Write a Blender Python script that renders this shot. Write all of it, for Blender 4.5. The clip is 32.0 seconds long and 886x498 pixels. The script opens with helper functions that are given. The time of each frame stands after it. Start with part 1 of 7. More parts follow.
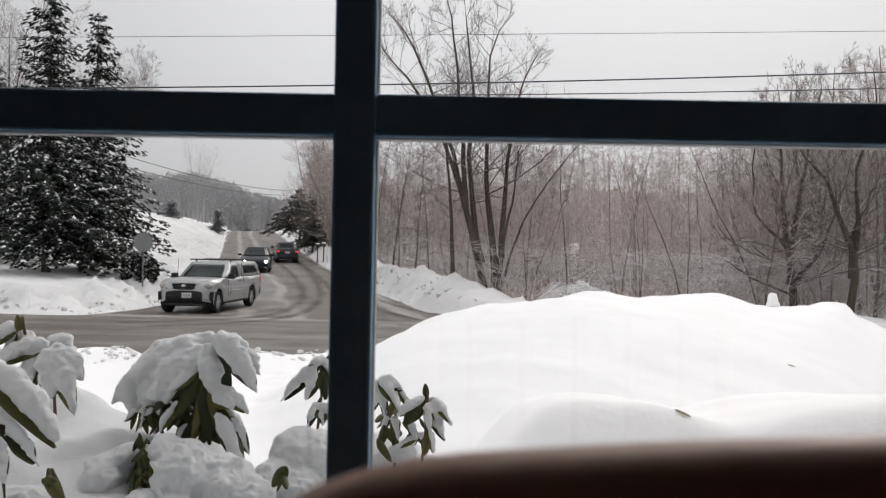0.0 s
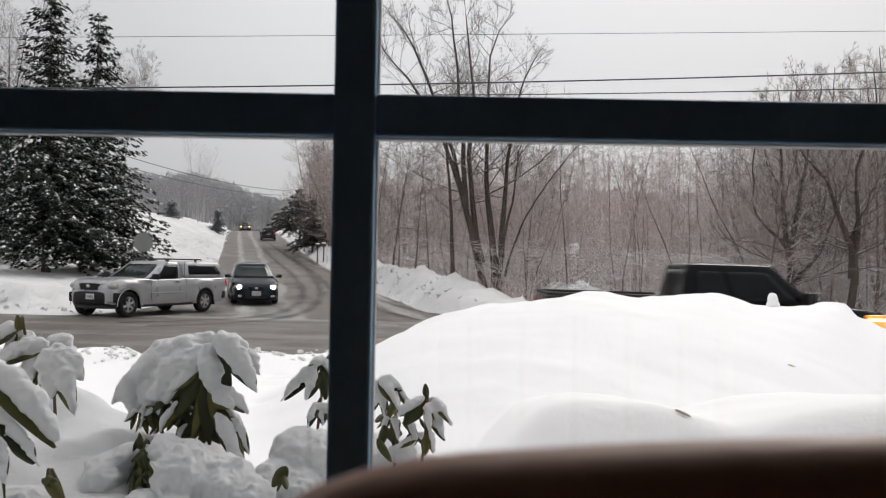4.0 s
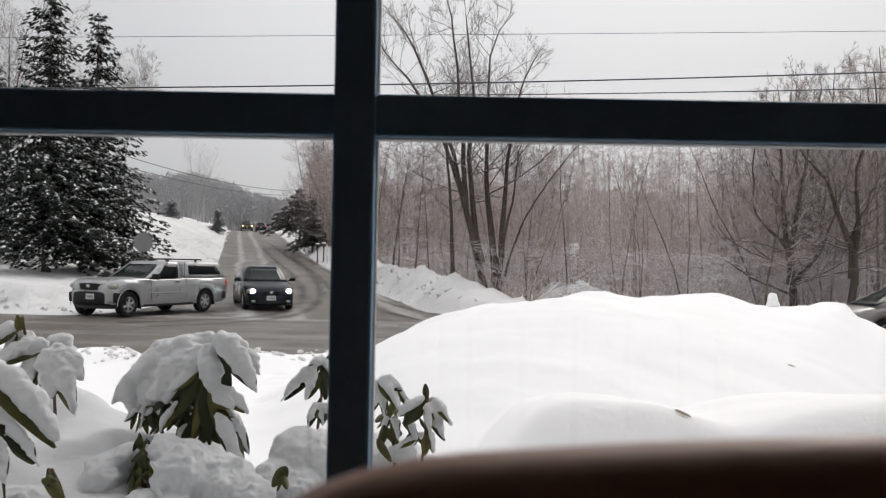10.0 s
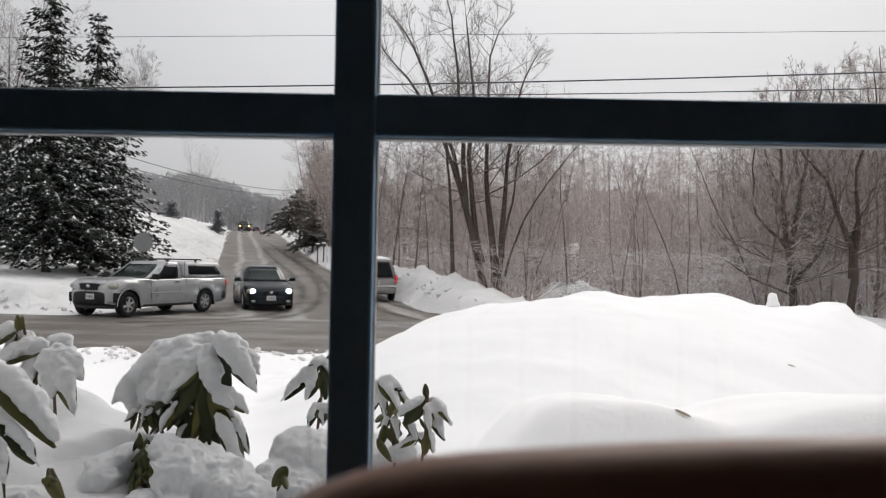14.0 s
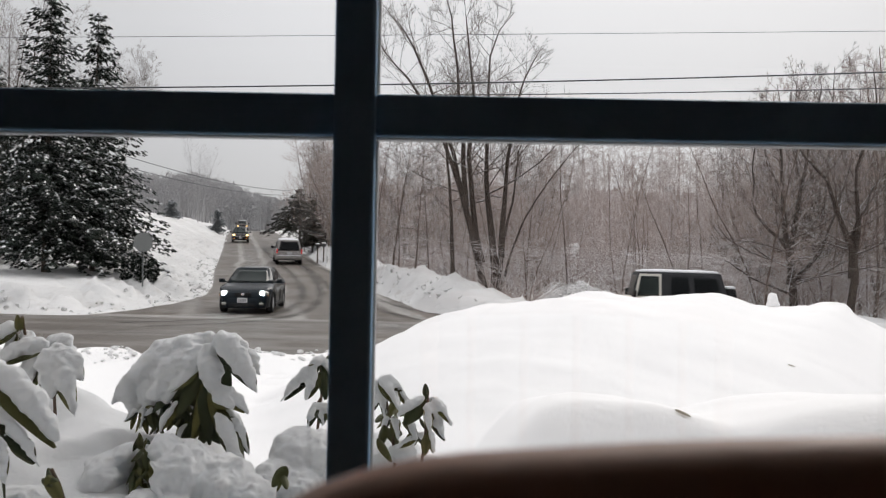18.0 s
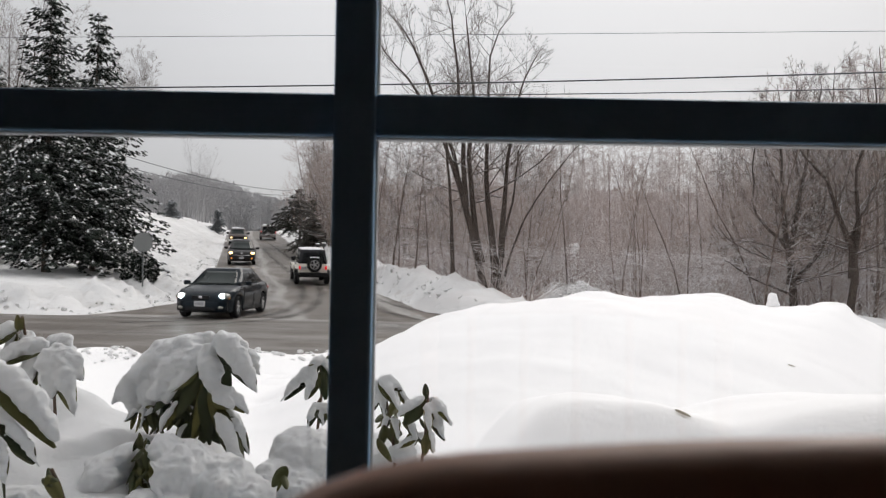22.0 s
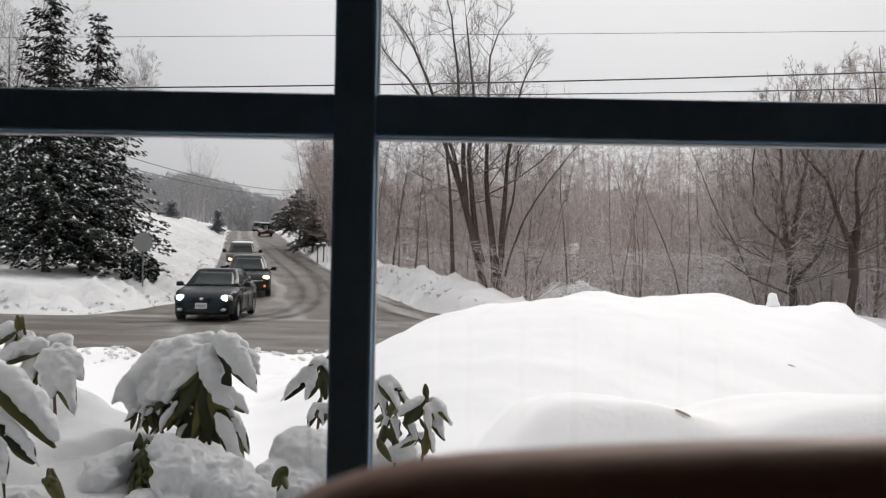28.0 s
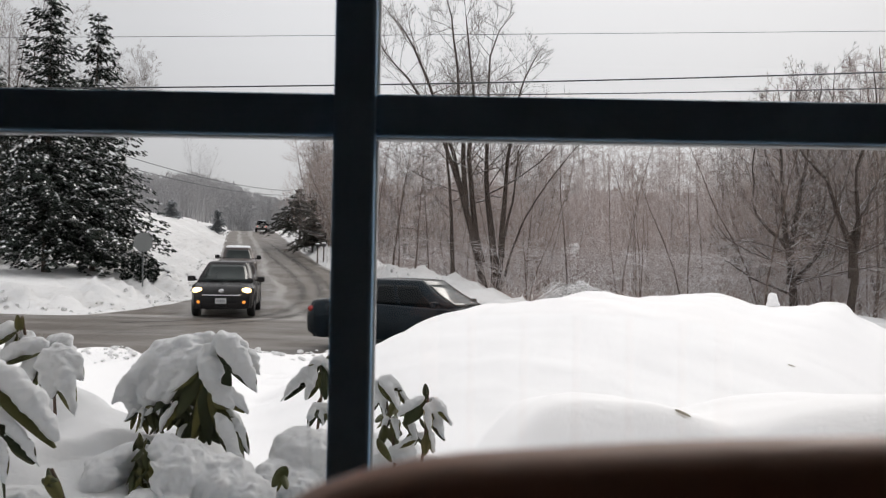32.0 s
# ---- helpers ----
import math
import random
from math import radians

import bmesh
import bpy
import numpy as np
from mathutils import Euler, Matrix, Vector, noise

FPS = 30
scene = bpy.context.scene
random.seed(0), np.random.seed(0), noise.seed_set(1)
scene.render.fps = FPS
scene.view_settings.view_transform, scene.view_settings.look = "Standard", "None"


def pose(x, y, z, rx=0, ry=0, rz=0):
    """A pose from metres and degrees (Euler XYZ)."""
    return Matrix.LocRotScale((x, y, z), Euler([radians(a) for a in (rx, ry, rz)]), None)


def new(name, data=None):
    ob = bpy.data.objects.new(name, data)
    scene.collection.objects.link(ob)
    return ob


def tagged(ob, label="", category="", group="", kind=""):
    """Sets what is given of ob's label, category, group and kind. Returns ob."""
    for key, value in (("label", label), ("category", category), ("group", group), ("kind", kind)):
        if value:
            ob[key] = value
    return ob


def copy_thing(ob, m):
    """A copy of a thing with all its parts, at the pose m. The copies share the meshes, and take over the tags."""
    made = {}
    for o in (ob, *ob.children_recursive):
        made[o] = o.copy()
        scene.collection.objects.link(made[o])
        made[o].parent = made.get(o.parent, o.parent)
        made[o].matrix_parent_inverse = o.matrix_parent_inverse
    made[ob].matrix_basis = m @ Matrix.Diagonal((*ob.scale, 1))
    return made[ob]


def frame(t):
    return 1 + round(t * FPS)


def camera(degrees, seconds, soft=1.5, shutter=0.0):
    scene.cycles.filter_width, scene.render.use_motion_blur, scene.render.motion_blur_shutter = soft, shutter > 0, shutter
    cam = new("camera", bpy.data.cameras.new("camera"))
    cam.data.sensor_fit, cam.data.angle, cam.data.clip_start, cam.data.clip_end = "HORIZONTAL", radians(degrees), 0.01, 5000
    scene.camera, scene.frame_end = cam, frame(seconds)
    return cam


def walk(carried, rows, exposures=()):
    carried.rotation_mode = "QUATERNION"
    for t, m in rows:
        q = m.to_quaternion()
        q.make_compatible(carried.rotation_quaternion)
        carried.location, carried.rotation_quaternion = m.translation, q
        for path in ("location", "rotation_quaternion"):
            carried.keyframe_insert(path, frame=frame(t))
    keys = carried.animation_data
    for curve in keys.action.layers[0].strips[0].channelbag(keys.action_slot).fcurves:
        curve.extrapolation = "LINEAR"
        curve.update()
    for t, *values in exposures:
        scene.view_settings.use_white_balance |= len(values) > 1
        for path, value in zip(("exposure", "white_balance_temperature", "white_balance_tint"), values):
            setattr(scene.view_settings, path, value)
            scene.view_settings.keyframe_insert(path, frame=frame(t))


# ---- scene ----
# ---------------------------------------------------------------- camera
EYE_Z = 1.63
cam = camera(58.5, 32.0, soft=1.1, shutter=0.2)
cam.data.dof.use_dof = True
cam.data.dof.focus_distance = 3.2
cam.data.dof.aperture_fstop = 14.0
EYE = pose(0, 0, EYE_Z, 90 + 1.23, 0, 0) @ pose(0, 0, 0, 0, 0, 1.0)
walk(cam, [(0.0, EYE), (32.0, EYE)], exposures=[(0.0, -0.38, 6520, 12), (32.0, -0.38, 6520, 12)])

# ---------------------------------------------------------------- overcast sky and a broad, weak sun
SUN_EL, SUN_AZ = radians(38), radians(24)
world = bpy.data.worlds.new("overcast_sky")
scene.world = world
world.use_nodes = True
wn, wl = world.node_tree.nodes, world.node_tree.links
wn.clear()
w_out = wn.new("ShaderNodeOutputWorld")
w_bg = wn.new("ShaderNodeBackground")
w_sky = wn.new("ShaderNodeTexSky")
w_sky.sky_type = "NISHITA"
w_sky.sun_disc = False
w_sky.sun_elevation, w_sky.sun_rotation = SUN_EL, SUN_AZ
w_sky.air_density, w_sky.dust_density = 1.0, 3.0
w_scale = wn.new("ShaderNodeVectorMath")
w_scale.operation = "SCALE"
w_scale.inputs["Scale"].default_value = 0.10
w_co = wn.new("ShaderNodeTexCoord")
w_sep = wn.new("ShaderNodeSeparateXYZ")
# a cloud deck: brighter overhead than at the horizon
w_deck = wn.new("ShaderNodeMapRange")
w_deck.inputs["From Min"].default_value, w_deck.inputs["From Max"].default_value = 0.0, 1.0
w_deck.inputs["To Min"].default_value, w_deck.inputs["To Max"].default_value = 0.88, 2.1
w_col = wn.new("ShaderNodeVectorMath")
w_col.operation = "SCALE"
w_col.inputs[0].default_value = (0.985, 0.985, 1.0)
w_mix = wn.new("ShaderNodeMix")
w_mix.data_type = "RGBA"
w_mix.inputs["Factor"].default_value = 0.94
wl.new(w_sky.outputs["Color"], w_scale.inputs[0])
wl.new(w_co.outputs["Generated"], w_sep.inputs["Vector"])
wl.new(w_sep.outputs["Z"], w_deck.inputs["Value"])
# the cloud is a little brighter towards the veiled sun
w_dot = wn.new("ShaderNodeVectorMath")
w_dot.operation = "DOT_PRODUCT"
w_dot.inputs[1].default_value = Vector((0.17, 1.0, 0.30)).normalized()
w_lobe = wn.new("ShaderNodeMapRange")
w_lobe.interpolation_type = "SMOOTHSTEP"
w_lobe.inputs["From Min"].default_value, w_lobe.inputs["From Max"].default_value = 0.80, 1.0
w_lobe.inputs["To Min"].default_value, w_lobe.inputs["To Max"].default_value = 0.77, 0.94
w_both = wn.new("ShaderNodeMath")
w_both.operation = "MULTIPLY"
wl.new(w_co.outputs["Generated"], w_dot.inputs[0])
wl.new(w_dot.outputs["Value"], w_lobe.inputs["Value"])
wl.new(w_deck.outputs["Result"], w_both.inputs[0])
wl.new(w_lobe.outputs["Result"], w_both.inputs[1])
wl.new(w_both.outputs["Value"], w_col.inputs["Scale"])
wl.new(w_scale.outputs["Vector"], w_mix.inputs["A"])
wl.new(w_col.outputs["Vector"], w_mix.inputs["B"])
wl.new(w_mix.outputs["Result"], w_bg.inputs["Color"])
w_bg.inputs["Strength"].default_value = 1.0
wl.new(w_bg.outputs["Background"], w_out.inputs["Surface"])

sun = new("sun", bpy.data.lights.new("sun", "SUN"))
sun.data.energy, sun.data.angle, sun.data.color = 1.45, radians(28), (1.0, 0.945, 0.88)
sun.matrix_world = Matrix.Translation((0, 0, 60)) @ Vector(
    (-math.sin(SUN_AZ) * math.cos(SUN_EL), -math.cos(SUN_AZ) * math.cos(SUN_EL), -math.sin(SUN_EL))
).to_track_quat("-Z", "Y").to_matrix().to_4x4()
# ---------------------------------------------------------------- materials
def nodes_of(name):
    m = bpy.data.materials.new(name)
    m.use_nodes = True
    return m, m.node_tree.nodes, m.node_tree.links, m.node_tree.nodes["Principled BSDF"]


def noise_node(n, l, co, scale, detail=4.0, rough=0.6):
    t = n.new("ShaderNodeTexNoise")
    t.inputs["Scale"].default_value = scale
    t.inputs["Detail"].default_value = detail
    t.inputs["Roughness"].default_value = rough
    l.new(co, t.inputs["Vector"])
    return t.outputs["Fac"]


def math_node(n, l, op, a, b, clamp=False):
    t = n.new("ShaderNodeMath")
    t.operation, t.use_clamp = op, clamp
    for i, v in enumerate((a, b)):
        if isinstance(v, (int, float)):
            t.inputs[i].default_value = v
        else:
            l.new(v, t.inputs[i])
    return t.outputs[0]


def remap(n, l, v, a, b, c=0.0, d=1.0):
    t = n.new("ShaderNodeMapRange")
    t.inputs["From Min"].default_value, t.inputs["From Max"].default_value = a, b
    t.inputs["To Min"].default_value, t.inputs["To Max"].default_value = c, d
    l.new(v, t.inputs["Value"])
    return t.outputs["Result"]


def mix_node(n, l, fac, a, b):
    t = n.new("ShaderNodeMix")
    t.data_type = "RGBA"
    if isinstance(fac, (int, float)):
        t.inputs["Factor"].default_value = fac
    else:
        l.new(fac, t.inputs["Factor"])
    for key, v in (("A", a), ("B", b)):
        if isinstance(v, tuple):
            t.inputs[key].default_value = (*v, 1)
        else:
            l.new(v, t.inputs[key])
    return t.outputs["Result"]


def bump_node(n, l, bsdf, height, strength, dist):
    t = n.new("ShaderNodeBump")
    t.inputs["Strength"].default_value = strength
    t.inputs["Distance"].default_value = dist
    l.new(height, t.inputs["Height"])
    l.new(t.outputs["Normal"], bsdf.inputs["Normal"])


def surface(name, c1, c2, scale=8.0, rough=0.6, bump=0.2, dist=0.01, metal=0.0, coat=0.0, spec=0.5, fine=7.0):
    """Two colours mixed by noise at two scales, with fine relief."""
    m, n, l, b = nodes_of(name)
    co = n.new("ShaderNodeTexCoord").outputs["Object"]
    a = noise_node(n, l, co, scale)
    f = noise_node(n, l, co, scale * fine, 3.0)
    mixed = math_node(n, l, "ADD", math_node(n, l, "MULTIPLY", a, 0.65), math_node(n, l, "MULTIPLY", f, 0.35))
    l.new(mix_node(n, l, remap(n, l, mixed, 0.35, 0.65), c1, c2), b.inputs["Base Color"])
    l.new(remap(n, l, a, 0.3, 0.7, max(0.03, rough - 0.07), min(1.0, rough + 0.07)), b.inputs["Roughness"])
    b.inputs["Metallic"].default_value = metal
    b.inputs["Coat Weight"].default_value = coat
    b.inputs["Coat Roughness"].default_value = 0.06
    b.inputs["Specular IOR Level"].default_value = spec
    if bump:
        bump_node(n, l, b, mixed, bump, dist)
    return m


def with_snow(name, c1, c2, scale, rough, cover, white=(0.86, 0.87, 0.9), patch=3.0):
    """Bark or needles whose upward faces carry snow; cover 0..1."""
    m, n, l, b = nodes_of(name)
    geo = n.new("ShaderNodeNewGeometry")
    co = n.new("ShaderNodeTexCoord").outputs["Object"]
    sep = n.new("ShaderNodeSeparateXYZ")
    l.new(geo.outputs["Normal"], sep.inputs["Vector"])
    a = noise_node(n, l, co, scale)
    p = noise_node(n, l, co, patch)
    bark = mix_node(n, l, remap(n, l, a, 0.35, 0.65), c1, c2)
    up = math_node(n, l, "ADD", sep.outputs["Z"], math_node(n, l, "MULTIPLY", math_node(n, l, "SUBTRACT", p, 0.5), 1.6))
    lim = 1.0 - 1.4 * cover
    l.new(mix_node(n, l, remap(n, l, up, lim, lim + 0.25), bark, white), b.inputs["Base Color"])
    b.inputs["Roughness"].default_value = rough
    b.inputs["Specular IOR Level"].default_value = 0.2
    bump_node(n, l, b, a, 0.4, 0.02)
    return m


def snow_material(name, big=0.35, small=6.0, dirt=0.0, relief=0.35, c1=(0.86, 0.87, 0.9), c2=(0.9, 0.9, 0.92), depth=0.06):
    m, n, l, b = nodes_of(name)
    co = n.new("ShaderNodeNewGeometry").outputs["Position"]
    a = noise_node(n, l, co, big, 5.0)
    f = noise_node(n, l, co, small, 6.0, 0.65)
    g = noise_node(n, l, co, small * 9, 3.0)
    col = mix_node(n, l, remap(n, l, a, 0.3, 0.7), c1, c2)
    if dirt:
        d = noise_node(n, l, co, 1.7, 6.0, 0.7)
        col = mix_node(n, l, remap(n, l, d, 0.56, 0.72, 0.0, dirt), col, (0.42, 0.38, 0.33))
    l.new(col, b.inputs["Base Color"])
    b.inputs["Roughness"].default_value = 0.75
    b.inputs["Specular IOR Level"].default_value = 0.25
    h = math_node(n, l, "ADD", f, math_node(n, l, "MULTIPLY", g, 0.3))
    bump_node(n, l, b, h, relief, depth)
    return m


def glow(name, col, power):
    m, n, l, b = nodes_of(name)
    b.inputs["Base Color"].default_value = (*col, 1)
    b.inputs["Emission Color"].default_value = (*col, 1)
    b.inputs["Emission Strength"].default_value = power
    b.inputs["Roughness"].default_value = 0.2
    return m


def road_material(name, tracks, smooth=0.08, tone=((0.052, 0.042, 0.034), (0.142, 0.118, 0.098))):
    """Wet, salted asphalt; tracks: (lateral metres, half-width, amount) of slush left between the wheel paths."""
    m, n, l, b = nodes_of(name)
    uv = n.new("ShaderNodeUVMap").outputs["UV"]
    sep = n.new("ShaderNodeSeparateXYZ")
    l.new(uv, sep.inputs["Vector"])
    pos = n.new("ShaderNodeNewGeometry").outputs["Position"]
    wob = noise_node(n, l, pos, 0.12, 3.0)
    lat = math_node(n, l, "ADD", sep.outputs["X"], math_node(n, l, "MULTIPLY", math_node(n, l, "SUBTRACT", wob, 0.5), 2.0))
    stretch = n.new("ShaderNodeMapping")
    stretch.inputs["Scale"].default_value = (1.6, 0.16, 1.0)
    l.new(uv, stretch.inputs["Vector"])
    streak = noise_node(n, l, stretch.outputs["Vector"], 1.2, 6.0, 0.7)
    grain = noise_node(n, l, pos, 60.0, 2.0)
    patch = noise_node(n, l, pos, 0.5, 5.0, 0.65)
    col = mix_node(n, l, remap(n, l, streak, 0.3, 0.7), *tone)
    col = mix_node(n, l, remap(n, l, grain, 0.35, 0.7, 0.0, 0.25), col, (0.3, 0.29, 0.27))
    total = None
    for at, half, amount in tracks:
        d = math_node(n, l, "ABSOLUTE", math_node(n, l, "SUBTRACT", lat, at), 0.0)
        s = remap(n, l, d, half * 0.35, half, amount, 0.0)
        total = s if total is None else math_node(n, l, "ADD", total, s)
    broken = math_node(n, l, "MULTIPLY", total, remap(n, l, math_node(n, l, "ADD", streak, patch), 0.85, 1.15, smooth, 1.0))
    col = mix_node(n, l, math_node(n, l, "MINIMUM", broken, 1.0), col, (0.62, 0.60, 0.575))
    l.new(col, b.inputs["Base Color"])
    l.new(remap(n, l, patch, 0.35, 0.65, 0.38, 0.7), b.inputs["Roughness"])
    b.inputs["Specular IOR Level"].default_value = 0.4
    bump_node(n, l, b, math_node(n, l, "ADD", grain, broken), 0.25, 0.015)
    return m


def leaf_material():
    m, n, l, b = nodes_of("rhododendron_leaf")
    co = n.new("ShaderNodeTexCoord").outputs["Object"]
    a = noise_node(n, l, co, 9.0)
    r = n.new("ShaderNodeObjectInfo").outputs["Random"]
    col = mix_node(n, l, remap(n, l, a, 0.3, 0.7), (0.018, 0.026, 0.010), (0.05, 0.06, 0.02))
    col = mix_node(n, l, remap(n, l, r, 0.25, 1.0, 0.0, 0.8), col, (0.17, 0.15, 0.04))
    l.new(col, b.inputs["Base Color"])
    b.inputs["Roughness"].default_value = 0.55
    b.inputs["Specular IOR Level"].default_value = 0.3
    bump_node(n, l, b, a, 0.3, 0.005)
    return m


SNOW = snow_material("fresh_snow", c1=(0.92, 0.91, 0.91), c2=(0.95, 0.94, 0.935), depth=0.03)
# mid-tone bark, lifted above dark_bark to soften trunks as haze does
TRUNK_MID = with_snow("grey_brown_bark", (0.14, 0.107, 0.09), (0.23, 0.18, 0.152), 7, 0.9, 0.3)
SNOW_FINE = snow_material("powder_on_leaves", 2.0, 60.0, relief=0.7, c1=(0.80, 0.81, 0.825), c2=(0.86, 0.865, 0.87), depth=0.007)
LEAF = leaf_material()
STEM = surface("woody_stem", (0.07, 0.042, 0.026), (0.13, 0.08, 0.05), 30, 0.7, 0.4, 0.004)
BARK = with_snow("dark_bark", (0.045, 0.035, 0.03), (0.12, 0.095, 0.08), 9, 0.9, 0.22)
TWIG = with_snow("snowy_twigs", (0.10, 0.08, 0.07), (0.19, 0.155, 0.135), 7, 0.9, 0.36)
# pale browns: haze over the woods put into the branch colour, under snow
WOOD_FAR = with_snow("hazed_frosty_branches", (0.34, 0.265, 0.235), (0.48, 0.39, 0.35), 3, 0.9, 0.36)
# paler still: low mist put into the twig colour, besides the snow
BRUSH = with_snow("misty_brush_twigs", (0.42, 0.345, 0.315), (0.58, 0.50, 0.465), 3, 0.9, 0.42)
# hill branches paled and greyed: distance haze put into the colour
HILL_FAR = with_snow("hazed_hill_branches", (0.39, 0.385, 0.39), (0.45, 0.445, 0.45), 2, 0.9, 0.10)
NEEDLE = with_snow("spruce_needles", (0.006, 0.010, 0.008), (0.022, 0.03, 0.022), 6, 0.9, 0.02, patch=3.5)
# far needles greyed in the colour itself, as haze would do
NEEDLE_FAR = with_snow("far_spruce_needles", (0.07, 0.08, 0.085), (0.12, 0.13, 0.135), 4, 0.8, 0.05)
NEEDLE_DARK = surface("dark_hemlock_needles", (0.018, 0.02, 0.018), (0.06, 0.056, 0.048), 1.2, 0.9, 0.0, spec=0.1)
SLATE = surface("dark_slate_paint", (0.20, 0.39, 0.58), (0.24, 0.44, 0.64), 40, 0.5, 0.1, 0.002, spec=0.25)
PALE_EDGE = surface("pale_glazing_bead", (0.5, 0.51, 0.52), (0.6, 0.6, 0.6), 30, 0.6, 0.1, 0.002)
PLASTER = surface("interior_plaster", (0.7, 0.69, 0.67), (0.76, 0.75, 0.73), 5, 0.85, 0.15, 0.005)
FLOORWOOD = surface("oak_floor", (0.16, 0.1, 0.055), (0.24, 0.15, 0.09), 6, 0.5, 0.2, 0.004)
CHAIRWOOD = surface("varnished_wood", (0.42, 0.22, 0.15), (0.52, 0.29, 0.205), 14, 0.5, 0.1, 0.003)
SIDING = surface("house_siding", (0.16, 0.17, 0.18), (0.2, 0.21, 0.22), 6, 0.8, 0.2, 0.01)
MAIN_ROAD = road_material("wet_salted_asphalt", [(-0.2, 0.6, 0.22), (5.5, 0.9, 0.5), (-5.2, 0.7, 0.45), (2.1, 0.5, 0.16), (-2.4, 0.5, 0.16), (3.9, 0.4, 0.2)])
SIDE_ROAD = road_material("slushy_asphalt", [(-3.5, 0.3, 0.25), (-1.75, 0.34, 0.48), (-0.2, 0.34, 0.48), (1.5, 0.3, 0.12), (3.8, 0.4, 0.7)], 0.4, ((0.062, 0.048, 0.037), (0.145, 0.118, 0.095)))
# ---------------------------------------------------------------- the lie of the land
def ramp(v, a, b):
    t = np.clip((np.asarray(v, float) - a) / (b - a), 0, 1)
    return t * t * (3 - 2 * t)


def climb(y):
    """Height of the side road, which climbs away from the junction."""
    ys = [0, 27, 36, 42, 47, 57, 64, 70, 85, 100, 120, 135, 150, 175, 260, 600]
    zs = [0, 0, 0.35, 0.75, 1.1, 1.65, 2.1, 2.5, 3.7, 4.85, 6.3, 7.05, 7.3, 6.6, 5.0, 5.0]
    return sum(np.interp(np.asarray(y, float) + d, ys, zs) for d in (-3, -1.5, 0, 1.5, 3)) / 5


def road_z(x, y):
    """Both roads: the main one falls gently towards +x."""
    return climb(y) - 0.012 * (np.clip(x, -30, 25) + 8) * (1 - ramp(y, 26, 42))


def side_mid(y):
    return -9.0 - 0.26 * (np.asarray(y, float) - 42.5)


def half_left(y):
    return np.interp(np.asarray(y, float), [18, 22.1, 23.4, 25.8, 29.3, 33, 38, 48], [10, 6.8, 5.95, 5.0, 3.95, 3.1, 3.0, 3.2])


def half_right(y):
    y = np.asarray(y, float)
    return 3.6 + 0.8 * ramp(-y, -42, -30) + 14.0 * np.clip((28.5 - y) / 5.5, 0, 1) ** 2


FAR_EDGE, NEAR_EDGE = 23.6, 12.7


def far_edge(x):
    """The far edge of the main road, where ploughed snow narrows it west of the junction."""
    return FAR_EDGE - 1.15 * ramp(-np.asarray(x, float), 8.0, 11.5)


def off_road(x, y):
    """Metres outside the road's edge; negative on it."""
    u = (x - side_mid(y)) / 1.033
    main = np.maximum(NEAR_EDGE - y, y - far_edge(x))
    side = np.maximum(np.maximum(-half_left(y) - u, u - half_right(y)), far_edge(x) - 0.6 - y)
    return np.minimum(main, side), u


def lumps(x, y, f):
    return (np.sin(x * 1.7 * f + 0.6 * np.sin(y * 2.3 * f)) * np.sin(y * 1.3 * f + 1.1 + 0.5 * np.sin(x * 1.9 * f))
            + 0.5 * np.sin(x * 3.9 * f + 2.0 + y * f) * np.sin(y * 4.3 * f + 0.7 * np.sin(x * 2.7 * f)))


def land(x, y):
    x, y = np.asarray(x, float), np.asarray(y, float)
    out, u = off_road(x, y)
    base = road_z(x, y)
    far = y > far_edge(x) - 0.5
    left, right = far & (u < 0), far & (u >= 0)
    near = y < NEAR_EDGE + 1
    bank = np.zeros_like(base)
    bank = np.where(left, 0.06 * ramp(out, 0, 0.2) + 0.45 * ramp(out, 0.6, 2.1) + 0.35 * ramp(out, 1.8, 6), bank)
    # the open snowy slope left of the climbing road
    bank = np.where(left, bank + (2.05 * ramp(-u, 3.4, 11) + 0.8 * ramp(-u, 9, 22)) * ramp(y, 34, 66) * (1 - 0.75 * ramp(y, 85, 150)), bank)
    edge = 0.30 + 0.72 * ramp(y, 25.5, 30) - 0.25 * ramp(y, 36, 46)
    bank = np.where(right, edge * ramp(out, 0, 1.5) - (edge - 0.12) * ramp(out, 2.0, 5.0), bank)
    steep = 1 - ramp(y, 50, 62)
    bank = np.where(right, bank - (climb(y) * 0.95) * ramp((out - 2.2 + 0.7 * steep) / (6.8 - 3.9 * steep), 0, 1), bank)
    bank = np.where(near, 0.36 * ramp(out, 0, 0.9) - 0.22 * ramp(out, 1.2, 4.5), bank)
    rough = 0.06 * lumps(x, y, 0.9) + 0.055 * lumps(x + 7, y + 3, 2.3) + 0.03 * lumps(x + 3, y - 5, 4.6) + 0.022 * lumps(x - 2, y * 1.6, 8.3)
    plough = ramp(out, 0.1, 0.8) * (1 - ramp(out, 2.2, 5)) * np.where(near, 0.8, np.where(right, 2.0, 2.2))
    bank = bank + rough * (0.35 * ramp(out, 0, 1) + 1.3 * plough)
    # wooded hills that close the view
    hills = 9 * ramp(y, 180, 330) + 4 * ramp(-x, 30, 90) * ramp(y, 80, 170)
    return np.where(out < 0, base - 0.12, base + bank + hills - 0.02)


def mesh_object(name, verts, faces, material, parent=None, smooth=True, label=""):
    me = bpy.data.meshes.new(name)
    me.from_pydata([tuple(map(float, v)) for v in verts], [], faces)
    me.materials.append(material)
    if smooth:
        me.polygons.foreach_set("use_smooth", [True] * len(me.polygons))
    me.update()
    ob = new(name, me)
    if parent is not None:
        ob.parent = parent
    if label:
        ob["label"] = label
    return ob


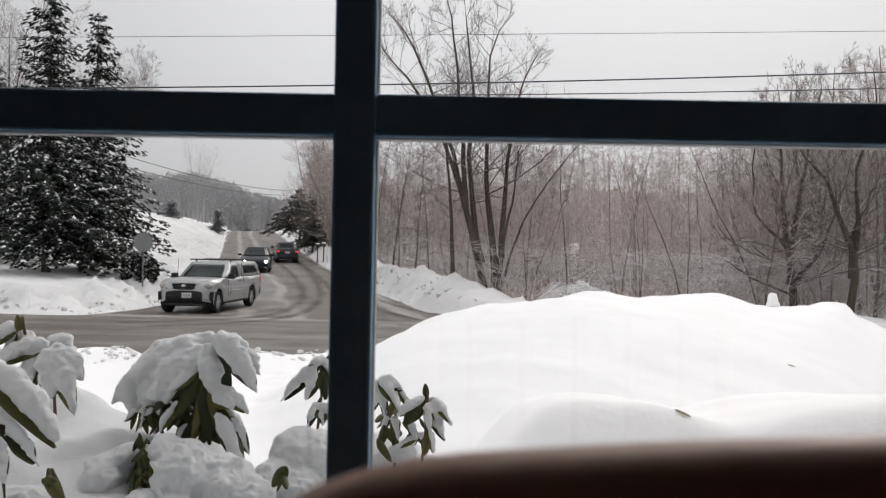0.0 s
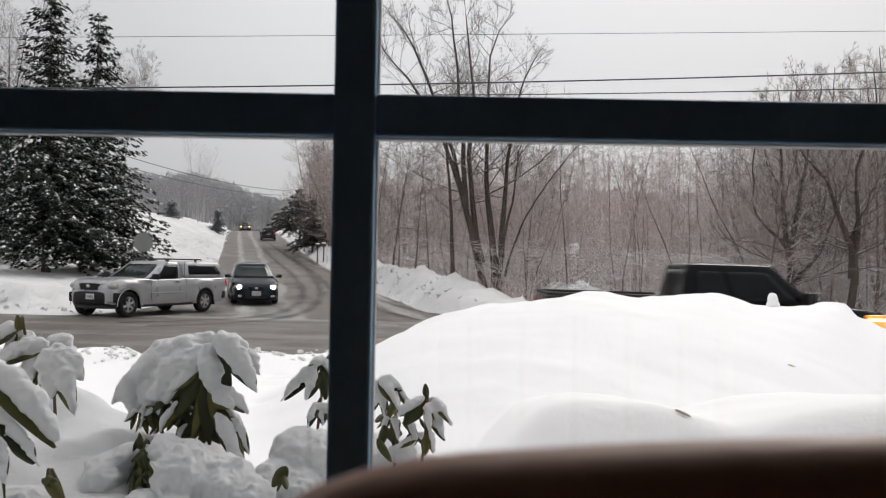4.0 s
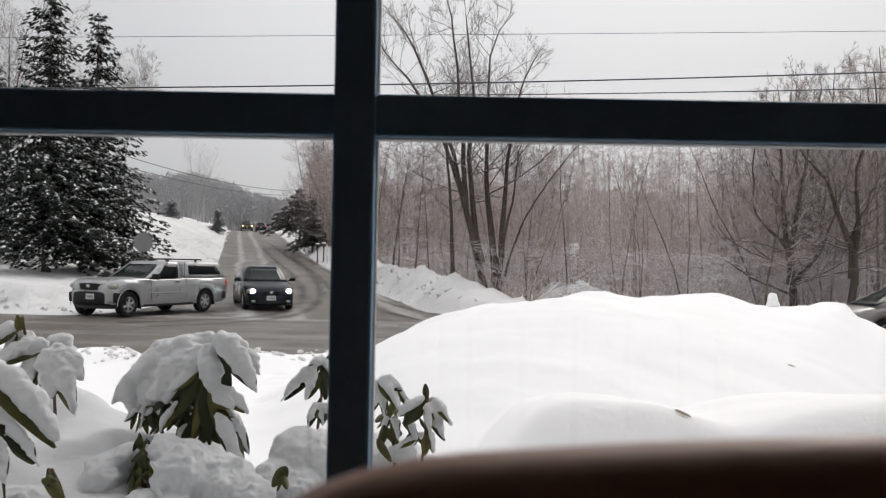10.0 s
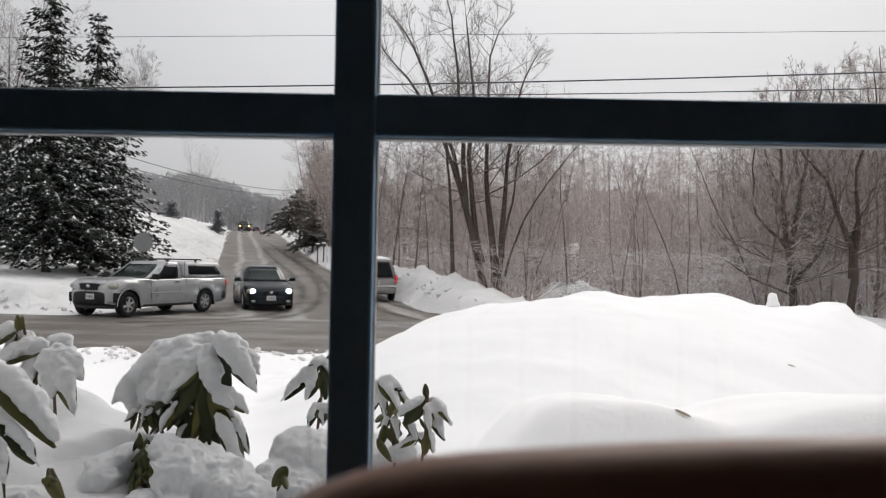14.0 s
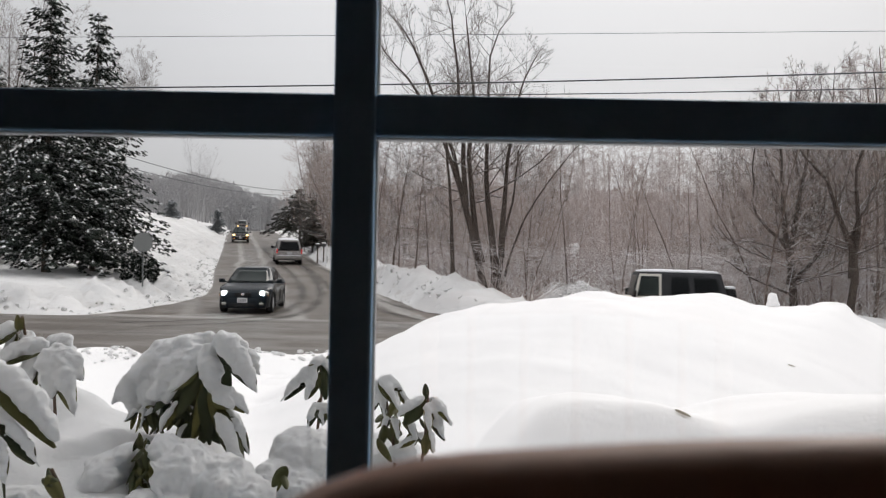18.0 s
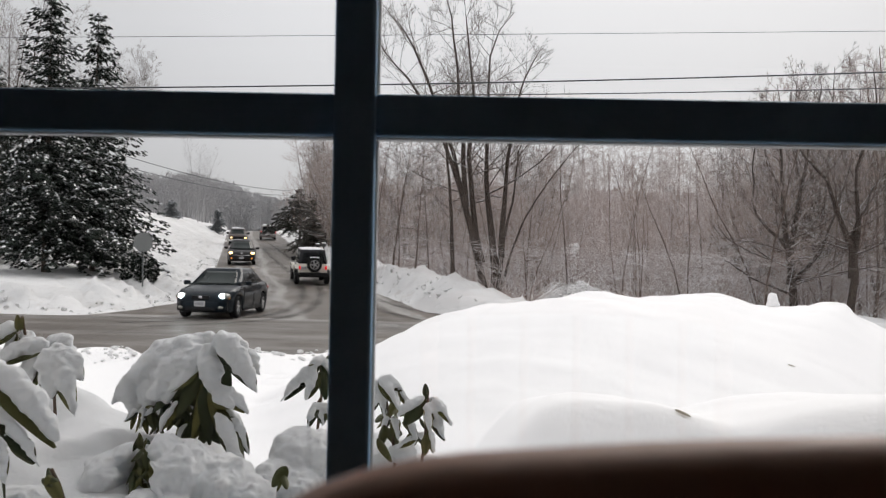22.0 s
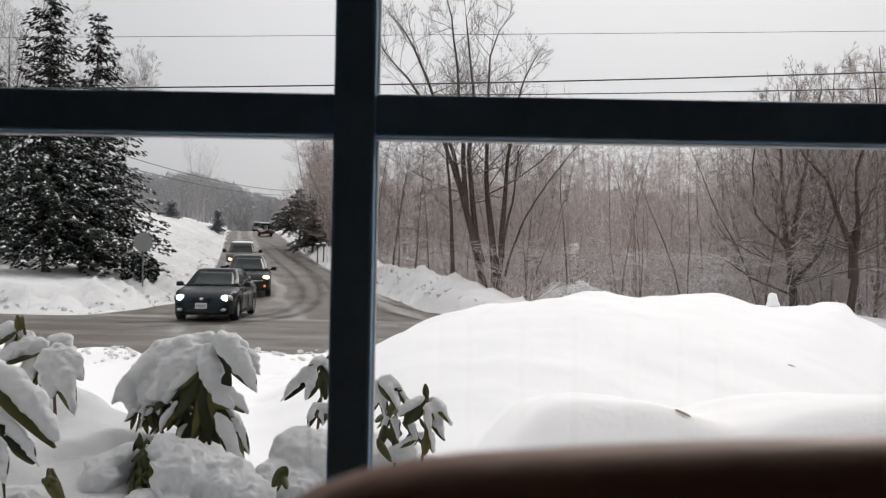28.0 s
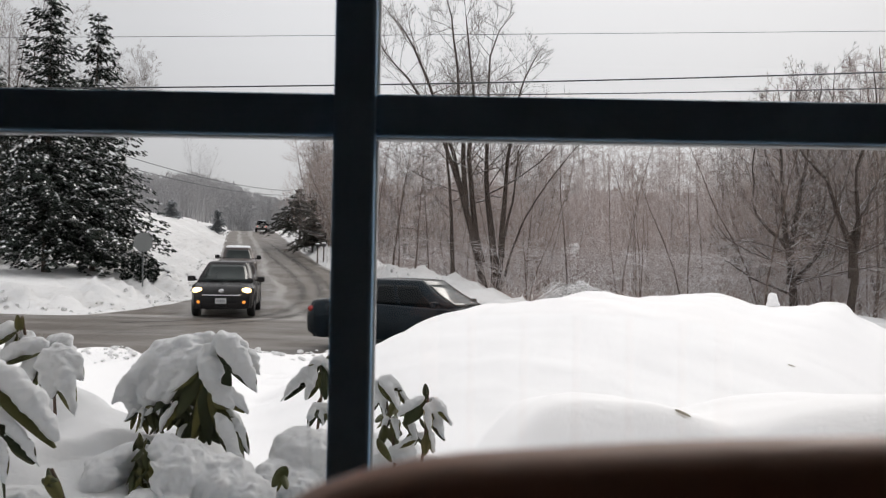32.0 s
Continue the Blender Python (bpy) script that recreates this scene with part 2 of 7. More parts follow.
def grid_object(name, xs, ys, zfun, material, uvfun=None):
    xx, yy = np.meshgrid(xs, ys)
    zz = zfun(xx, yy)
    nx = len(xs)
    verts = np.stack([xx, yy, zz], -1).reshape(-1, 3).tolist()
    faces = [(j * nx + i, j * nx + i + 1, (j + 1) * nx + i + 1, (j + 1) * nx + i)
             for j in range(len(ys) - 1) for i in range(nx - 1)]
    return mesh_object(name, verts, faces, material)


def steps(*spans):
    out = []
    for a, b, d in spans:
        out += list(np.arange(a, b - 1e-6, d))
    return np.array(out + [spans[-1][1]])


# dirt patches, plus a base dimmed to stand in for weaker exposure out there
GROUND_SNOW = snow_material("dimmed_dirty_snow", 0.3, 3.0, dirt=0.5, relief=0.9, c1=(0.66, 0.655, 0.65), c2=(0.84, 0.835, 0.83))
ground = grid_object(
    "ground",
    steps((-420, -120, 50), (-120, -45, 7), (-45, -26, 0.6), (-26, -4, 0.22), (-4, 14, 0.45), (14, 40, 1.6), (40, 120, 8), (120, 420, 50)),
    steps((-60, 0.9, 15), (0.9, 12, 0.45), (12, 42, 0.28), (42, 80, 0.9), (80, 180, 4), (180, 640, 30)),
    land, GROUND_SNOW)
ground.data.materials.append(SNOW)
# nearer than the road the ground takes the brighter fresh_snow
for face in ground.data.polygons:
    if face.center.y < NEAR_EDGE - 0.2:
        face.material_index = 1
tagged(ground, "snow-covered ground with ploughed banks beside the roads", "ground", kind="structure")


def strip_road(name, rows, material):
    """rows: lists of (x, y, z, lateral, along)."""
    n = len(rows[0])
    verts = [p[:3] for r in rows for p in r]
    faces = [(j * n + i, j * n + i + 1, (j + 1) * n + i + 1, (j + 1) * n + i) for j in range(len(rows) - 1) for i in range(n - 1)]
    ob = mesh_object(name, verts, faces, material)
    uv = ob.data.uv_layers.new(name="UVMap")
    flat = [p[3:5] for r in rows for p in r]
    for loop in ob.data.loops:
        uv.data[loop.index].uv = flat[loop.vertex_index]
    return ob


mid_y = (FAR_EDGE + NEAR_EDGE) / 2
rows = []
for x in steps((-200, -40, 8), (-40, 20, 1.0), (20, 200, 8)):
    rows.append([(x, y, float(road_z(x, y)), y - mid_y, x) for y in np.linspace(FAR_EDGE + 0.25, NEAR_EDGE - 0.25, 13)])
tagged(strip_road("road_main", rows, MAIN_ROAD), "wet grey asphalt road streaked with slush", "road", kind="structure")
rows = []
for y in steps((FAR_EDGE + 0.25, 40, 0.4), (40, 160, 1.5), (160, 190, 10)):
    a, b = -half_left(y) - 0.2, half_right(y) + 0.2
    lat = np.linspace(a, b, 17)
    rows.append([(float(side_mid(y) + 1.033 * u), y, float(road_z(side_mid(y) + 1.033 * u, y)), u, y) for u in lat])
tagged(strip_road("road_side", rows, SIDE_ROAD), "slushy asphalt side road climbing a hill, with pale wheel tracks", "road", kind="structure")


# ---------------------------------------------------------------- mesh helpers
def part(name, bm, material, parent, label="", smooth=False):
    me = bpy.data.meshes.new(name)
    bm.normal_update()
    bm.to_mesh(me)
    bm.free()
    me.materials.append(material)
    if smooth:
        me.polygons.foreach_set("use_smooth", [True] * len(me.polygons))
    ob = new(name, me)
    ob.parent = parent
    if label:
        ob["label"] = label
    return ob


def box(bm, c, s, bevel=0.0, m=None, seg=2):
    r = bmesh.ops.create_cube(bm, size=1.0)
    vs = r["verts"]
    bmesh.ops.scale(bm, vec=s, verts=vs)
    if bevel:
        es = list({e for v in vs for e in v.link_edges})
        r2 = bmesh.ops.bevel(bm, geom=es, offset=bevel, segments=seg, affect="EDGES", profile=0.6)
        vs = list({v for f in r2["faces"] for v in f.verts} | {v for v in vs if v.is_valid})
    mat = Matrix.Translation(c) @ (m if m is not None else Matrix())
    bmesh.ops.transform(bm, matrix=mat, verts=vs)
    return vs


def rod(bm, a, b, r0, r1=None, n=8):
    a, b = Vector(a), Vector(b)
    r1 = r0 if r1 is None else r1
    q = (b - a).to_track_quat("Z", "Y").to_matrix().to_4x4()
    bmesh.ops.create_cone(bm, cap_ends=True, segments=n, radius1=r0, radius2=r1, depth=(b - a).length,
                          matrix=Matrix.Translation((a + b) / 2) @ q)


def slab(bm, quad, depth):
    """A panel from a planar polygon, thickened along its normal by depth."""
    vs = [bm.verts.new(p) for p in quad]
    bm.faces.new(vs)
    p = [Vector(q) for q in quad]
    nrm = Vector((0, 0, 0))
    for i in range(len(p)):
        a, b = p[i], p[(i + 1) % len(p)]
        nrm += Vector(((a.y - b.y) * (a.z + b.z), (a.z - b.z) * (a.x + b.x), (a.x - b.x) * (a.y + b.y)))
    nrm.normalize()
    top = [bm.verts.new(q + nrm * depth) for q in p]
    bm.faces.new(top)
    for i in range(len(p)):
        j = (i + 1) % len(p)
        bm.faces.new((vs[i], vs[j], top[j], top[i]))
    bmesh.ops.recalc_face_normals(bm, faces=bm.faces)


def empty(name, label, category, group=""):
    return tagged(new(name), label, category, group)


# ---------------------------------------------------------------- the window and the room behind it
WY = 0.60
MX, MZ = -0.0681, 1.7432
window = new("window_1")
tagged(window, "dark-framed house window with crossed glazing bars", "window", kind="structure")
X0, X1, Z0, Z1 = -0.62, 0.56, 1.12, 2.36
BAR = 0.0315


def bar(name, c, s, material, bev=0.003):
    bm = bmesh.new()
    box(bm, (0, 0, 0), s, bev)
    o = part(name, bm, material, window)
    o.location = c
    return o


bar("mullion", (MX, WY, (Z0 + Z1) / 2), (BAR, 0.022, Z1 - Z0), SLATE)
bar("glazing_bar", ((X0 + MX - BAR / 2) / 2, WY, MZ), (MX - BAR / 2 - X0, 0.0106, BAR), SLATE, 0.002)
bar("glazing_bar", ((X1 + MX + BAR / 2) / 2, WY, MZ), (X1 - MX - BAR / 2, 0.0106, BAR), SLATE, 0.002)
for c, s in (((X0 - 0.035, WY, (Z0 + Z1) / 2), (0.07, 0.05, Z1 - Z0 + 0.14)), ((X1 + 0.035, WY, (Z0 + Z1) / 2), (0.07, 0.05, Z1 - Z0 + 0.14)),
             (((X0 + X1) / 2, WY, Z0 - 0.035), (X1 - X0, 0.05, 0.07)), (((X0 + X1) / 2, WY, Z1 + 0.035), (X1 - X0, 0.05, 0.07))):
    bar("window_frame", c, s, SLATE, 0.006)
GLASS, gn, gl, gb = nodes_of("window_glass")
gb.inputs["Base Color"].default_value = (0.97, 0.985, 0.98, 1)
gb.inputs["Transmission Weight"].default_value = 1.0
gb.inputs["Roughness"].default_value = 0.0
gb.inputs["IOR"].default_value = 1.45
for xa, xb in ((X0, MX - BAR / 2), (MX + BAR / 2, X1)):
    for za, zb in ((Z0, MZ - BAR / 2), (MZ + BAR / 2, Z1)):
        bm = bmesh.new()
        box(bm, (0, 0, 0), (xb - xa, 0.004, zb - za))
        pane = part("pane", bm, GLASS, window)
        pane.location = ((xa + xb) / 2, WY + 0.003, (za + zb) / 2)
        pane.visible_shadow = False
        # pale glazing beads outside the glass
        bm = bmesh.new()
        for c, s in (((0, 0, (zb - za) / 2 - 0.0007), (xb - xa - 0.0002, 0.010, 0.0014)), ((0, 0, -(zb - za) / 2 + 0.0007), (xb - xa - 0.0002, 0.010, 0.0014)),
                     (((xb - xa) / 2 - 0.0007, 0, 0), (0.0014, 0.010, zb - za - 0.005)), ((-(xb - xa) / 2 + 0.0007, 0, 0), (0.0014, 0.010, zb - za - 0.005))):
            box(bm, c, s)
        bead = part("glazing_bead", bm, PALE_EDGE, window, "pale glazing bead")
        bead.location = ((xa + xb) / 2, WY + 0.0102, (za + zb) / 2)

FLOOR_Z = 0.42


def room_wall(name, c, s, material, label, cat="wall"):
    bm = bmesh.new()
    box(bm, c, s)
    me = bpy.data.meshes.new(name)
    bm.to_mesh(me)
    bm.free()
    me.materials.append(material)
    return tagged(new(name, me), label, cat, kind="structure")


wx0, wx1, wz0, wz1 = X0 - 0.07, X1 + 0.07, Z0 - 0.07, Z1 + 0.07
room_wall("wall_window_west", ((wx0 - 2.6) / 2, 0.62, 1.6), (wx0 + 2.6, 0.16, 2.5), PLASTER, "plain plastered house wall beside the window")
room_wall("wall_window_east", ((wx1 + 2.6) / 2, 0.62, 1.6), (2.6 - wx1, 0.16, 2.5), PLASTER, "plain plastered house wall beside the window")
room_wall("wall_window_below", ((wx0 + wx1) / 2, 0.62, (wz0 + 0.35) / 2), (wx1 - wx0, 0.16, wz0 - 0.35), PLASTER, "plain plastered house wall under the window")
room_wall("wall_window_above", ((wx0 + wx1) / 2, 0.62, (wz1 + 2.85) / 2), (wx1 - wx0, 0.16, 2.85 - wz1), PLASTER, "plain plastered house wall over the window")
room_wall("wall_back", (0, -3.6, 1.6), (5.4, 0.16, 2.5), PLASTER, "plain plastered room wall")
room_wall("wall_west", (-2.68, -1.5, 1.6), (0.16, 4.06, 2.5), PLASTER, "plain plastered room wall")
room_wall("wall_east", (2.68, -1.5, 1.6), (0.16, 4.06, 2.5), PLASTER, "plain plastered room wall")
room_wall("floor", (0, -1.5, 0.34), (5.4, 4.4, 0.12), FLOORWOOD, "brown oak floor of the room", "floor")
room_wall("ceiling", (0, -1.5, 2.91), (5.5, 4.5, 0.1), PLASTER, "plain plastered ceiling", "ceiling")

# unseen rest of the house: walls dim the reflections, a low eave shades snow
for nm, c, sz in (("wall_house_west", (-5.2, 0.62, 1.35), (5.2, 0.2, 3.1)), ("wall_house_east", (5.2, 0.62, 1.35), (5.2, 0.2, 3.1)), ("wall_house_upper", (0, 0.62, 3.0), (5.2, 0.2, 0.24)),
                  ("wall_house_end_west", (-7.7, -3.5, 1.35), (0.2, 8.0, 3.1)), ("wall_house_end_east", (7.7, -3.5, 1.35), (0.2, 8.0, 3.1)), ("wall_house_rear", (0, -7.4, 1.35), (15.2, 0.2, 3.1))):
    room_wall(nm, c, sz, SIDING, "plain painted house wall, added out of view")
# roof added out of view, its eave set low for shade by the window
for sg in (1, -1):
    bm = bmesh.new()
    box(bm, (0, 0, 0), (16.2, 5.8, 0.2))
    me = bpy.data.meshes.new("roof")
    bm.to_mesh(me)
    bm.free()
    me.materials.append(SNOW)
    roof = tagged(new("roof", me), "unseen snow-covered house roof, overhanging low to shade the shrubs", "roof", kind="structure")
    roof.matrix_basis = pose(0, -3.4 + sg * 2.53, 4.24, -sg * 26)

# a wooden chair whose top rail stands before the lens
chair = empty("wooden_chair", "varnished brown wooden chair with a curved top rail, beside the window", "chair")
CY = 0.15
bm = bmesh.new()
cx, hw = 0.18, 0.222
ring = []
NS = 48
for i in range(NS + 1):
    s = -1 + 2 * i / NS
    x = cx + hw * s
    ztop = float(np.interp(x, [-0.043, -0.036, -0.0315, -0.0197, -0.009, 0.0017, 0.0125, 0.0445, 0.084, 0.18, 0.30, 0.37, 0.402],
                           [1.570, 1.577, 1.5855, 1.5913, 1.5942, 1.5957, 1.5963, 1.5980, 1.5992, 1.602, 1.598, 1.588, 1.570]))
    zbot = ztop - 0.012 - 0.020 * min(1.0, (1 - abs(s)) / 0.15)
    yy = CY + 0.014 * (1 - s * s) - 0.010
    prof = []
    for k in range(16):
        a = 2 * math.pi * k / 16
        ry, rzz = 0.0135, (ztop - zbot) / 2
        prof.append(bm.verts.new((x, yy + ry * math.copysign(abs(math.cos(a)) ** 0.9, math.cos(a)),
                                  (ztop + zbot) / 2 + rzz * math.copysign(abs(math.sin(a)) ** 0.95, math.sin(a)))))
    ring.append(prof)
for i in range(NS):
    for k in range(16):
        bm.faces.new((ring[i][k], ring[i + 1][k], ring[i + 1][(k + 1) % 16], ring[i][(k + 1) % 16]))
bm.faces.new(ring[0]), bm.faces.new(ring[-1][::-1])
bmesh.ops.recalc_face_normals(bm, faces=bm.faces)
part("top_rail", bm, CHAIRWOOD, chair, smooth=True)
for sx in (-1, 1):
    bm = bmesh.new()
    rod(bm, (cx + sx * 0.19, CY, FLOOR_Z), (cx + sx * 0.196, CY, 1.575), 0.016, 0.012, 12)
    part("back_post", bm, CHAIRWOOD, chair, smooth=True)
    bm = bmesh.new()
    rod(bm, (cx + sx * 0.2, CY - 0.40, FLOOR_Z), (cx + sx * 0.2, CY - 0.40, FLOOR_Z + 0.43), 0.016, 0.020, 12)
    part("leg", bm, CHAIRWOOD, chair, smooth=True)
for k in range(5):
    bm = bmesh.new()
    x = cx - 0.14 + 0.07 * k
    rod(bm, (x, CY, FLOOR_Z + 0.46), (x, CY + 0.002, 1.575), 0.007, 0.006, 8)
    part("spindle", bm, CHAIRWOOD, chair, smooth=True)
bm = bmesh.new()
box(bm, (cx, CY - 0.2, FLOOR_Z + 0.445), (0.45, 0.44, 0.035), 0.012)
part("seat", bm, CHAIRWOOD, chair)
# ---------------------------------------------------------------- the great snow pile before the window
def pile(x, y):
    x, y = np.asarray(x, float), np.asarray(y, float)
    # crest line about 7 m out
    xs = [-1.6, -0.95, -0.58, -0.32, 0.08, 0.53, 0.98, 1.30, 1.48, 1.62, 1.72, 1.86, 2.08, 2.36, 2.53, 2.64, 2.78, 3.08, 3.44, 3.56, 3.61, 3.66, 3.80, 3.92, 4.2, 4.6, 6.0]
    cs = [0.42, 0.72, 0.93, 1.05, 1.195, 1.305, 1.367, 1.405, 1.41, 1.395, 1.36, 1.372, 1.385, 1.40, 1.395, 1.36, 1.335, 1.33, 1.345, 1.345, 1.30, 1.215, 1.17, 1.13, 1.07, 0.85, 0.45]
    # the shoulders of the pile run towards the house
    xc = x * 7.0 / np.clip(y, 4.6, 7.0)
    wide = 0.03 + 0.22 * np.abs(7.0 - y)
    crest = sum(np.interp(xc + d * wide, xs, cs) for d in np.linspace(-1, 1, 33)) / 33
    floor = land(x, y) - 0.05
    prof = np.where(y < 7.0, 1 - ramp(7.0 - y, 0.0, 5.4) * 0.72, 1 - ramp(y, 7.0, 11.5))
    main = floor + (crest - floor) * prof
    # a nearer drift under the window, with a steep face and a hollow in it
    ridge = 2.62 + 0.16 * np.sin(1.9 * x + 0.4) + 0.10 * np.sin(4.1 * x)
    top = 1.165 - 0.20 * (1 - ramp(x, -0.1, 0.55)) - 0.05 * np.exp(-((x - 0.98) / 0.16) ** 2) + 0.045 * ramp(x, 1.05, 1.5)
    gone = ramp(x, -0.55, 0.42)
    behind = 0.10 * ramp(y - ridge, 0.0, 0.9) + 0.9 * ramp(y - ridge, 0.7, 3.2)
    face = 1.05 * np.clip(ridge - y, 0, 0.5) ** 1.2 + 0.25 * np.clip(ridge - y - 0.5, 0, 2)
    near = 0.14 + (top - 0.14) * gone - np.where(y > ridge, behind, face)
    wave = 0.014 * lumps(x * 0.7 + 1, y * 0.5, 1.1) + 0.010 * lumps(x + 2, y, 2.1) + 0.005 * lumps(x, y, 5.1)
    crown = (0.016 * lumps(x * 1.3 + 4, y, 2.4) + 0.011 * lumps(x + 1, y, 6.0)) * np.exp(-((y - 7.0) / 0.7) ** 2)
    soft = 24.0
    both = np.log(np.exp(soft * main) + np.exp(soft * near)) / soft
    return np.maximum(both + (wave + crown) * ramp(main - floor, 0.05, 0.4), floor)


mound = grid_object("snow_pile", steps((-2.6, -0.8, 0.08), (-0.8, 4.6, 0.045), (4.6, 8, 0.15)), steps((0.75, 2, 0.08), (2, 7.6, 0.05), (7.6, 12.2, 0.12)), pile, SNOW)
tagged(mound, "great smooth pile of fresh white snow before the house", "snow pile")

bm = bmesh.new()
kz = float(pile(2.925, 7.0))
bmesh.ops.create_icosphere(bm, subdivisions=4, radius=1.0)
for v in bm.verts:
    n1 = 1 + 0.16 * noise.noise(v.co * 1.4 + Vector((3, 1, 2))) + 0.05 * noise.noise(v.co * 5)
    wide = 0.040 + 0.05 * max(0.0, -v.co.z)
    v.co = Vector((v.co.x * wide * n1 + 2.922, v.co.y * 0.06 * n1 + 7.0, kz + 0.05 + v.co.z * 0.078 * n1))
knob = bpy.data.meshes.new("snow_clod")
bm.to_mesh(knob)
bm.free()
knob.materials.append(SNOW)
knob.polygons.foreach_set("use_smooth", [True] * len(knob.polygons))
tagged(new("snow_clod", knob), "rounded clod of snow on the pile's crest", "snow clod")

# a drift lying over the low shrubs beneath the window
def drift(x, y):
    x, y = np.asarray(x, float), np.asarray(y, float)
    xs = [-2.4, -1.4, -1.0, -0.815, -0.71, -0.60, -0.53, -0.47, -0.43, -0.39, -0.314, -0.237, -0.16, -0.08, 0.02, 0.2, 0.5]
    cs = [0.9, 1.28, 1.31, 1.31, 1.30, 1.285, 1.275, 1.215, 1.13, 1.17, 1.25, 1.235, 1.215, 1.19, 1.13, 0.95, 0.6]
    crest = sum(np.interp(x * 1.8 / np.clip(y, 1.0, 2.4) + d, xs, cs) for d in (-0.02, 0, 0.02)) / 3
    front = crest - 0.16 * (1.8 - y) - 0.06 * ramp(1.8 - y, 0.1, 0.8)
    back = crest - 1.1 * ramp(y, 1.8, 3.0)
    top = np.where(y < 1.8, front, back)
    bumps = 0.030 * lumps(x * 3.2, y * 3.2, 1.3) + 0.016 * lumps(x * 3 + 1, y * 3 + 2, 2.9) + 0.004 * lumps(x * 3 + 5, y * 3, 6.5)
    return np.maximum(top + bumps, land(x, y) - 0.1)


drift_ob = grid_object("snow_drift", steps((-2.4, 0.45, 0.018)), steps((0.85, 2.2, 0.018), (2.2, 3.2, 0.05)), drift, SNOW_FINE)
tagged(drift_ob, "soft drift of powder snow over the shrubs beneath the window", "snow drift")
# ---------------------------------------------------------------- vehicles: forward is +x, left is +y
def paint(name, c, metal=0.0, rough=0.35, grime=(0.2, 0.19, 0.18), dirty=0.35, coat=0.25):
    """Car paint with road grime and salt towards patches."""
    m, n, l, b = nodes_of(name)
    co = n.new("ShaderNodeTexCoord").outputs["Object"]
    a = noise_node(n, l, co, 2.2, 5.0, 0.65)
    f = noise_node(n, l, co, 45.0, 2.0)
    g = math_node(n, l, "MULTIPLY", remap(n, l, a, 0.42, 0.68, 0.0, dirty), remap(n, l, f, 0.3, 0.6, 0.5, 1.0))
    l.new(mix_node(n, l, g, c, grime), b.inputs["Base Color"])
    l.new(remap(n, l, a, 0.3, 0.7, rough - 0.08, rough + 0.15), b.inputs["Roughness"])
    b.inputs["Metallic"].default_value = metal
    b.inputs["Coat Weight"].default_value = coat
    b.inputs["Coat Roughness"].default_value = 0.05
    b.inputs["Specular IOR Level"].default_value = 0.06 + 0.9 * coat
    return m


RUBBER = surface("tyre_rubber", (0.008, 0.008, 0.009), (0.02, 0.02, 0.02), 12, 0.85, 0.3, 0.006, spec=0.2)
RIM = surface("alloy_rim", (0.42, 0.42, 0.42), (0.55, 0.55, 0.55), 14, 0.4, 0.1, 0.003, metal=0.6)
RIM_DULL = surface("dull_grey_rim", (0.2, 0.2, 0.2), (0.28, 0.28, 0.28), 14, 0.5, 0.1, 0.003, metal=0.4)
BLACKPL = surface("black_plastic", (0.008, 0.008, 0.009), (0.016, 0.016, 0.017), 12, 0.6, 0.2, 0.003, spec=0.25)
GREYPL = surface("grey_bumper_plastic", (0.03, 0.03, 0.032), (0.05, 0.05, 0.052), 10, 0.65, 0.2, 0.003)
TINT = surface("tinted_car_glass", (0.004, 0.005, 0.006), (0.009, 0.011, 0.012), 1.4, 0.06, 0.0, spec=0.10)
SCREEN = surface("windscreen_glass", (0.004, 0.008, 0.008), (0.035, 0.045, 0.042), 2.2, 0.06, 0.0, spec=0.17)
PLATE = surface("number_plate_white", (0.55, 0.55, 0.55), (0.65, 0.65, 0.65), 20, 0.5, 0.0)
PLATEBAR = surface("number_plate_bars", (0.1, 0.1, 0.14), (0.14, 0.14, 0.18), 20, 0.5, 0.0)
CHROME = surface("chrome", (0.55, 0.55, 0.56), (0.65, 0.65, 0.66), 10, 0.2, 0.0, metal=0.9)
LAMP_COOL = glow("lit_headlamp_cool", (0.80, 0.97, 1.0), 45.0)
LAMP_WARM = glow("lit_headlamp_warm", (1.0, 0.62, 0.25), 6.0)
LAMP_DIM = glow("lit_marker_amber", (1.0, 0.33, 0.05), 1.1)
LAMP_OFF = surface("clear_headlamp", (0.22, 0.215, 0.19), (0.5, 0.48, 0.43), 6, 0.15, 0.0)
TAIL_OFF = surface("red_tail_lens", (0.32, 0.015, 0.012), (0.42, 0.02, 0.015), 12, 0.25, 0.0)
AMBER = surface("amber_lens", (0.42, 0.2, 0.06), (0.5, 0.26, 0.1), 10, 0.25, 0.0)
TAIL_ON = glow("lit_tail_lamp", (0.85, 0.03, 0.035), 1.0)
ROOFSNOW = snow_material("snow_on_roofs", 1.5, 14.0)


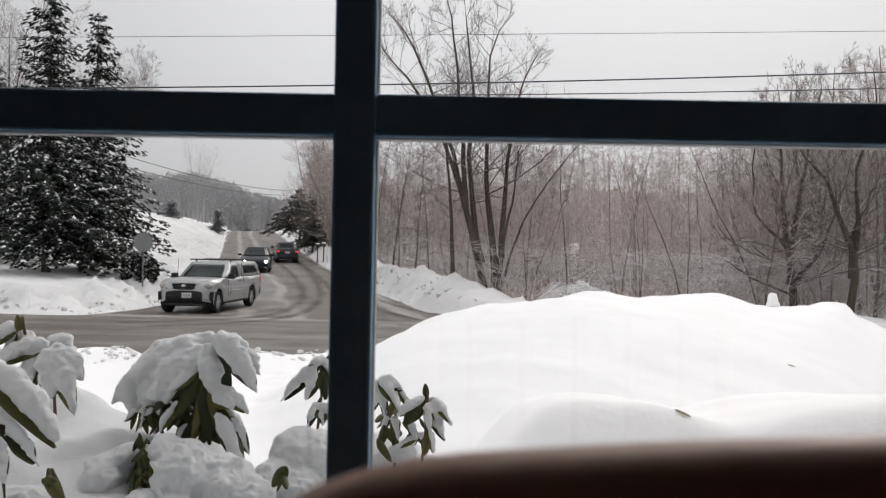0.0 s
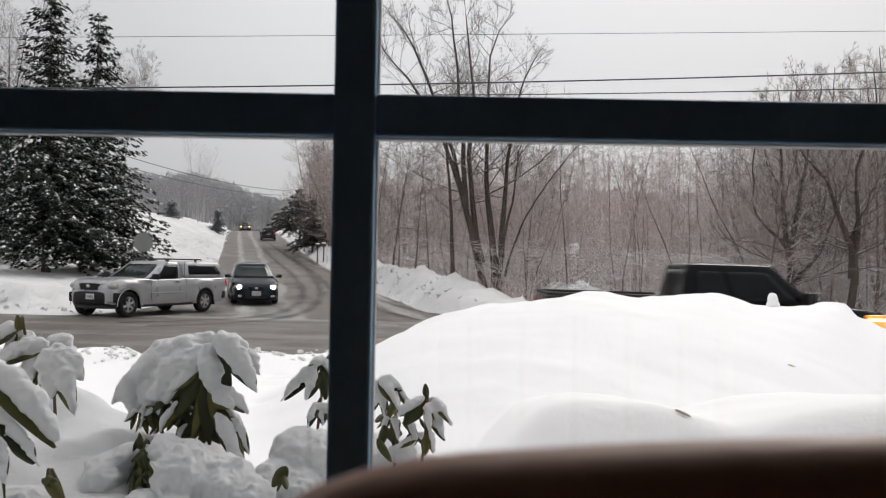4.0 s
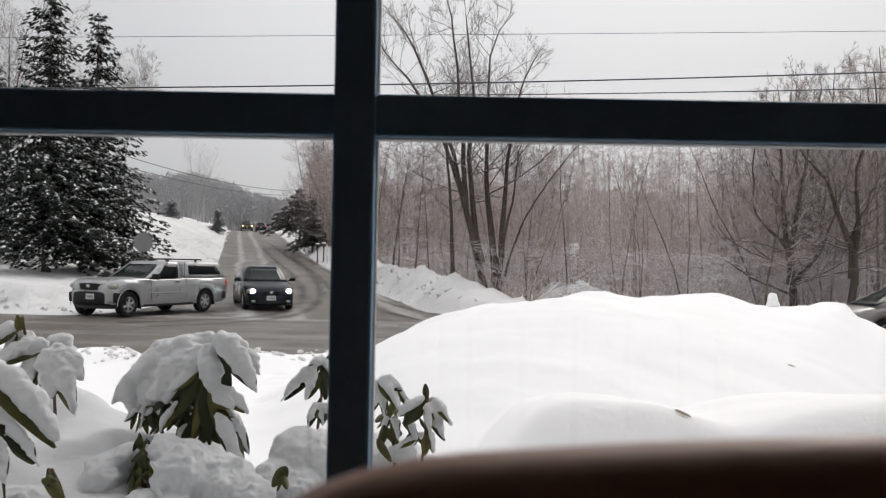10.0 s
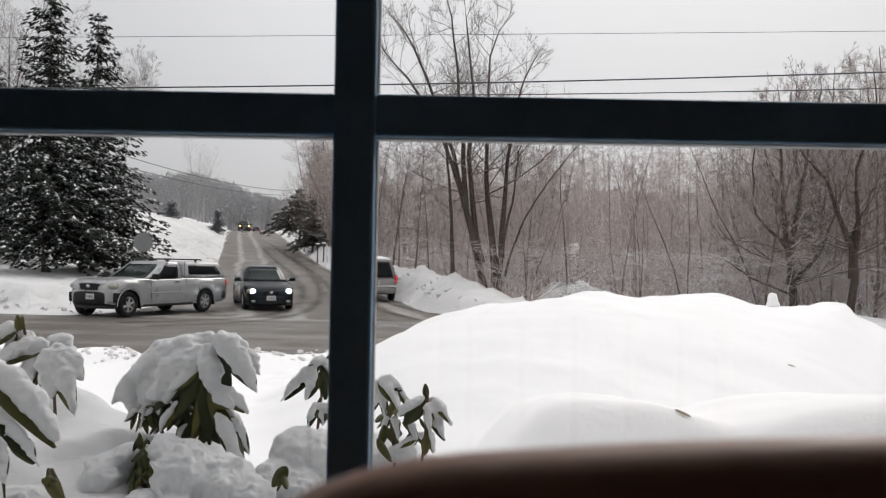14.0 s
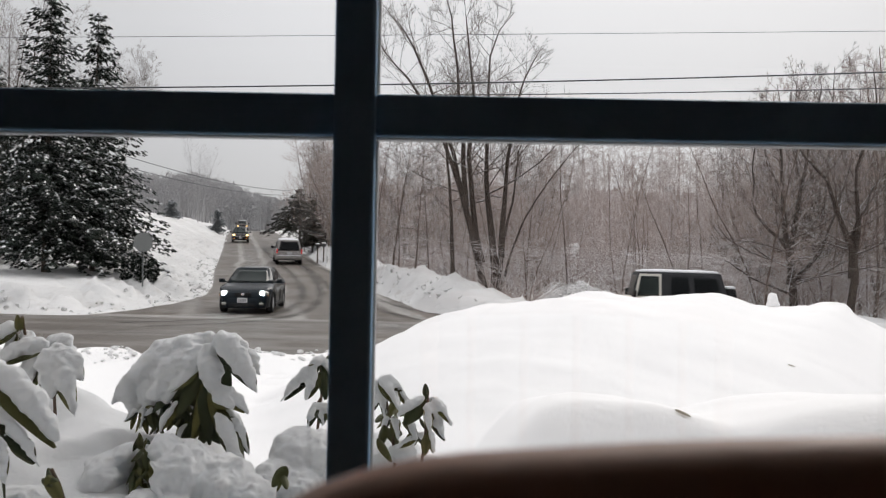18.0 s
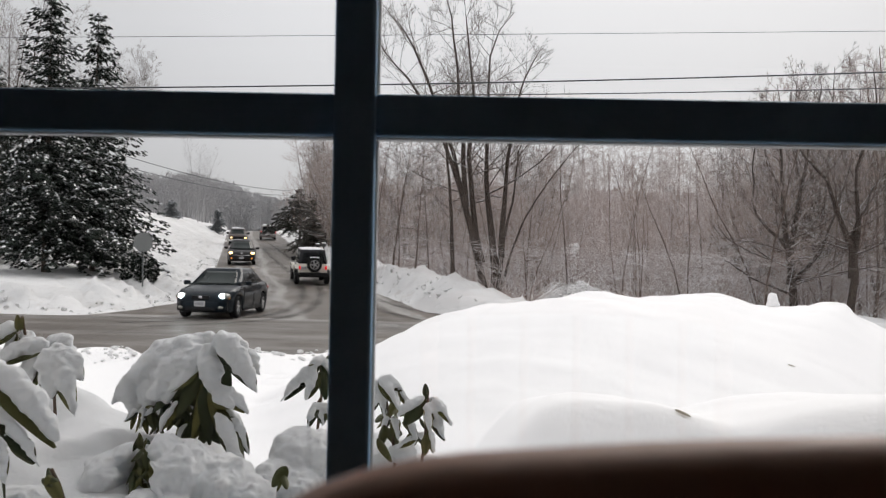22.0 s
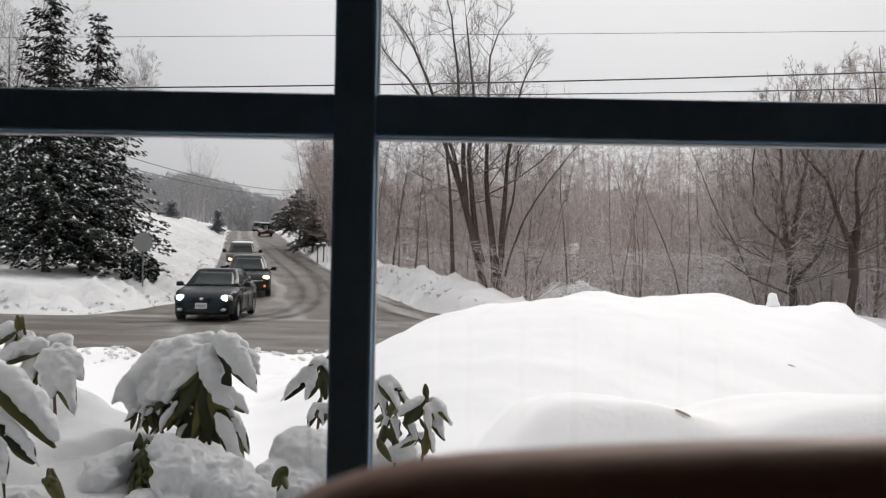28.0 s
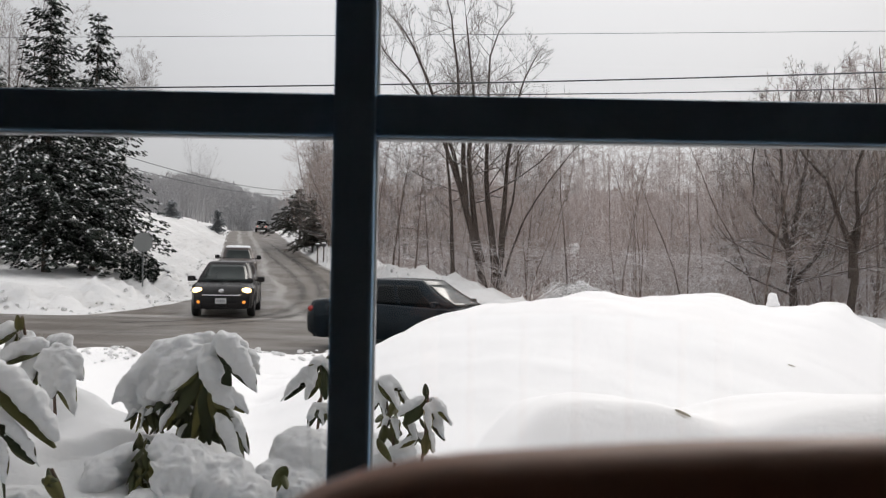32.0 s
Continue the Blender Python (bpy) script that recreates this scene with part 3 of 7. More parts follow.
def wheel_at(car, x, y, r, w, rim_mat, spokes=5):
    """A wheel that turns about its y axis: hub, tyre and rim."""
    side = 1 if y > 0 else -1
    bm = bmesh.new()
    rod(bm, (0, -w * 0.3, 0), (0, w * 0.3, 0), r * 0.5, None, 16)
    hub = part("wheel", bm, BLACKPL, car)
    hub.location = (x, y, r)
    bm = bmesh.new()
    prof = [(r * 0.64, -w / 2), (r * 0.9, -w / 2), (r * 0.985, -w * 0.36), (r, -w * 0.2), (r, w * 0.2), (r * 0.985, w * 0.36), (r * 0.9, w / 2), (r * 0.64, w / 2)]
    n = 28
    rings = [[bm.verts.new((p[0] * math.cos(2 * math.pi * k / n), p[1], p[0] * math.sin(2 * math.pi * k / n))) for p in prof] for k in range(n)]
    for k in range(n):
        for i in range(len(prof)):
            j = (i + 1) % len(prof)
            bm.faces.new((rings[k][i], rings[k][j], rings[(k + 1) % n][j], rings[(k + 1) % n][i]))
    bmesh.ops.recalc_face_normals(bm, faces=bm.faces)
    part("tyre", bm, RUBBER, hub, smooth=True)
    bm = bmesh.new()
    yo = side * w * 0.36
    n = 28
    ra, rb = r * 0.66, r * 0.56
    o = [[bm.verts.new((q * math.cos(2 * math.pi * k / n), yy, q * math.sin(2 * math.pi * k / n))) for k in range(n)]
         for q, yy in ((ra, yo + side * 0.012), (rb, yo + side * 0.02), (rb, yo - side * 0.06))]
    for a, b in ((0, 1), (1, 2)):
        for k in range(n):
            bm.faces.new((o[a][k], o[a][(k + 1) % n], o[b][(k + 1) % n], o[b][k]))
    for k in range(spokes):
        a = 2 * math.pi * k / spokes
        box(bm, (0, 0, 0), (r * 0.52, 0.03, r * 0.17), 0.008, Matrix.Rotation(a, 4, "Y") @ Matrix.Translation((r * 0.33, yo + side * 0.005, 0)))
    rod(bm, (0, yo - side * 0.03, 0), (0, yo + side * 0.03, 0), r * 0.17, r * 0.13, 14)
    bmesh.ops.recalc_face_normals(bm, faces=bm.faces)
    part("rim", bm, rim_mat, hub)
    return hub


def shell(car, spec, material, name="body"):
    """The painted body below the windows, lofted over its length with wheel arches cut out."""
    L0, L1 = spec["ends"]
    r = spec["r"]
    xs = sorted(set(np.round(np.concatenate([np.linspace(L0, L1, 40), *[xw + r * 1.2 * np.cos(np.linspace(0, math.pi, 15)) for xw in spec["axles"]]]), 4)))
    top, wid = spec["top"], spec["wide"]
    bm = bmesh.new()
    rings = []
    for x in xs:
        zt = float(np.interp(x, [p[0] for p in top], [p[1] for p in top]))
        w = float(np.interp(x, [p[0] for p in wid], [p[1] for p in wid]))
        zb = spec["sill"] + 0.10 * max(0, (abs(x - (L0 + L1) / 2) - (L1 - L0) * 0.44) / ((L1 - L0) * 0.06))
        arch = 0.0
        for xw in spec["axles"]:
            q = (r * 1.2) ** 2 - (x - xw) ** 2
            if q > 0:
                arch = max(arch, r + math.sqrt(q))
        zb = max(zb, min(arch, zt - 0.12))
        hgt = zt - zb
        fl = spec.get("flare", 0.02) * max(math.exp(-((x - xw) / (1.35 * r)) ** 4) for xw in spec["axles"])
        pts = [(0.945 + fl, zb), (0.975 + fl, zb + hgt * 0.10), (0.985 + fl, zb + hgt * 0.3), (0.998 + 0.6 * fl, zb + hgt * 0.55), (1.0, zb + hgt * 0.74),
               (0.975, zb + hgt * 0.80), (0.955, zt - 0.05), (0.925, zt - 0.015), (0.86, zt + 0.008), (0.5, zt + 0.028)]
        half = [(w * a, z) for a, z in pts]
        ringp = half + [(0.0, zt + 0.036)] + [(-a, z) for a, z in half[::-1]]
        rings.append([bm.verts.new((x, yy, z)) for yy, z in ringp])
    m = len(rings[0])
    for i in range(len(rings) - 1):
        for k in range(m - 1):
            bm.faces.new((rings[i][k], rings[i + 1][k], rings[i + 1][k + 1], rings[i][k + 1]))
    bm.faces.new(rings[0]), bm.faces.new(rings[-1][::-1])
    bmesh.ops.recalc_face_normals(bm, faces=bm.faces)
    body = part(name, bm, material, car, smooth=True)
    bm = bmesh.new()
    box(bm, ((L0 + L1) / 2, 0, spec["sill"] + 0.17), ((L1 - L0) * 0.93, wid[len(wid) // 2][1] * 1.72, 0.34))
    part("underbody", bm, BLACKPL, car)
    return body


def sheet(bm, grid, out, thick):
    """A curved panel from a grid of points, lifted along out, with a back and edges."""
    n, m = len(grid), len(grid[0])
    out = Vector(out)
    f = [[bm.verts.new(p + out * thick) for p in r] for r in grid]
    b = [[bm.verts.new(p - out * 0.006) for p in r] for r in grid]
    for i in range(n - 1):
        for k in range(m - 1):
            bm.faces.new((f[i][k], f[i][k + 1], f[i + 1][k + 1], f[i + 1][k]))
            bm.faces.new((b[i][k], b[i + 1][k], b[i + 1][k + 1], b[i][k + 1]))
    rim = [(i, 0) for i in range(n)] + [(n - 1, k) for k in range(1, m)] + [(i, m - 1) for i in range(n - 2, -1, -1)] + [(0, k) for k in range(m - 2, 0, -1)]
    for (i, k), (p, q) in zip(rim, rim[1:] + rim[:1]):
        bm.faces.new((f[i][k], f[p][q], b[p][q], b[i][k]))
    bmesh.ops.recalc_face_normals(bm, faces=bm.faces)


def cabin(car, g, material, windows, front=True, rear=True, name="cabin", screen=None, snow=0.0, bow=0.07, belly=0.025, crown=0.045):
    """A rounded greenhouse with curved glass set proud. g: base (x0, x1), roof (x0, x1), belt z, roof z, half-widths."""
    (b0, b1), (t0, t1), zb, zr, wb, wr = g
    taper = 0.5 * bow

    def span(t):
        k = t + 0.10 * math.sin(math.pi * t) * (1 if bow else 0)
        return b0 + (t0 - b0) * k, b1 + (t1 - b1) * k, wb + (wr - wb) * t + belly * math.sin(math.pi * t), zb + (zr - zb) * t

    def side(s, t, sg):
        x0, x1, w, z = span(t)
        return Vector((x0 + (x1 - x0) * s, sg * (w - taper * (2 * s - 1) ** 2), z))

    def face(v, t, end):
        x0, x1, w, z = span(t)
        return Vector(((x1 + bow * (1 - v * v)) if end > 0 else (x0 - 0.6 * bow * (1 - v * v)), v * (w - taper), z))

    def ring(t):
        return ([side(s / 10, t, 1) for s in range(10)] + [face(1 - k / 4, t, 1) for k in range(8)]
                + [side(1 - s / 10, t, -1) for s in range(10)] + [face(-1 + k / 4, t, -1) for k in range(8)])

    def lofted(rings, nm, mat, label=""):
        bm = bmesh.new()
        vs = [[bm.verts.new(p) for p in r] for r in rings]
        n = len(vs[0])
        for a, b in zip(vs, vs[1:]):
            for k in range(n):
                bm.faces.new((a[k], a[(k + 1) % n], b[(k + 1) % n], b[k]))
        bm.faces.new(vs[-1]), bm.faces.new(vs[0][::-1])
        bmesh.ops.recalc_face_normals(bm, faces=bm.faces)
        return part(nm, bm, mat, car, label, smooth=True)

    def shrunk(k, z):
        mid = Vector(((t0 + t1) / 2, 0, 0))
        out = []
        for p in ring(1.0):
            q = mid + (p - mid) * k
            out.append(Vector((q.x, q.y, zr + z)))
        return out

    e = 0.07 / max(0.3, zr - zb)
    roof = lofted([ring(t) for t in (0, 0.25, 0.5, 0.75, 1 - e)] + [shrunk(1.0, -0.012), shrunk(0.965, 0.012), shrunk(0.88, 0.6 * crown), shrunk(0.5, crown)], name, material)

    for s0, s1, q0, q1, lo, hi in windows:
        for sg in (1, -1):
            grid = []
            for b in range(7):
                r = []
                for a in range(9):
                    u, v = a / 8, b / 6
                    # corners drawn in a little, so that the pane is rounded
                    u = 0.5 + (u - 0.5) * (1 - 0.05 * abs(2 * v - 1) ** 6)
                    v = 0.5 + (v - 0.5) * (1 - 0.05 * abs(2 * u - 1) ** 6)
                    r.append(side((s0 + (s1 - s0) * u) * (1 - v) + (q0 + (q1 - q0) * u) * v, lo + (hi - lo) * v, sg))
                grid.append(r)
            bm = bmesh.new()
            sheet(bm, grid, (0, sg, 0.2), 0.005)
            part("side_window", bm, TINT, car, "dark side window", smooth=True)
    for on, end, nm, gm in ((front, 1, "windscreen", screen or SCREEN), (rear, -1, "rear_window", TINT)):
        if on:
            grid = [[face((-0.85 + 0.17 * a) * (1 - 0.04 * b / 6), 0.05 + 0.83 * b / 6, end) for a in range(11)] for b in range(7)]
            bm = bmesh.new()
            sheet(bm, grid, (end, 0, 0.6), 0.006)
            part(nm, bm, gm, car, smooth=True)
            if nm == "windscreen":
                for k in (-0.55, 0.1):
                    bm = bmesh.new()
                    for a, b in ((0, 0.17), (0.17, 0.34), (0.34, 0.5)):
                        rod(bm, face(k + a, 0.06 + 0.1 * a, 1) + Vector((0.02, 0, 0.015)), face(k + b, 0.06 + 0.1 * b, 1) + Vector((0.02, 0, 0.015)), 0.010, None, 6)
                    part("wiper", bm, BLACKPL, car)
    if snow:
        lofted([shrunk(0.955, 0.012), shrunk(0.93, 0.5 * crown + 0.7 * snow), shrunk(0.8, 0.8 * crown + snow), shrunk(0.4, crown + 1.1 * snow)], "roof_snow", ROOFSNOW, "thin white snow on the roof")
    return roof


def wrap(car, name, x, w, z0, z1, material, face=1, back=0.34, deep=0.16, label=""):
    """A bumper that curves round the corners of a car; x is its foremost point."""
    bm = bmesh.new()
    rings = []
    n = 22
    for i in range(n + 1):
        a = -1 + 2 * i / n
        y = w * math.sin(a * math.pi / 2) if abs(a) < 1 else w * a
        xx = x - face * back * abs(math.sin(a * math.pi / 2)) ** 5 - face * 0.05 * a * a
        xx -= face * 0.35 * back * max(0.0, abs(a) - 0.85) / 0.15
        zc, hz = (z0 + z1) / 2, (z1 - z0) / 2
        rings.append([bm.verts.new((xx - face * deep * dx, y * (1 - 0.06 * dy), zc + hz * dz)) for dx, dy, dz in
                      ((0.25, 0.2, -1), (0.03, 0, -0.72), (0, 0, -0.1), (0.05, 0, 0.7), (0.25, 0.2, 1), (1, 1, 1), (1, 1, -1))])
    for i in range(n):
        for k in range(7):
            bm.faces.new((rings[i][k], rings[i + 1][k], rings[i + 1][(k + 1) % 7], rings[i][(k + 1) % 7]))
    bm.faces.new(rings[0]), bm.faces.new(rings[-1][::-1])
    bmesh.ops.recalc_face_normals(bm, faces=bm.faces)
    part(name, bm, material, car, label, smooth=True)


def block(car, name, c, s, material, bev=0.015, label="", rot=None, both=False):
    for sg in ((1, -1) if both else (1,)):
        bm = bmesh.new()
        box(bm, (0, 0, 0), s, bev)
        o = part(name, bm, material, car, label)
        o.location = (c[0], sg * c[1], c[2])
        if rot is not None:
            o.rotation_euler = (radians(rot[0]) * sg, radians(rot[1]), radians(rot[2]) * sg)


def lens(car, name, c, s, material, label="", both=True):
    """A rounded lamp lens."""
    for sg in ((1, -1) if both else (1,)):
        bm = bmesh.new()
        bmesh.ops.create_uvsphere(bm, u_segments=14, v_segments=8, radius=0.5)
        bmesh.ops.scale(bm, vec=s, verts=bm.verts)
        o = part(name, bm, material, car, label, smooth=True)
        o.location = (c[0], sg * c[1], c[2])


def number_plate(car, x, z, y=0.0, face=1):
    bm = bmesh.new()
    box(bm, (x, y, z), (0.014, 0.31, 0.155), 0.004)
    p = part("number_plate", bm, PLATE, car, "white number plate with dark bars")
    bm = bmesh.new()
    for k in range(5):
        box(bm, (x + face * 0.009, y - 0.1 + 0.05 * k, z), (0.006, 0.022, 0.075))
    part("plate_bar", bm, PLATEBAR, p)


def mirrors(car, x, y, z, material, s=(0.1, 0.2, 0.14)):
    for sg in (1, -1):
        bm = bmesh.new()
        box(bm, (x, sg * (y + s[1] / 2), z), s, 0.035)
        rod(bm, (x + 0.03, sg * (y - 0.06), z - 0.04), (x, sg * (y + 0.04), z - 0.03), 0.025, None, 8)
        part("mirror", bm, material, car)


def handles(car, spots, material):
    for x, y, z in spots:
        for sg in (1, -1):
            bm = bmesh.new()
            box(bm, (x, sg * y, z), (0.17, 0.035, 0.035), 0.012)
            part("door_handle", bm, material, car)


def seams(car, xs, y, z0, z1, lean=0.0):
    for x in xs:
        for sg in (1, -1):
            bm = bmesh.new()
            a, b = Vector((x, sg * y, z0)), Vector((x + lean, sg * y, z1))
            rod(bm, a, b, 0.007, None, 5)
            part("door_gap", bm, BLACKPL, car)


def wheels4(car, axles, track, r, w, rim, spokes=5):
    for x in axles:
        # dark liner behind the wheel arches
        bm = bmesh.new()
        half = track / 2 + w * 0.12
        fan = [[bm.verts.new((x + r * 1.21 * math.cos(a), sg * half, r + r * 1.21 * math.sin(a))) for a in np.linspace(0, math.pi, 17)] for sg in (1, -1)]
        for k in range(16):
            bm.faces.new((fan[0][k], fan[0][k + 1], fan[1][k + 1], fan[1][k]))
        bm.faces.new(fan[0]), bm.faces.new(fan[1][::-1]), bm.faces.new((fan[0][0], fan[1][0], fan[1][-1], fan[0][-1]))
        bmesh.ops.recalc_face_normals(bm, faces=bm.faces)
        part("wheel_well", bm, BLACKPL, car)
    return [wheel_at(car, x, sg * track / 2, r, w, rim, spokes) for x in axles for sg in (1, -1)]


def pickup_with_cap():
    car = empty("pickup_truck", "silver pickup truck with a bed cap and roof racks", "pickup truck")
    P = paint("silver_paint", (0.40, 0.405, 0.41), 0.55, 0.30, (0.2, 0.19, 0.18), 0.3, 0.3)
    ax = (1.70, -1.53)
    spec = dict(ends=(-2.62, 2.32), r=0.355, axles=ax, sill=0.30,
                top=[(-2.62, 1.10), (-0.62, 1.10), (-0.4, 1.08), (0.8, 1.07), (1.2, 1.09), (1.9, 1.06), (2.14, 1.02), (2.25, 0.97), (2.32, 0.84)],
                wide=[(-2.62, 0.86), (-2.3, 0.90), (0, 0.90), (1.85, 0.90), (2.08, 0.86), (2.22, 0.77), (2.32, 0.66)], flare=0.035)
    shell(car, spec, P)
    cabin(car, ((-0.58, 1.00), (-0.50, 0.20), 1.05, 1.57, 0.83, 0.68), P, [(0.16, 0.80, 0.14, 0.84, 0.06, 0.84)], rear=False)
    cabin(car, ((-2.60, -0.66), (-2.38, -0.70), 1.08, 1.57, 0.83, 0.72), P, [(0.10, 0.93, 0.16, 0.92, 0.24, 0.84)], front=False, name="bed_cap", bow=0.03)
    for x0, x1 in ((-0.1, -0.1), (-1.35, -1.35)):
        bm = bmesh.new()
        box(bm, (x0, 0, 1.67), (0.07, 1.62, 0.045), 0.012)
        for sg in (1, -1):
            box(bm, (x0, sg * 0.60, 1.61), (0.06, 0.05, 0.12), 0.01)
        part("roof_rack", bm, GREYPL, car, "dark roof rack bar")
    wrap(car, "front_bumper", 2.39, 0.875, 0.34, 0.73, BLACKPL, 1, 0.36, 0.30)
    wrap(car, "air_dam", 2.28, 0.81, 0.24, 0.37, GREYPL, 1, 0.36, 0.2)
    block(car, "bumper_corner", (2.10, 0.835, 0.55), (0.26, 0.10, 0.28), BLACKPL, 0.045, both=True)
    wrap(car, "grille_surround", 2.335, 0.56, 0.72, 1.0, P, 1, 0.10, 0.12)
    wrap(car, "grille", 2.345, 0.50, 0.75, 0.965, BLACKPL, 1, 0.08, 0.08)
    for k in range(3):
        block(car, "grille_slat", (2.345, 0, 0.79 + 0.07 * k), (0.02, 0.72, 0.018), GREYPL, 0.005)
    lens(car, "badge", (2.36, 0, 0.87), (0.03, 0.16, 0.10), CHROME, "chrome badge", both=False)
    lens(car, "turn_signal", (2.09, 0.80, 0.90), (0.20, 0.10, 0.11), AMBER, "amber turn signal")
    lens(car, "headlamp", (2.12, 0.685, 0.87), (0.36, 0.36, 0.23), LAMP_OFF, "unlit clear headlamp")
    number_plate(car, 2.40, 0.585, 0.12)
    wrap(car, "rear_bumper", -2.74, 0.90, 0.42, 0.66, BLACKPL, -1, 0.2, 0.18)
    lens(car, "tail_lamp", (-2.57, 0.80, 0.88), (0.12, 0.16, 0.38), TAIL_OFF, "red tail lamp")
    lens(car, "tail_bulb", (-2.60, 0.83, 0.95), (0.08, 0.12, 0.1), TAIL_ON, "lit red bulb")
    number_plate(car, -2.77, 0.64, 0, -1)
    mirrors(car, 0.78, 0.86, 1.14, BLACKPL, (0.12, 0.22, 0.17))
    handles(car, [(-0.22, 0.905, 0.98)], BLACKPL)
    seams(car, [-0.62], 0.885, 0.46, 1.08)
    seams(car, [-0.62], 0.80, 1.08, 1.60)
    seams(car, [0.86], 0.893, 0.48, 1.02)
    block(car, "door_crease", (0.22, 0.893, 0.66), (1.4, 0.03, 0.05), P, 0.014, both=True)
    block(car, "side_step", (0.1, 0.80, 0.30), (2.1, 0.16, 0.07), BLACKPL, 0.02, both=True)
    for x in ax:
        block(car, "mud_flap", (x - 0.47, 0.74, 0.37), (0.03, 0.26, 0.30), BLACKPL, 0.006, both=True)
        for sg in (1, -1):
            bm = bmesh.new()
            pts = [Vector((x + 0.445 * math.cos(a), sg * 0.888, 0.355 + 0.445 * math.sin(a))) for a in np.linspace(-0.1, math.pi + 0.1, 15)]
            for a, b in zip(pts, pts[1:]):
                rod(bm, a, b, 0.014, None, 6)
            part("wheel_flare", bm, P, car)
    bm = bmesh.new()
    rod(bm, (1.0, -0.78, 1.06), (0.9, -0.80, 1.72), 0.006, None, 5)
    part("aerial", bm, BLACKPL, car)
    return car, wheels4(car, ax, 1.53, 0.355, 0.235, RIM, 6)


def sedan(name_colour, colour, label, lamps, tail=TAIL_OFF, metal=0.2, size=1.0, rim=None):
    car = empty("sedan_car", label, "car")
    P = paint(name_colour, colour, metal, 0.18, (0.02, 0.026, 0.03), 0.3, 0.09)
    ax = (1.36, -1.31)
    spec = dict(ends=(-2.2, 2.24), r=0.318, axles=ax, sill=0.24,
                top=[(-2.2, 0.80), (-2.1, 0.96), (-1.75, 1.0), (-1.3, 0.99), (0.8, 0.93), (1.1, 0.93), (1.7, 0.84), (2.05, 0.73), (2.24, 0.58)],
                wide=[(-2.2, 0.72), (-1.95, 0.81), (-1.4, 0.86), (0, 0.86), (1.5, 0.855), (1.9, 0.80), (2.12, 0.70), (2.24, 0.56)])
    shell(car, spec, P)
    cabin(car, ((-1.78, 1.08), (-0.98, 0.28), 0.93, 1.41, 0.775, 0.585), P,
          [(0.36, 0.575, 0.30, 0.55, 0.08, 0.84), (0.60, 0.86, 0.58, 0.88, 0.08, 0.84), (0.20, 0.335, 0.12, 0.27, 0.1, 0.8)])
    lens(car, "headlamp", (2.00, 0.61, 0.66), (0.40, 0.38, 0.19), LAMP_OFF, "clear headlamp glass")
    lens(car, "headlamp_bulb", (2.12, 0.60, 0.66), (0.20, 0.20, 0.17), lamps, "lit headlamp" if lamps is LAMP_COOL else "unlit bulb")
    lens(car, "turn_signal", (1.98, 0.755, 0.60), (0.16, 0.08, 0.07), AMBER, "amber turn signal")
    wrap(car, "front_bumper", 2.30, 0.80, 0.20, 0.53, P, 1, 0.42, 0.22)
    wrap(car, "lower_grille", 2.312, 0.50, 0.24, 0.36, BLACKPL, 1, 0.04, 0.04)
    block(car, "grille", (2.20, 0, 0.62), (0.10, 0.52, 0.12), BLACKPL, 0.02)
    lens(car, "badge", (2.26, 0, 0.63), (0.03, 0.12, 0.09), CHROME, "chrome badge", both=False)
    lens(car, "fog_lamp", (2.23, 0.58, 0.34), (0.08, 0.16, 0.09), LAMP_OFF)
    number_plate(car, 2.312, 0.45)
    number_plate(car, -2.22, 0.76, 0, -1)
    lens(car, "tail_lamp", (-2.10, 0.62, 0.80), (0.22, 0.36, 0.17), tail, "red tail lamp")
    wrap(car, "rear_bumper", -2.27, 0.80, 0.26, 0.60, P, -1, 0.36, 0.2)
    mirrors(car, 0.72, 0.86, 1.0, P, (0.11, 0.2, 0.13))
    handles(car, [(0.05, 0.855, 0.80), (-0.92, 0.85, 0.80)], P)
    seams(car, [-0.18, 0.85], 0.858, 0.32, 0.90)
    block(car, "sill", (0.0, 0.845, 0.235), (1.9, 0.06, 0.1), BLACKPL, 0.02, both=True)
    return car, wheels4(car, ax, 1.49, 0.318, 0.205, rim or RIM, 5)


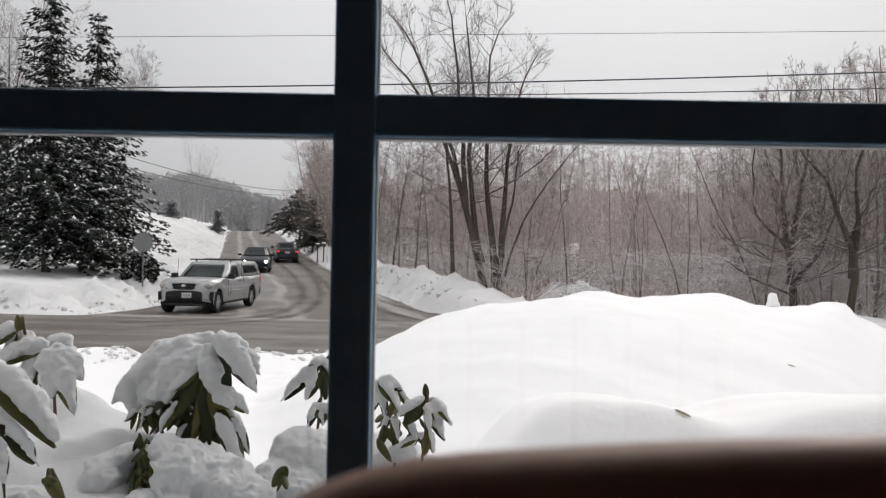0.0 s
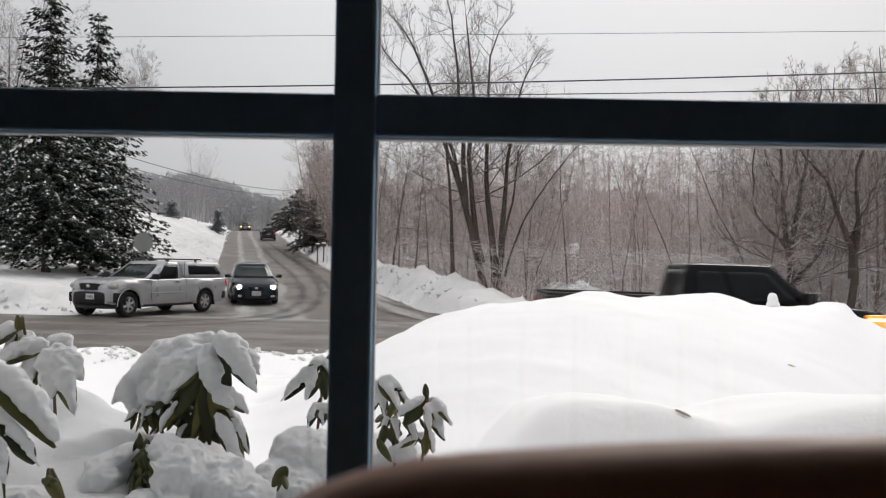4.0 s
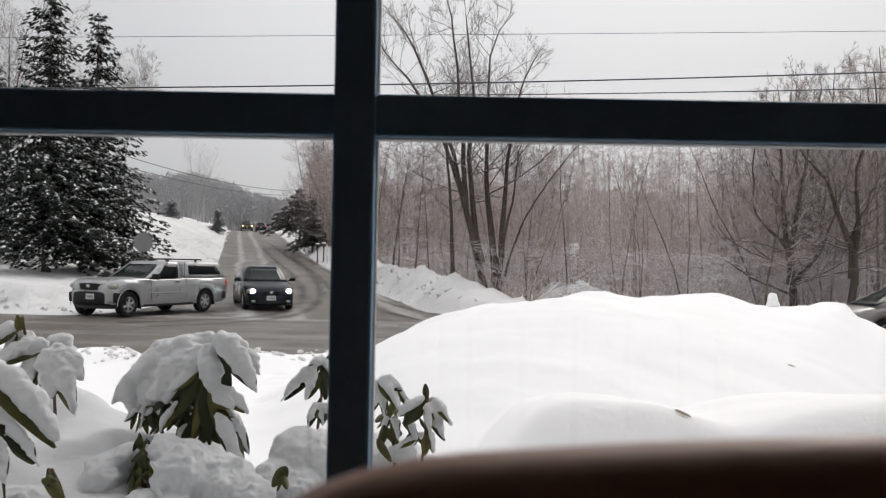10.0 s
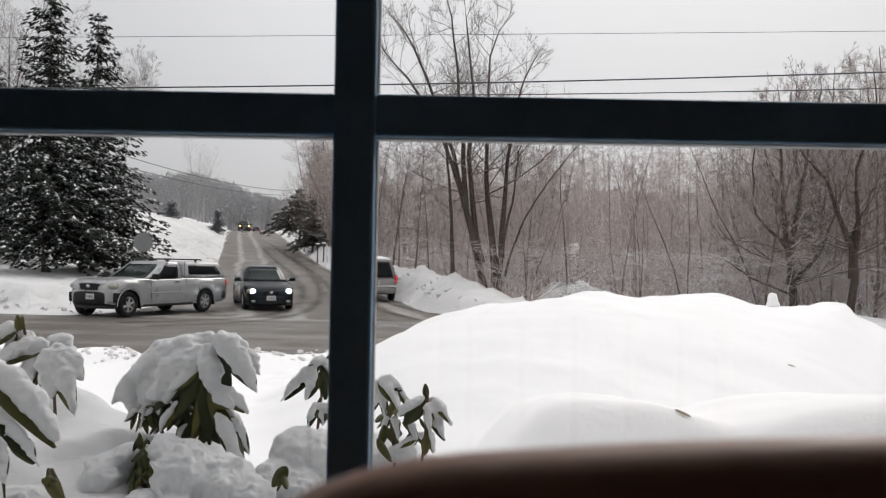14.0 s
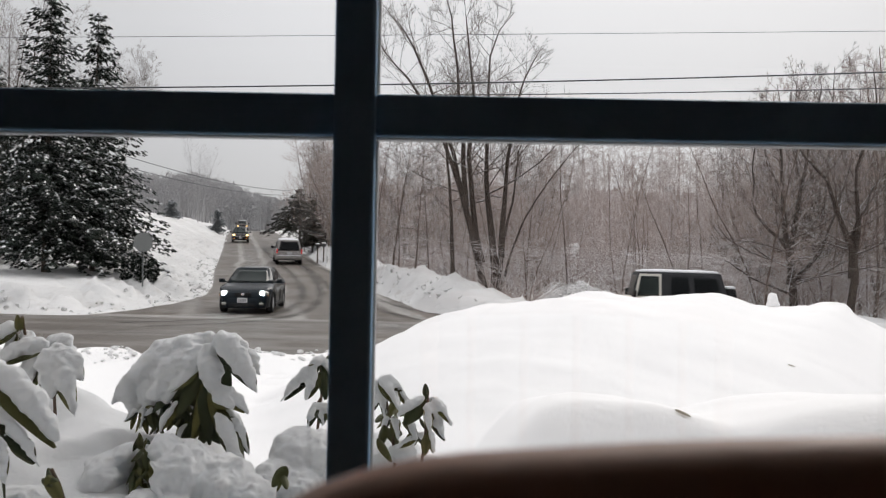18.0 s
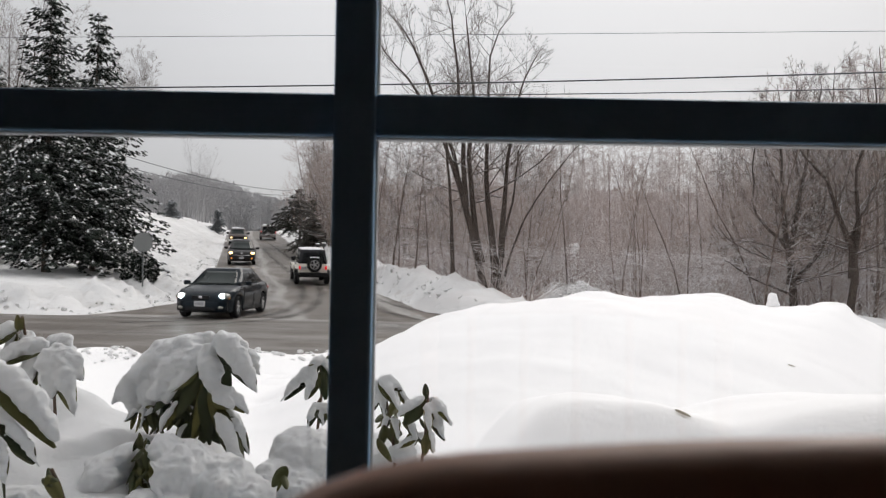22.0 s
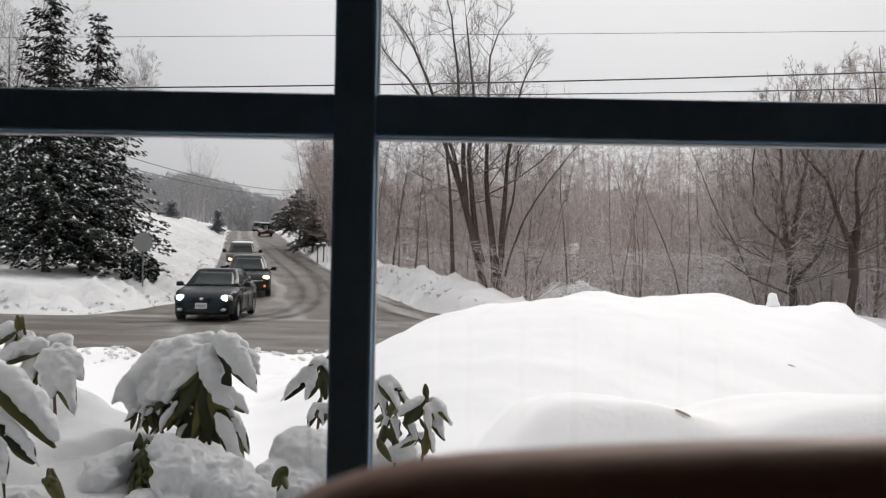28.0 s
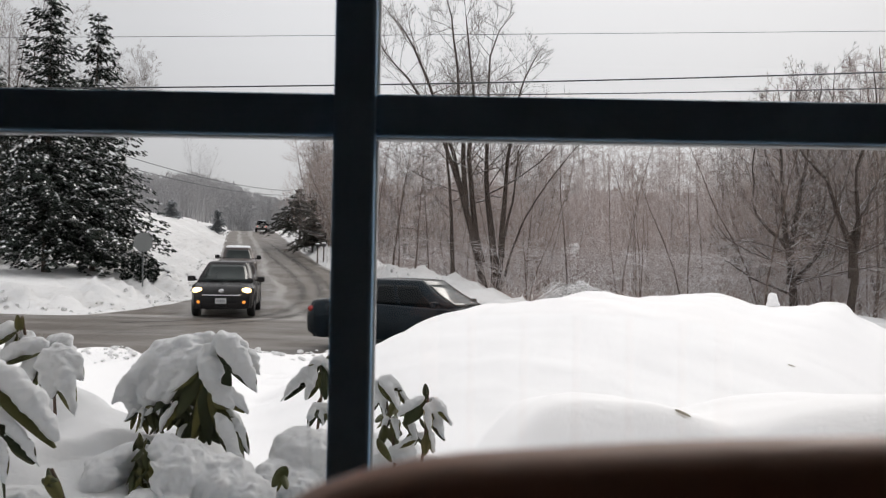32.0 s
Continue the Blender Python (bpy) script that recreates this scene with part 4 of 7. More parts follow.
def crossover():
    car = empty("crossover_car", "dark grey crossover car with lit amber-white headlamps", "car")
    P = paint("dark_grey_paint", (0.02, 0.019, 0.02), 0.1, 0.22, (0.05, 0.045, 0.04), 0.3, 0.06)
    ax = (1.38, -1.37)
    spec = dict(ends=(-2.3, 2.32), r=0.36, axles=ax, sill=0.30,
                top=[(-2.3, 0.92), (-2.15, 1.08), (0.9, 1.05), (1.3, 1.02), (1.9, 0.93), (2.15, 0.84), (2.32, 0.66)],
                wide=[(-2.3, 0.78), (-2.0, 0.88), (-1.2, 0.93), (0, 0.93), (1.6, 0.92), (2.0, 0.86), (2.2, 0.74), (2.32, 0.58)])
    shell(car, spec, P)
    cabin(car, ((-2.18, 1.35), (-1.72, 0.35), 1.03, 1.62, 0.85, 0.63), P,
          [(0.12, 0.30, 0.12, 0.27, 0.1, 0.8), (0.33, 0.58, 0.30, 0.58, 0.08, 0.85), (0.60, 0.86, 0.60, 0.88, 0.08, 0.85)])
    lens(car, "headlamp", (2.10, 0.70, 0.82), (0.30, 0.30, 0.17), LAMP_WARM, "lit warm headlamp")
    wrap(car, "grille", 2.375, 0.56, 0.46, 0.66, BLACKPL, 1, 0.06, 0.06)
    wrap(car, "grille_trim", 2.385, 0.56, 0.665, 0.70, CHROME, 1, 0.06, 0.05)
    lens(car, "badge", (2.30, 0, 0.80), (0.06, 0.17, 0.14), CHROME, "chrome badge", both=False)
    lens(car, "fog_lamp", (2.26, 0.62, 0.48), (0.08, 0.16, 0.10), LAMP_DIM)
    wrap(car, "front_bumper", 2.36, 0.86, 0.28, 0.60, P, 1, 0.44, 0.24)
    number_plate(car, 2.385, 0.52)
    lens(car, "tail_lamp", (-2.20, 0.74, 0.98), (0.22, 0.26, 0.22), TAIL_OFF)
    number_plate(car, -2.35, 0.80, 0, -1)
    mirrors(car, 0.86, 0.93, 1.12, P, (0.12, 0.23, 0.16))
    handles(car, [(0.0, 0.93, 0.92), (-1.0, 0.925, 0.93)], P)
    seams(car, [-0.2, 0.98], 0.925, 0.38, 1.0)
    return car, wheels4(car, ax, 1.61, 0.36, 0.225, RIM, 5)


def old_truck():
    car = empty("pickup_truck", "dark brown pickup truck with snow on its roof", "pickup truck")
    P = paint("dark_brown_paint", (0.05, 0.032, 0.026), 0.1, 0.4, (0.15, 0.13, 0.12), 0.4)
    ax = (1.62, -1.62)
    spec = dict(ends=(-2.6, 2.5), r=0.38, axles=ax, sill=0.48,
                top=[(-2.6, 1.18), (1.1, 1.16), (1.5, 1.16), (2.2, 1.10), (2.42, 1.0), (2.5, 0.9)],
                wide=[(-2.6, 0.88), (-2.3, 0.92), (2.1, 0.92), (2.4, 0.86), (2.5, 0.78)])
    shell(car, spec, P)
    cabin(car, ((-1.0, 1.25), (-0.85, 0.55), 1.10, 1.68, 0.83, 0.66), P, [(0.08, 0.42, 0.08, 0.42, 0.1, 0.85), (0.46, 0.88, 0.46, 0.88, 0.1, 0.85)], snow=0.05)
    lens(car, "headlamp", (2.46, 0.68, 0.84), (0.16, 0.24, 0.17), LAMP_WARM, "lit warm headlamp")
    block(car, "grille", (2.50, 0, 0.84), (0.08, 1.0, 0.22), BLACKPL, 0.03)
    wrap(car, "front_bumper", 2.64, 0.92, 0.48, 0.68, CHROME, 1, 0.3, 0.18)
    number_plate(car, 2.67, 0.6)
    lens(car, "tail_lamp", (-2.57, 0.82, 0.95), (0.1, 0.14, 0.3), TAIL_OFF)
    block(car, "rear_bumper", (-2.64, 0, 0.58), (0.18, 1.75, 0.2), CHROME, 0.04)
    mirrors(car, 0.95, 0.92, 1.25, BLACKPL, (0.12, 0.22, 0.2))
    return car, wheels4(car, ax, 1.6, 0.38, 0.24, RIM, 6)


def black_pickup():
    car = empty("pickup_truck", "large glossy black pickup truck with an open bed and amber-lit lamps", "pickup truck")
    P = paint("black_paint", (0.0015, 0.002, 0.003), 0.0, 0.2, (0.006, 0.006, 0.006), 0.3, 0.04)
    ax = (1.92, -1.55)
    spec = dict(ends=(-2.88, 2.80), r=0.40, axles=ax, sill=0.25,
                top=[(-2.88, 1.26), (-0.6, 1.26), (-0.5, 1.22), (1.2, 1.22), (1.6, 1.24), (2.45, 1.18), (2.72, 1.13), (2.80, 1.06)],
                wide=[(-2.88, 0.97), (-2.7, 1.0), (2.5, 1.0), (2.74, 0.98), (2.80, 0.95)])
    shell(car, spec, P)
    cabin(car, ((-0.55, 1.78), (-0.43, 0.98), 1.20, 1.86, 0.92, 0.74), P, [(0.08, 0.33, 0.08, 0.33, 0.1, 0.86), (0.37, 0.86, 0.38, 0.88, 0.1, 0.86)])
    bm = bmesh.new()
    for sg in (1, -1):
        box(bm, (-1.72, sg * 0.90, 1.31), (2.24, 0.10, 0.06), 0.02)
    box(bm, (-2.83, 0, 1.31), (0.08, 1.7, 0.06), 0.02)
    part("bed_rail", bm, BLACKPL, car)
    block(car, "bed_floor", (-1.72, 0, 1.292), (2.1, 1.66, 0.012), RUBBER, 0.002)
    block(car, "headlamp", (2.60, 0.82, 0.99), (0.32, 0.36, 0.24), LAMP_DIM, 0.03, "amber-lit headlamp", both=True)
    block(car, "lamp_bulb", (2.62, 0.83, 1.03), (0.30, 0.36, 0.05), LAMP_WARM, 0.015, "bright bulb strip", both=True)
    block(car, "grille", (2.80, 0, 0.94), (0.22, 1.24, 0.42), BLACKPL, 0.04)
    for k in range(3):
        block(car, "grille_bar", (2.915, 0, 0.83 + 0.1 * k), (0.02, 1.06, 0.02), CHROME, 0.006)
    block(car, "grille_surround", (2.80, 0, 1.10), (0.07, 1.2, 0.035), CHROME, 0.01)
    wrap(car, "front_bumper", 2.95, 0.99, 0.44, 0.68, CHROME, 1, 0.34, 0.24)
    block(car, "air_dam", (2.76, 0, 0.36), (0.2, 1.6, 0.20), BLACKPL, 0.03)
    number_plate(car, 2.958, 0.57)
    lens(car, "tail_lamp", (-2.86, 0.93, 1.02), (0.12, 0.16, 0.44), TAIL_OFF)
    block(car, "rear_bumper", (-2.95, 0, 0.64), (0.2, 1.9, 0.2), CHROME, 0.05)
    number_plate(car, -3.06, 0.68, 0, -1)
    mirrors(car, 1.42, 1.0, 1.34, BLACKPL, (0.14, 0.26, 0.22))
    handles(car, [(0.35, 1.0, 1.10)], CHROME)
    seams(car, [0.12, 1.5, -0.56], 0.995, 0.6, 1.2)
    block(car, "side_moulding", (1.05, 1.0, 0.72), (0.45, 0.014, 0.026), CHROME, 0.008, both=True)
    return car, wheels4(car, ax, 1.72, 0.40, 0.26, RIM_DULL, 6)


def minivan():
    car = empty("minivan", "silver-beige minivan with snow on its roof and windows", "minivan")
    P = paint("silver_beige_paint", (0.25, 0.235, 0.225), 0.45, 0.34, (0.22, 0.205, 0.19), 0.5, 0.4)
    ax = (1.50, -1.55)
    spec = dict(ends=(-2.4, 2.5), r=0.335, axles=ax, sill=0.30,
                top=[(-2.4, 0.92), (-2.3, 1.02), (1.1, 1.01), (1.6, 0.99), (2.0, 0.90), (2.3, 0.76), (2.5, 0.56)],
                wide=[(-2.4, 0.84), (-2.1, 0.91), (0, 0.92), (1.7, 0.91), (2.1, 0.84), (2.35, 0.70), (2.5, 0.55)])
    shell(car, spec, P)
    cabin(car, ((-2.38, 1.78), (-2.08, 0.50), 0.96, 1.68, 0.87, 0.70), P,
          [(0.03, 0.30, 0.05, 0.31, 0.1, 0.86), (0.315, 0.585, 0.325, 0.63, 0.08, 0.87), (0.62, 0.83, 0.665, 0.88, 0.08, 0.84)], snow=0.05)
    lens(car, "headlamp", (2.28, 0.62, 0.76), (0.34, 0.34, 0.2), LAMP_OFF)
    block(car, "grille", (2.47, 0, 0.66), (0.1, 0.6, 0.16), BLACKPL, 0.03)
    lens(car, "tail_lamp", (-2.36, 0.83, 0.92), (0.12, 0.13, 0.38), TAIL_OFF, "red tail lamp")
    lens(car, "tail_bulb", (-2.40, 0.83, 1.0), (0.07, 0.09, 0.1), TAIL_ON, "lit red bulb")
    lens(car, "brake_bulb", (-2.40, 0.83, 0.84), (0.07, 0.09, 0.08), TAIL_ON, "lit red bulb")
    wrap(car, "rear_bumper", -2.53, 0.90, 0.34, 0.64, P, -1, 0.26, 0.2)
    wrap(car, "front_bumper", 2.54, 0.82, 0.26, 0.56, GREYPL, 1, 0.5, 0.24)
    block(car, "side_moulding", (0.0, 0.922, 0.62), (2.0, 0.016, 0.04), P, 0.006, both=True)
    block(car, "bumper_snow", (-2.42, 0, 0.645), (0.2, 1.6, 0.035), ROOFSNOW, 0.015)
    number_plate(car, -2.43, 0.80, 0, -1)
    for sg in (1, -1):
        bm = bmesh.new()
        rod(bm, (-1.8, sg * 0.58, 1.745), (0.4, sg * 0.58, 1.745), 0.018, None, 6)
        for x in (-1.7, -0.7, 0.3):
            rod(bm, (x, sg * 0.58, 1.65), (x, sg * 0.58, 1.725), 0.02, None, 6)
        part("roof_rail", bm, BLACKPL, car)
    mirrors(car, 1.15, 0.90, 1.08, BLACKPL, (0.12, 0.22, 0.16))
    handles(car, [(0.35, 0.915, 0.9), (-0.5, 0.915, 0.9)], P)
    seams(car, [0.2, 1.25, -0.85], 0.912, 0.36, 0.98)
    rng = random.Random(4)
    for k in range(9):
        for sg in (1, -1):
            x = -1.9 + 0.27 * k + rng.uniform(-0.1, 0.1)
            z = rng.choice((1.03, 1.06, 1.52, 1.56))
            lens(car, "window_snow", (x, sg * (0.862 - (z - 0.98) / 0.68 * 0.18), z), (rng.uniform(0.2, 0.42), 0.04, rng.uniform(0.05, 0.13)), ROOFSNOW, "snow stuck to the glass", both=False)
    return car, wheels4(car, ax, 1.6, 0.335, 0.215, RIM, 6)


def jeep():
    car = empty("off_road_car", "white off-road car with a black soft top and rear spare wheel", "off-road car")
    P = paint("stone_white_paint", (0.72, 0.69, 0.62), 0.0, 0.4, (0.4, 0.38, 0.35), 0.3)
    ax = (1.18, -1.19)
    spec = dict(ends=(-1.75, 0.75), r=0.37, axles=(ax[1],), sill=0.52,
                top=[(-1.75, 1.08), (0.75, 1.08)], wide=[(-1.75, 0.72), (-0.4, 0.74), (0.75, 0.70)])
    shell(car, spec, P)
    bm = bmesh.new()
    a = [(0.72, 0.66, 0.62), (0.72, 0.62, 1.10), (1.86, 0.50, 1.05), (1.90, 0.50, 0.62)]
    vs = [bm.verts.new(p) for p in a]
    ws = [bm.verts.new((p[0], -p[1], p[2])) for p in a]
    bm.faces.new(vs), bm.faces.new(ws[::-1])
    for i in range(4):
        j = (i + 1) % 4
        bm.faces.new((vs[i], ws[i], ws[j], vs[j]))
    bmesh.ops.bevel(bm, geom=list(bm.edges), offset=0.04, segments=2, affect="EDGES")
    bmesh.ops.recalc_face_normals(bm, faces=bm.faces)
    part("bonnet", bm, P, car)
    for sg in (1, -1):
        bm = bmesh.new()
        pts = [(0.72, 0.64), (0.86, 0.82), (1.0, 0.90), (1.5, 0.90), (1.86, 0.84), (1.90, 0.74)]
        for (x0, z0), (x1, z1) in zip(pts, pts[1:]):
            d = Vector((x1 - x0, 0, z1 - z0))
            box(bm, ((x0 + x1) / 2, sg * 0.70, (z0 + z1) / 2), (d.length + 0.03, 0.34, 0.05), 0.015, Matrix.Rotation(-math.atan2(d.z, d.x), 4, "Y"))
        part("front_fender", bm, P, car)
        bm = bmesh.new()
        pts = [(-1.70, 0.80), (-1.55, 0.90), (-0.85, 0.90), (-0.66, 0.70), (-0.60, 0.56)]
        for (x0, z0), (x1, z1) in zip(pts, pts[1:]):
            d = Vector((x1 - x0, 0, z1 - z0))
            box(bm, ((x0 + x1) / 2, sg * 0.80, (z0 + z1) / 2), (d.length + 0.03, 0.16, 0.05), 0.015, Matrix.Rotation(-math.atan2(d.z, d.x), 4, "Y"))
        part("rear_fender", bm, P, car)
    CLOTH = surface("black_soft_top", (0.016, 0.017, 0.02), (0.028, 0.029, 0.033), 8, 0.75, 0.3, 0.01)
    cabin(car, ((-1.76, 0.58), (-1.58, 0.42), 1.06, 1.72, 0.70, 0.60), CLOTH, [(0.06, 0.34, 0.06, 0.34, 0.2, 0.84), (0.40, 0.60, 0.40, 0.60, 0.2, 0.86)], name="soft_top", front=True, snow=0.05, bow=0.0, belly=0.0, crown=0.03)
    for sg in (1, -1):
        bm = bmesh.new()
        slab(bm, [(-0.12, sg * 0.712, 1.07), (0.56, sg * 0.712, 1.07), (0.42, sg * 0.63, 1.68), (-0.12, sg * 0.63, 1.68)][::(-1 if sg > 0 else 1)], 0.02)
        part("door_frame", bm, P, car)
        bm = bmesh.new()
        slab(bm, [(-0.06, sg * 0.728, 1.12), (0.48, sg * 0.728, 1.12), (0.38, sg * 0.655, 1.62), (-0.06, sg * 0.655, 1.62)][::(-1 if sg > 0 else 1)], 0.012)
        part("door_window", bm, SCREEN, car)
    lens(car, "headlamp", (1.90, 0.34, 0.86), (0.08, 0.2, 0.2), LAMP_OFF)
    for k in range(7):
        block(car, "grille_slot", (1.905, -0.18 + 0.06 * k, 0.84), (0.02, 0.03, 0.26), BLACKPL, 0.005)
    block(car, "front_bumper", (2.04, 0, 0.56), (0.16, 1.5, 0.14), BLACKPL, 0.02)
    lens(car, "side_marker", (1.80, 0.74, 0.88), (0.12, 0.1, 0.06), TAIL_OFF)
    lens(car, "tail_lamp", (-1.78, 0.64, 0.86), (0.07, 0.12, 0.18), TAIL_ON, "lit red tail lamp")
    block(car, "rear_bumper", (-1.84, 0, 0.54), (0.14, 1.5, 0.13), BLACKPL, 0.02)
    number_plate(car, -1.80, 0.84, 0.46, -1)
    mirrors(car, 0.55, 0.72, 1.18, BLACKPL, (0.08, 0.18, 0.2))
    handles(car, [(-0.05, 0.735, 0.98)], BLACKPL)
    seams(car, [-0.14, 0.62], 0.735, 0.6, 1.06)
    block(car, "side_step", (0.0, 0.74, 0.46), (1.2, 0.14, 0.05), BLACKPL, 0.015, both=True)
    lens(car, "badge", (0.86, 0.665, 0.92), (0.16, 0.02, 0.07), BLACKPL, "small dark badge")
    spare = wheel_at(car, 0, 0.01, 0.37, 0.24, RIM, 5)
    spare.name = "spare_wheel"
    spare.location, spare.rotation_euler = (-1.94, -0.05, 1.02), (0, 0, radians(90))
    block(car, "spare_snow", (-1.94, -0.05, 1.38), (0.22, 0.46, 0.07), ROOFSNOW, 0.03)
    return car, wheels4(car, ax, 1.5, 0.37, 0.24, RIM, 5)


def red_coupe():
    car = empty("coupe_car", "bright red two-door coupe", "car")
    P = paint("red_paint", (0.33, 0.004, 0.010), 0.0, 0.22, (0.14, 0.02, 0.02), 0.35, 0.08)
    RED_DARK = surface("dark_red_moulding", (0.16, 0.006, 0.008), (0.2, 0.008, 0.01), 10, 0.5, 0.0)
    ax = (1.50, -1.14)
    spec = dict(ends=(-2.22, 2.14), r=0.31, axles=ax, sill=0.24,
                top=[(-2.26, 0.80), (-2.15, 0.95), (-1.6, 0.97), (-1.0, 0.93), (0.8, 0.88), (1.2, 0.86), (1.75, 0.76), (2.0, 0.66), (2.14, 0.5)],
                wide=[(-2.26, 0.70), (-1.95, 0.81), (-1.2, 0.86), (0, 0.86), (1.5, 0.85), (1.85, 0.78), (2.03, 0.66), (2.14, 0.5)])
    shell(car, spec, P)
    cabin(car, ((-1.92, 1.14), (-0.92, 0.06), 0.88, 1.33, 0.78, 0.57), P, [(0.20, 0.44, 0.10, 0.34, 0.10, 0.8), (0.47, 0.87, 0.38, 0.90, 0.08, 0.84)], screen=TINT)
    lens(car, "headlamp", (1.95, 0.58, 0.60), (0.34, 0.34, 0.14), LAMP_OFF, "clear headlamp")
    wrap(car, "front_bumper", 2.20, 0.80, 0.20, 0.50, P, 1, 0.44, 0.22)
    lens(car, "turn_signal", (2.02, 0.66, 0.47), (0.2, 0.16, 0.08), AMBER, "amber turn signal")
    block(car, "side_moulding", (0.15, 0.862, 0.52), (1.5, 0.014, 0.05), RED_DARK, 0.006, both=True)
    lens(car, "tail_lamp", (-2.18, 0.60, 0.78), (0.18, 0.40, 0.16), TAIL_OFF)
    wrap(car, "rear_bumper", -2.30, 0.80, 0.28, 0.60, P, -1, 0.36, 0.2)
    bm = bmesh.new()
    box(bm, (-2.05, 0, 1.12), (0.16, 1.36, 0.03), 0.012)
    for sg in (1, -1):
        box(bm, (-2.02, sg * 0.58, 1.03), (0.1, 0.05, 0.16), 0.012)
    part("spoiler", bm, P, car)
    number_plate(car, -2.30, 0.64, 0, -1)
    number_plate(car, 2.205, 0.38)
    mirrors(car, 0.72, 0.85, 0.94, P, (0.1, 0.18, 0.12))
    handles(car, [(-0.35, 0.855, 0.74)], P)
    seams(car, [-0.5, 0.82], 0.858, 0.32, 0.86)
    return car, wheels4(car, ax, 1.46, 0.31, 0.2, RIM, 5)


CAP_TRUCK = pickup_with_cap()
DARK_SEDAN = sedan("blue_black_paint", (0.004, 0.009, 0.014), "blue-black compact sedan with bright lit headlamps", LAMP_COOL)
FAR_SEDAN = sedan("dark_grey_sedan_paint", (0.03, 0.03, 0.035), "dark sedan with lit red tail lamps", LAMP_OFF, TAIL_ON)
CROSSOVER = crossover()
BROWN_TRUCK = old_truck()
BLACK_TRUCK = black_pickup()
VAN = minivan()
JEEP = jeep()
RED = red_coupe()
# ---------------------------------------------------------------- trees
def tube(V, F, pts, radii, n):
    """Adds a tapering tube along pts to the lists V and F."""
    base = len(V)
    for i, p in enumerate(pts):
        d = (pts[min(i + 1, len(pts) - 1)] - pts[max(i - 1, 0)]).normalized()
        a = d.orthogonal().normalized()
        b = d.cross(a)
        for k in range(n):
            t = 2 * math.pi * k / n
            V.append(p + (a * math.cos(t) + b * math.sin(t)) * radii[i])
    for i in range(len(pts) - 1):
        for k in range(n):
            j = (k + 1) % n
            F.append((base + i * n + k, base + i * n + j, base + (i + 1) * n + j, base + (i + 1) * n + k))


def limb(rng, start, d, length, r0, r1, segs, wander, lift):
    pts, radii, p, d = [start], [r0], start, d.normalized()
    for i in range(segs):
        d = (d + Vector((rng.gauss(0, wander), rng.gauss(0, wander), rng.gauss(0, wander) + lift))).normalized()
        p = p + d * (length / segs)
        pts.append(p)
        radii.append(r0 + (r1 - r0) * (i + 1) / segs)
    return pts, radii, d


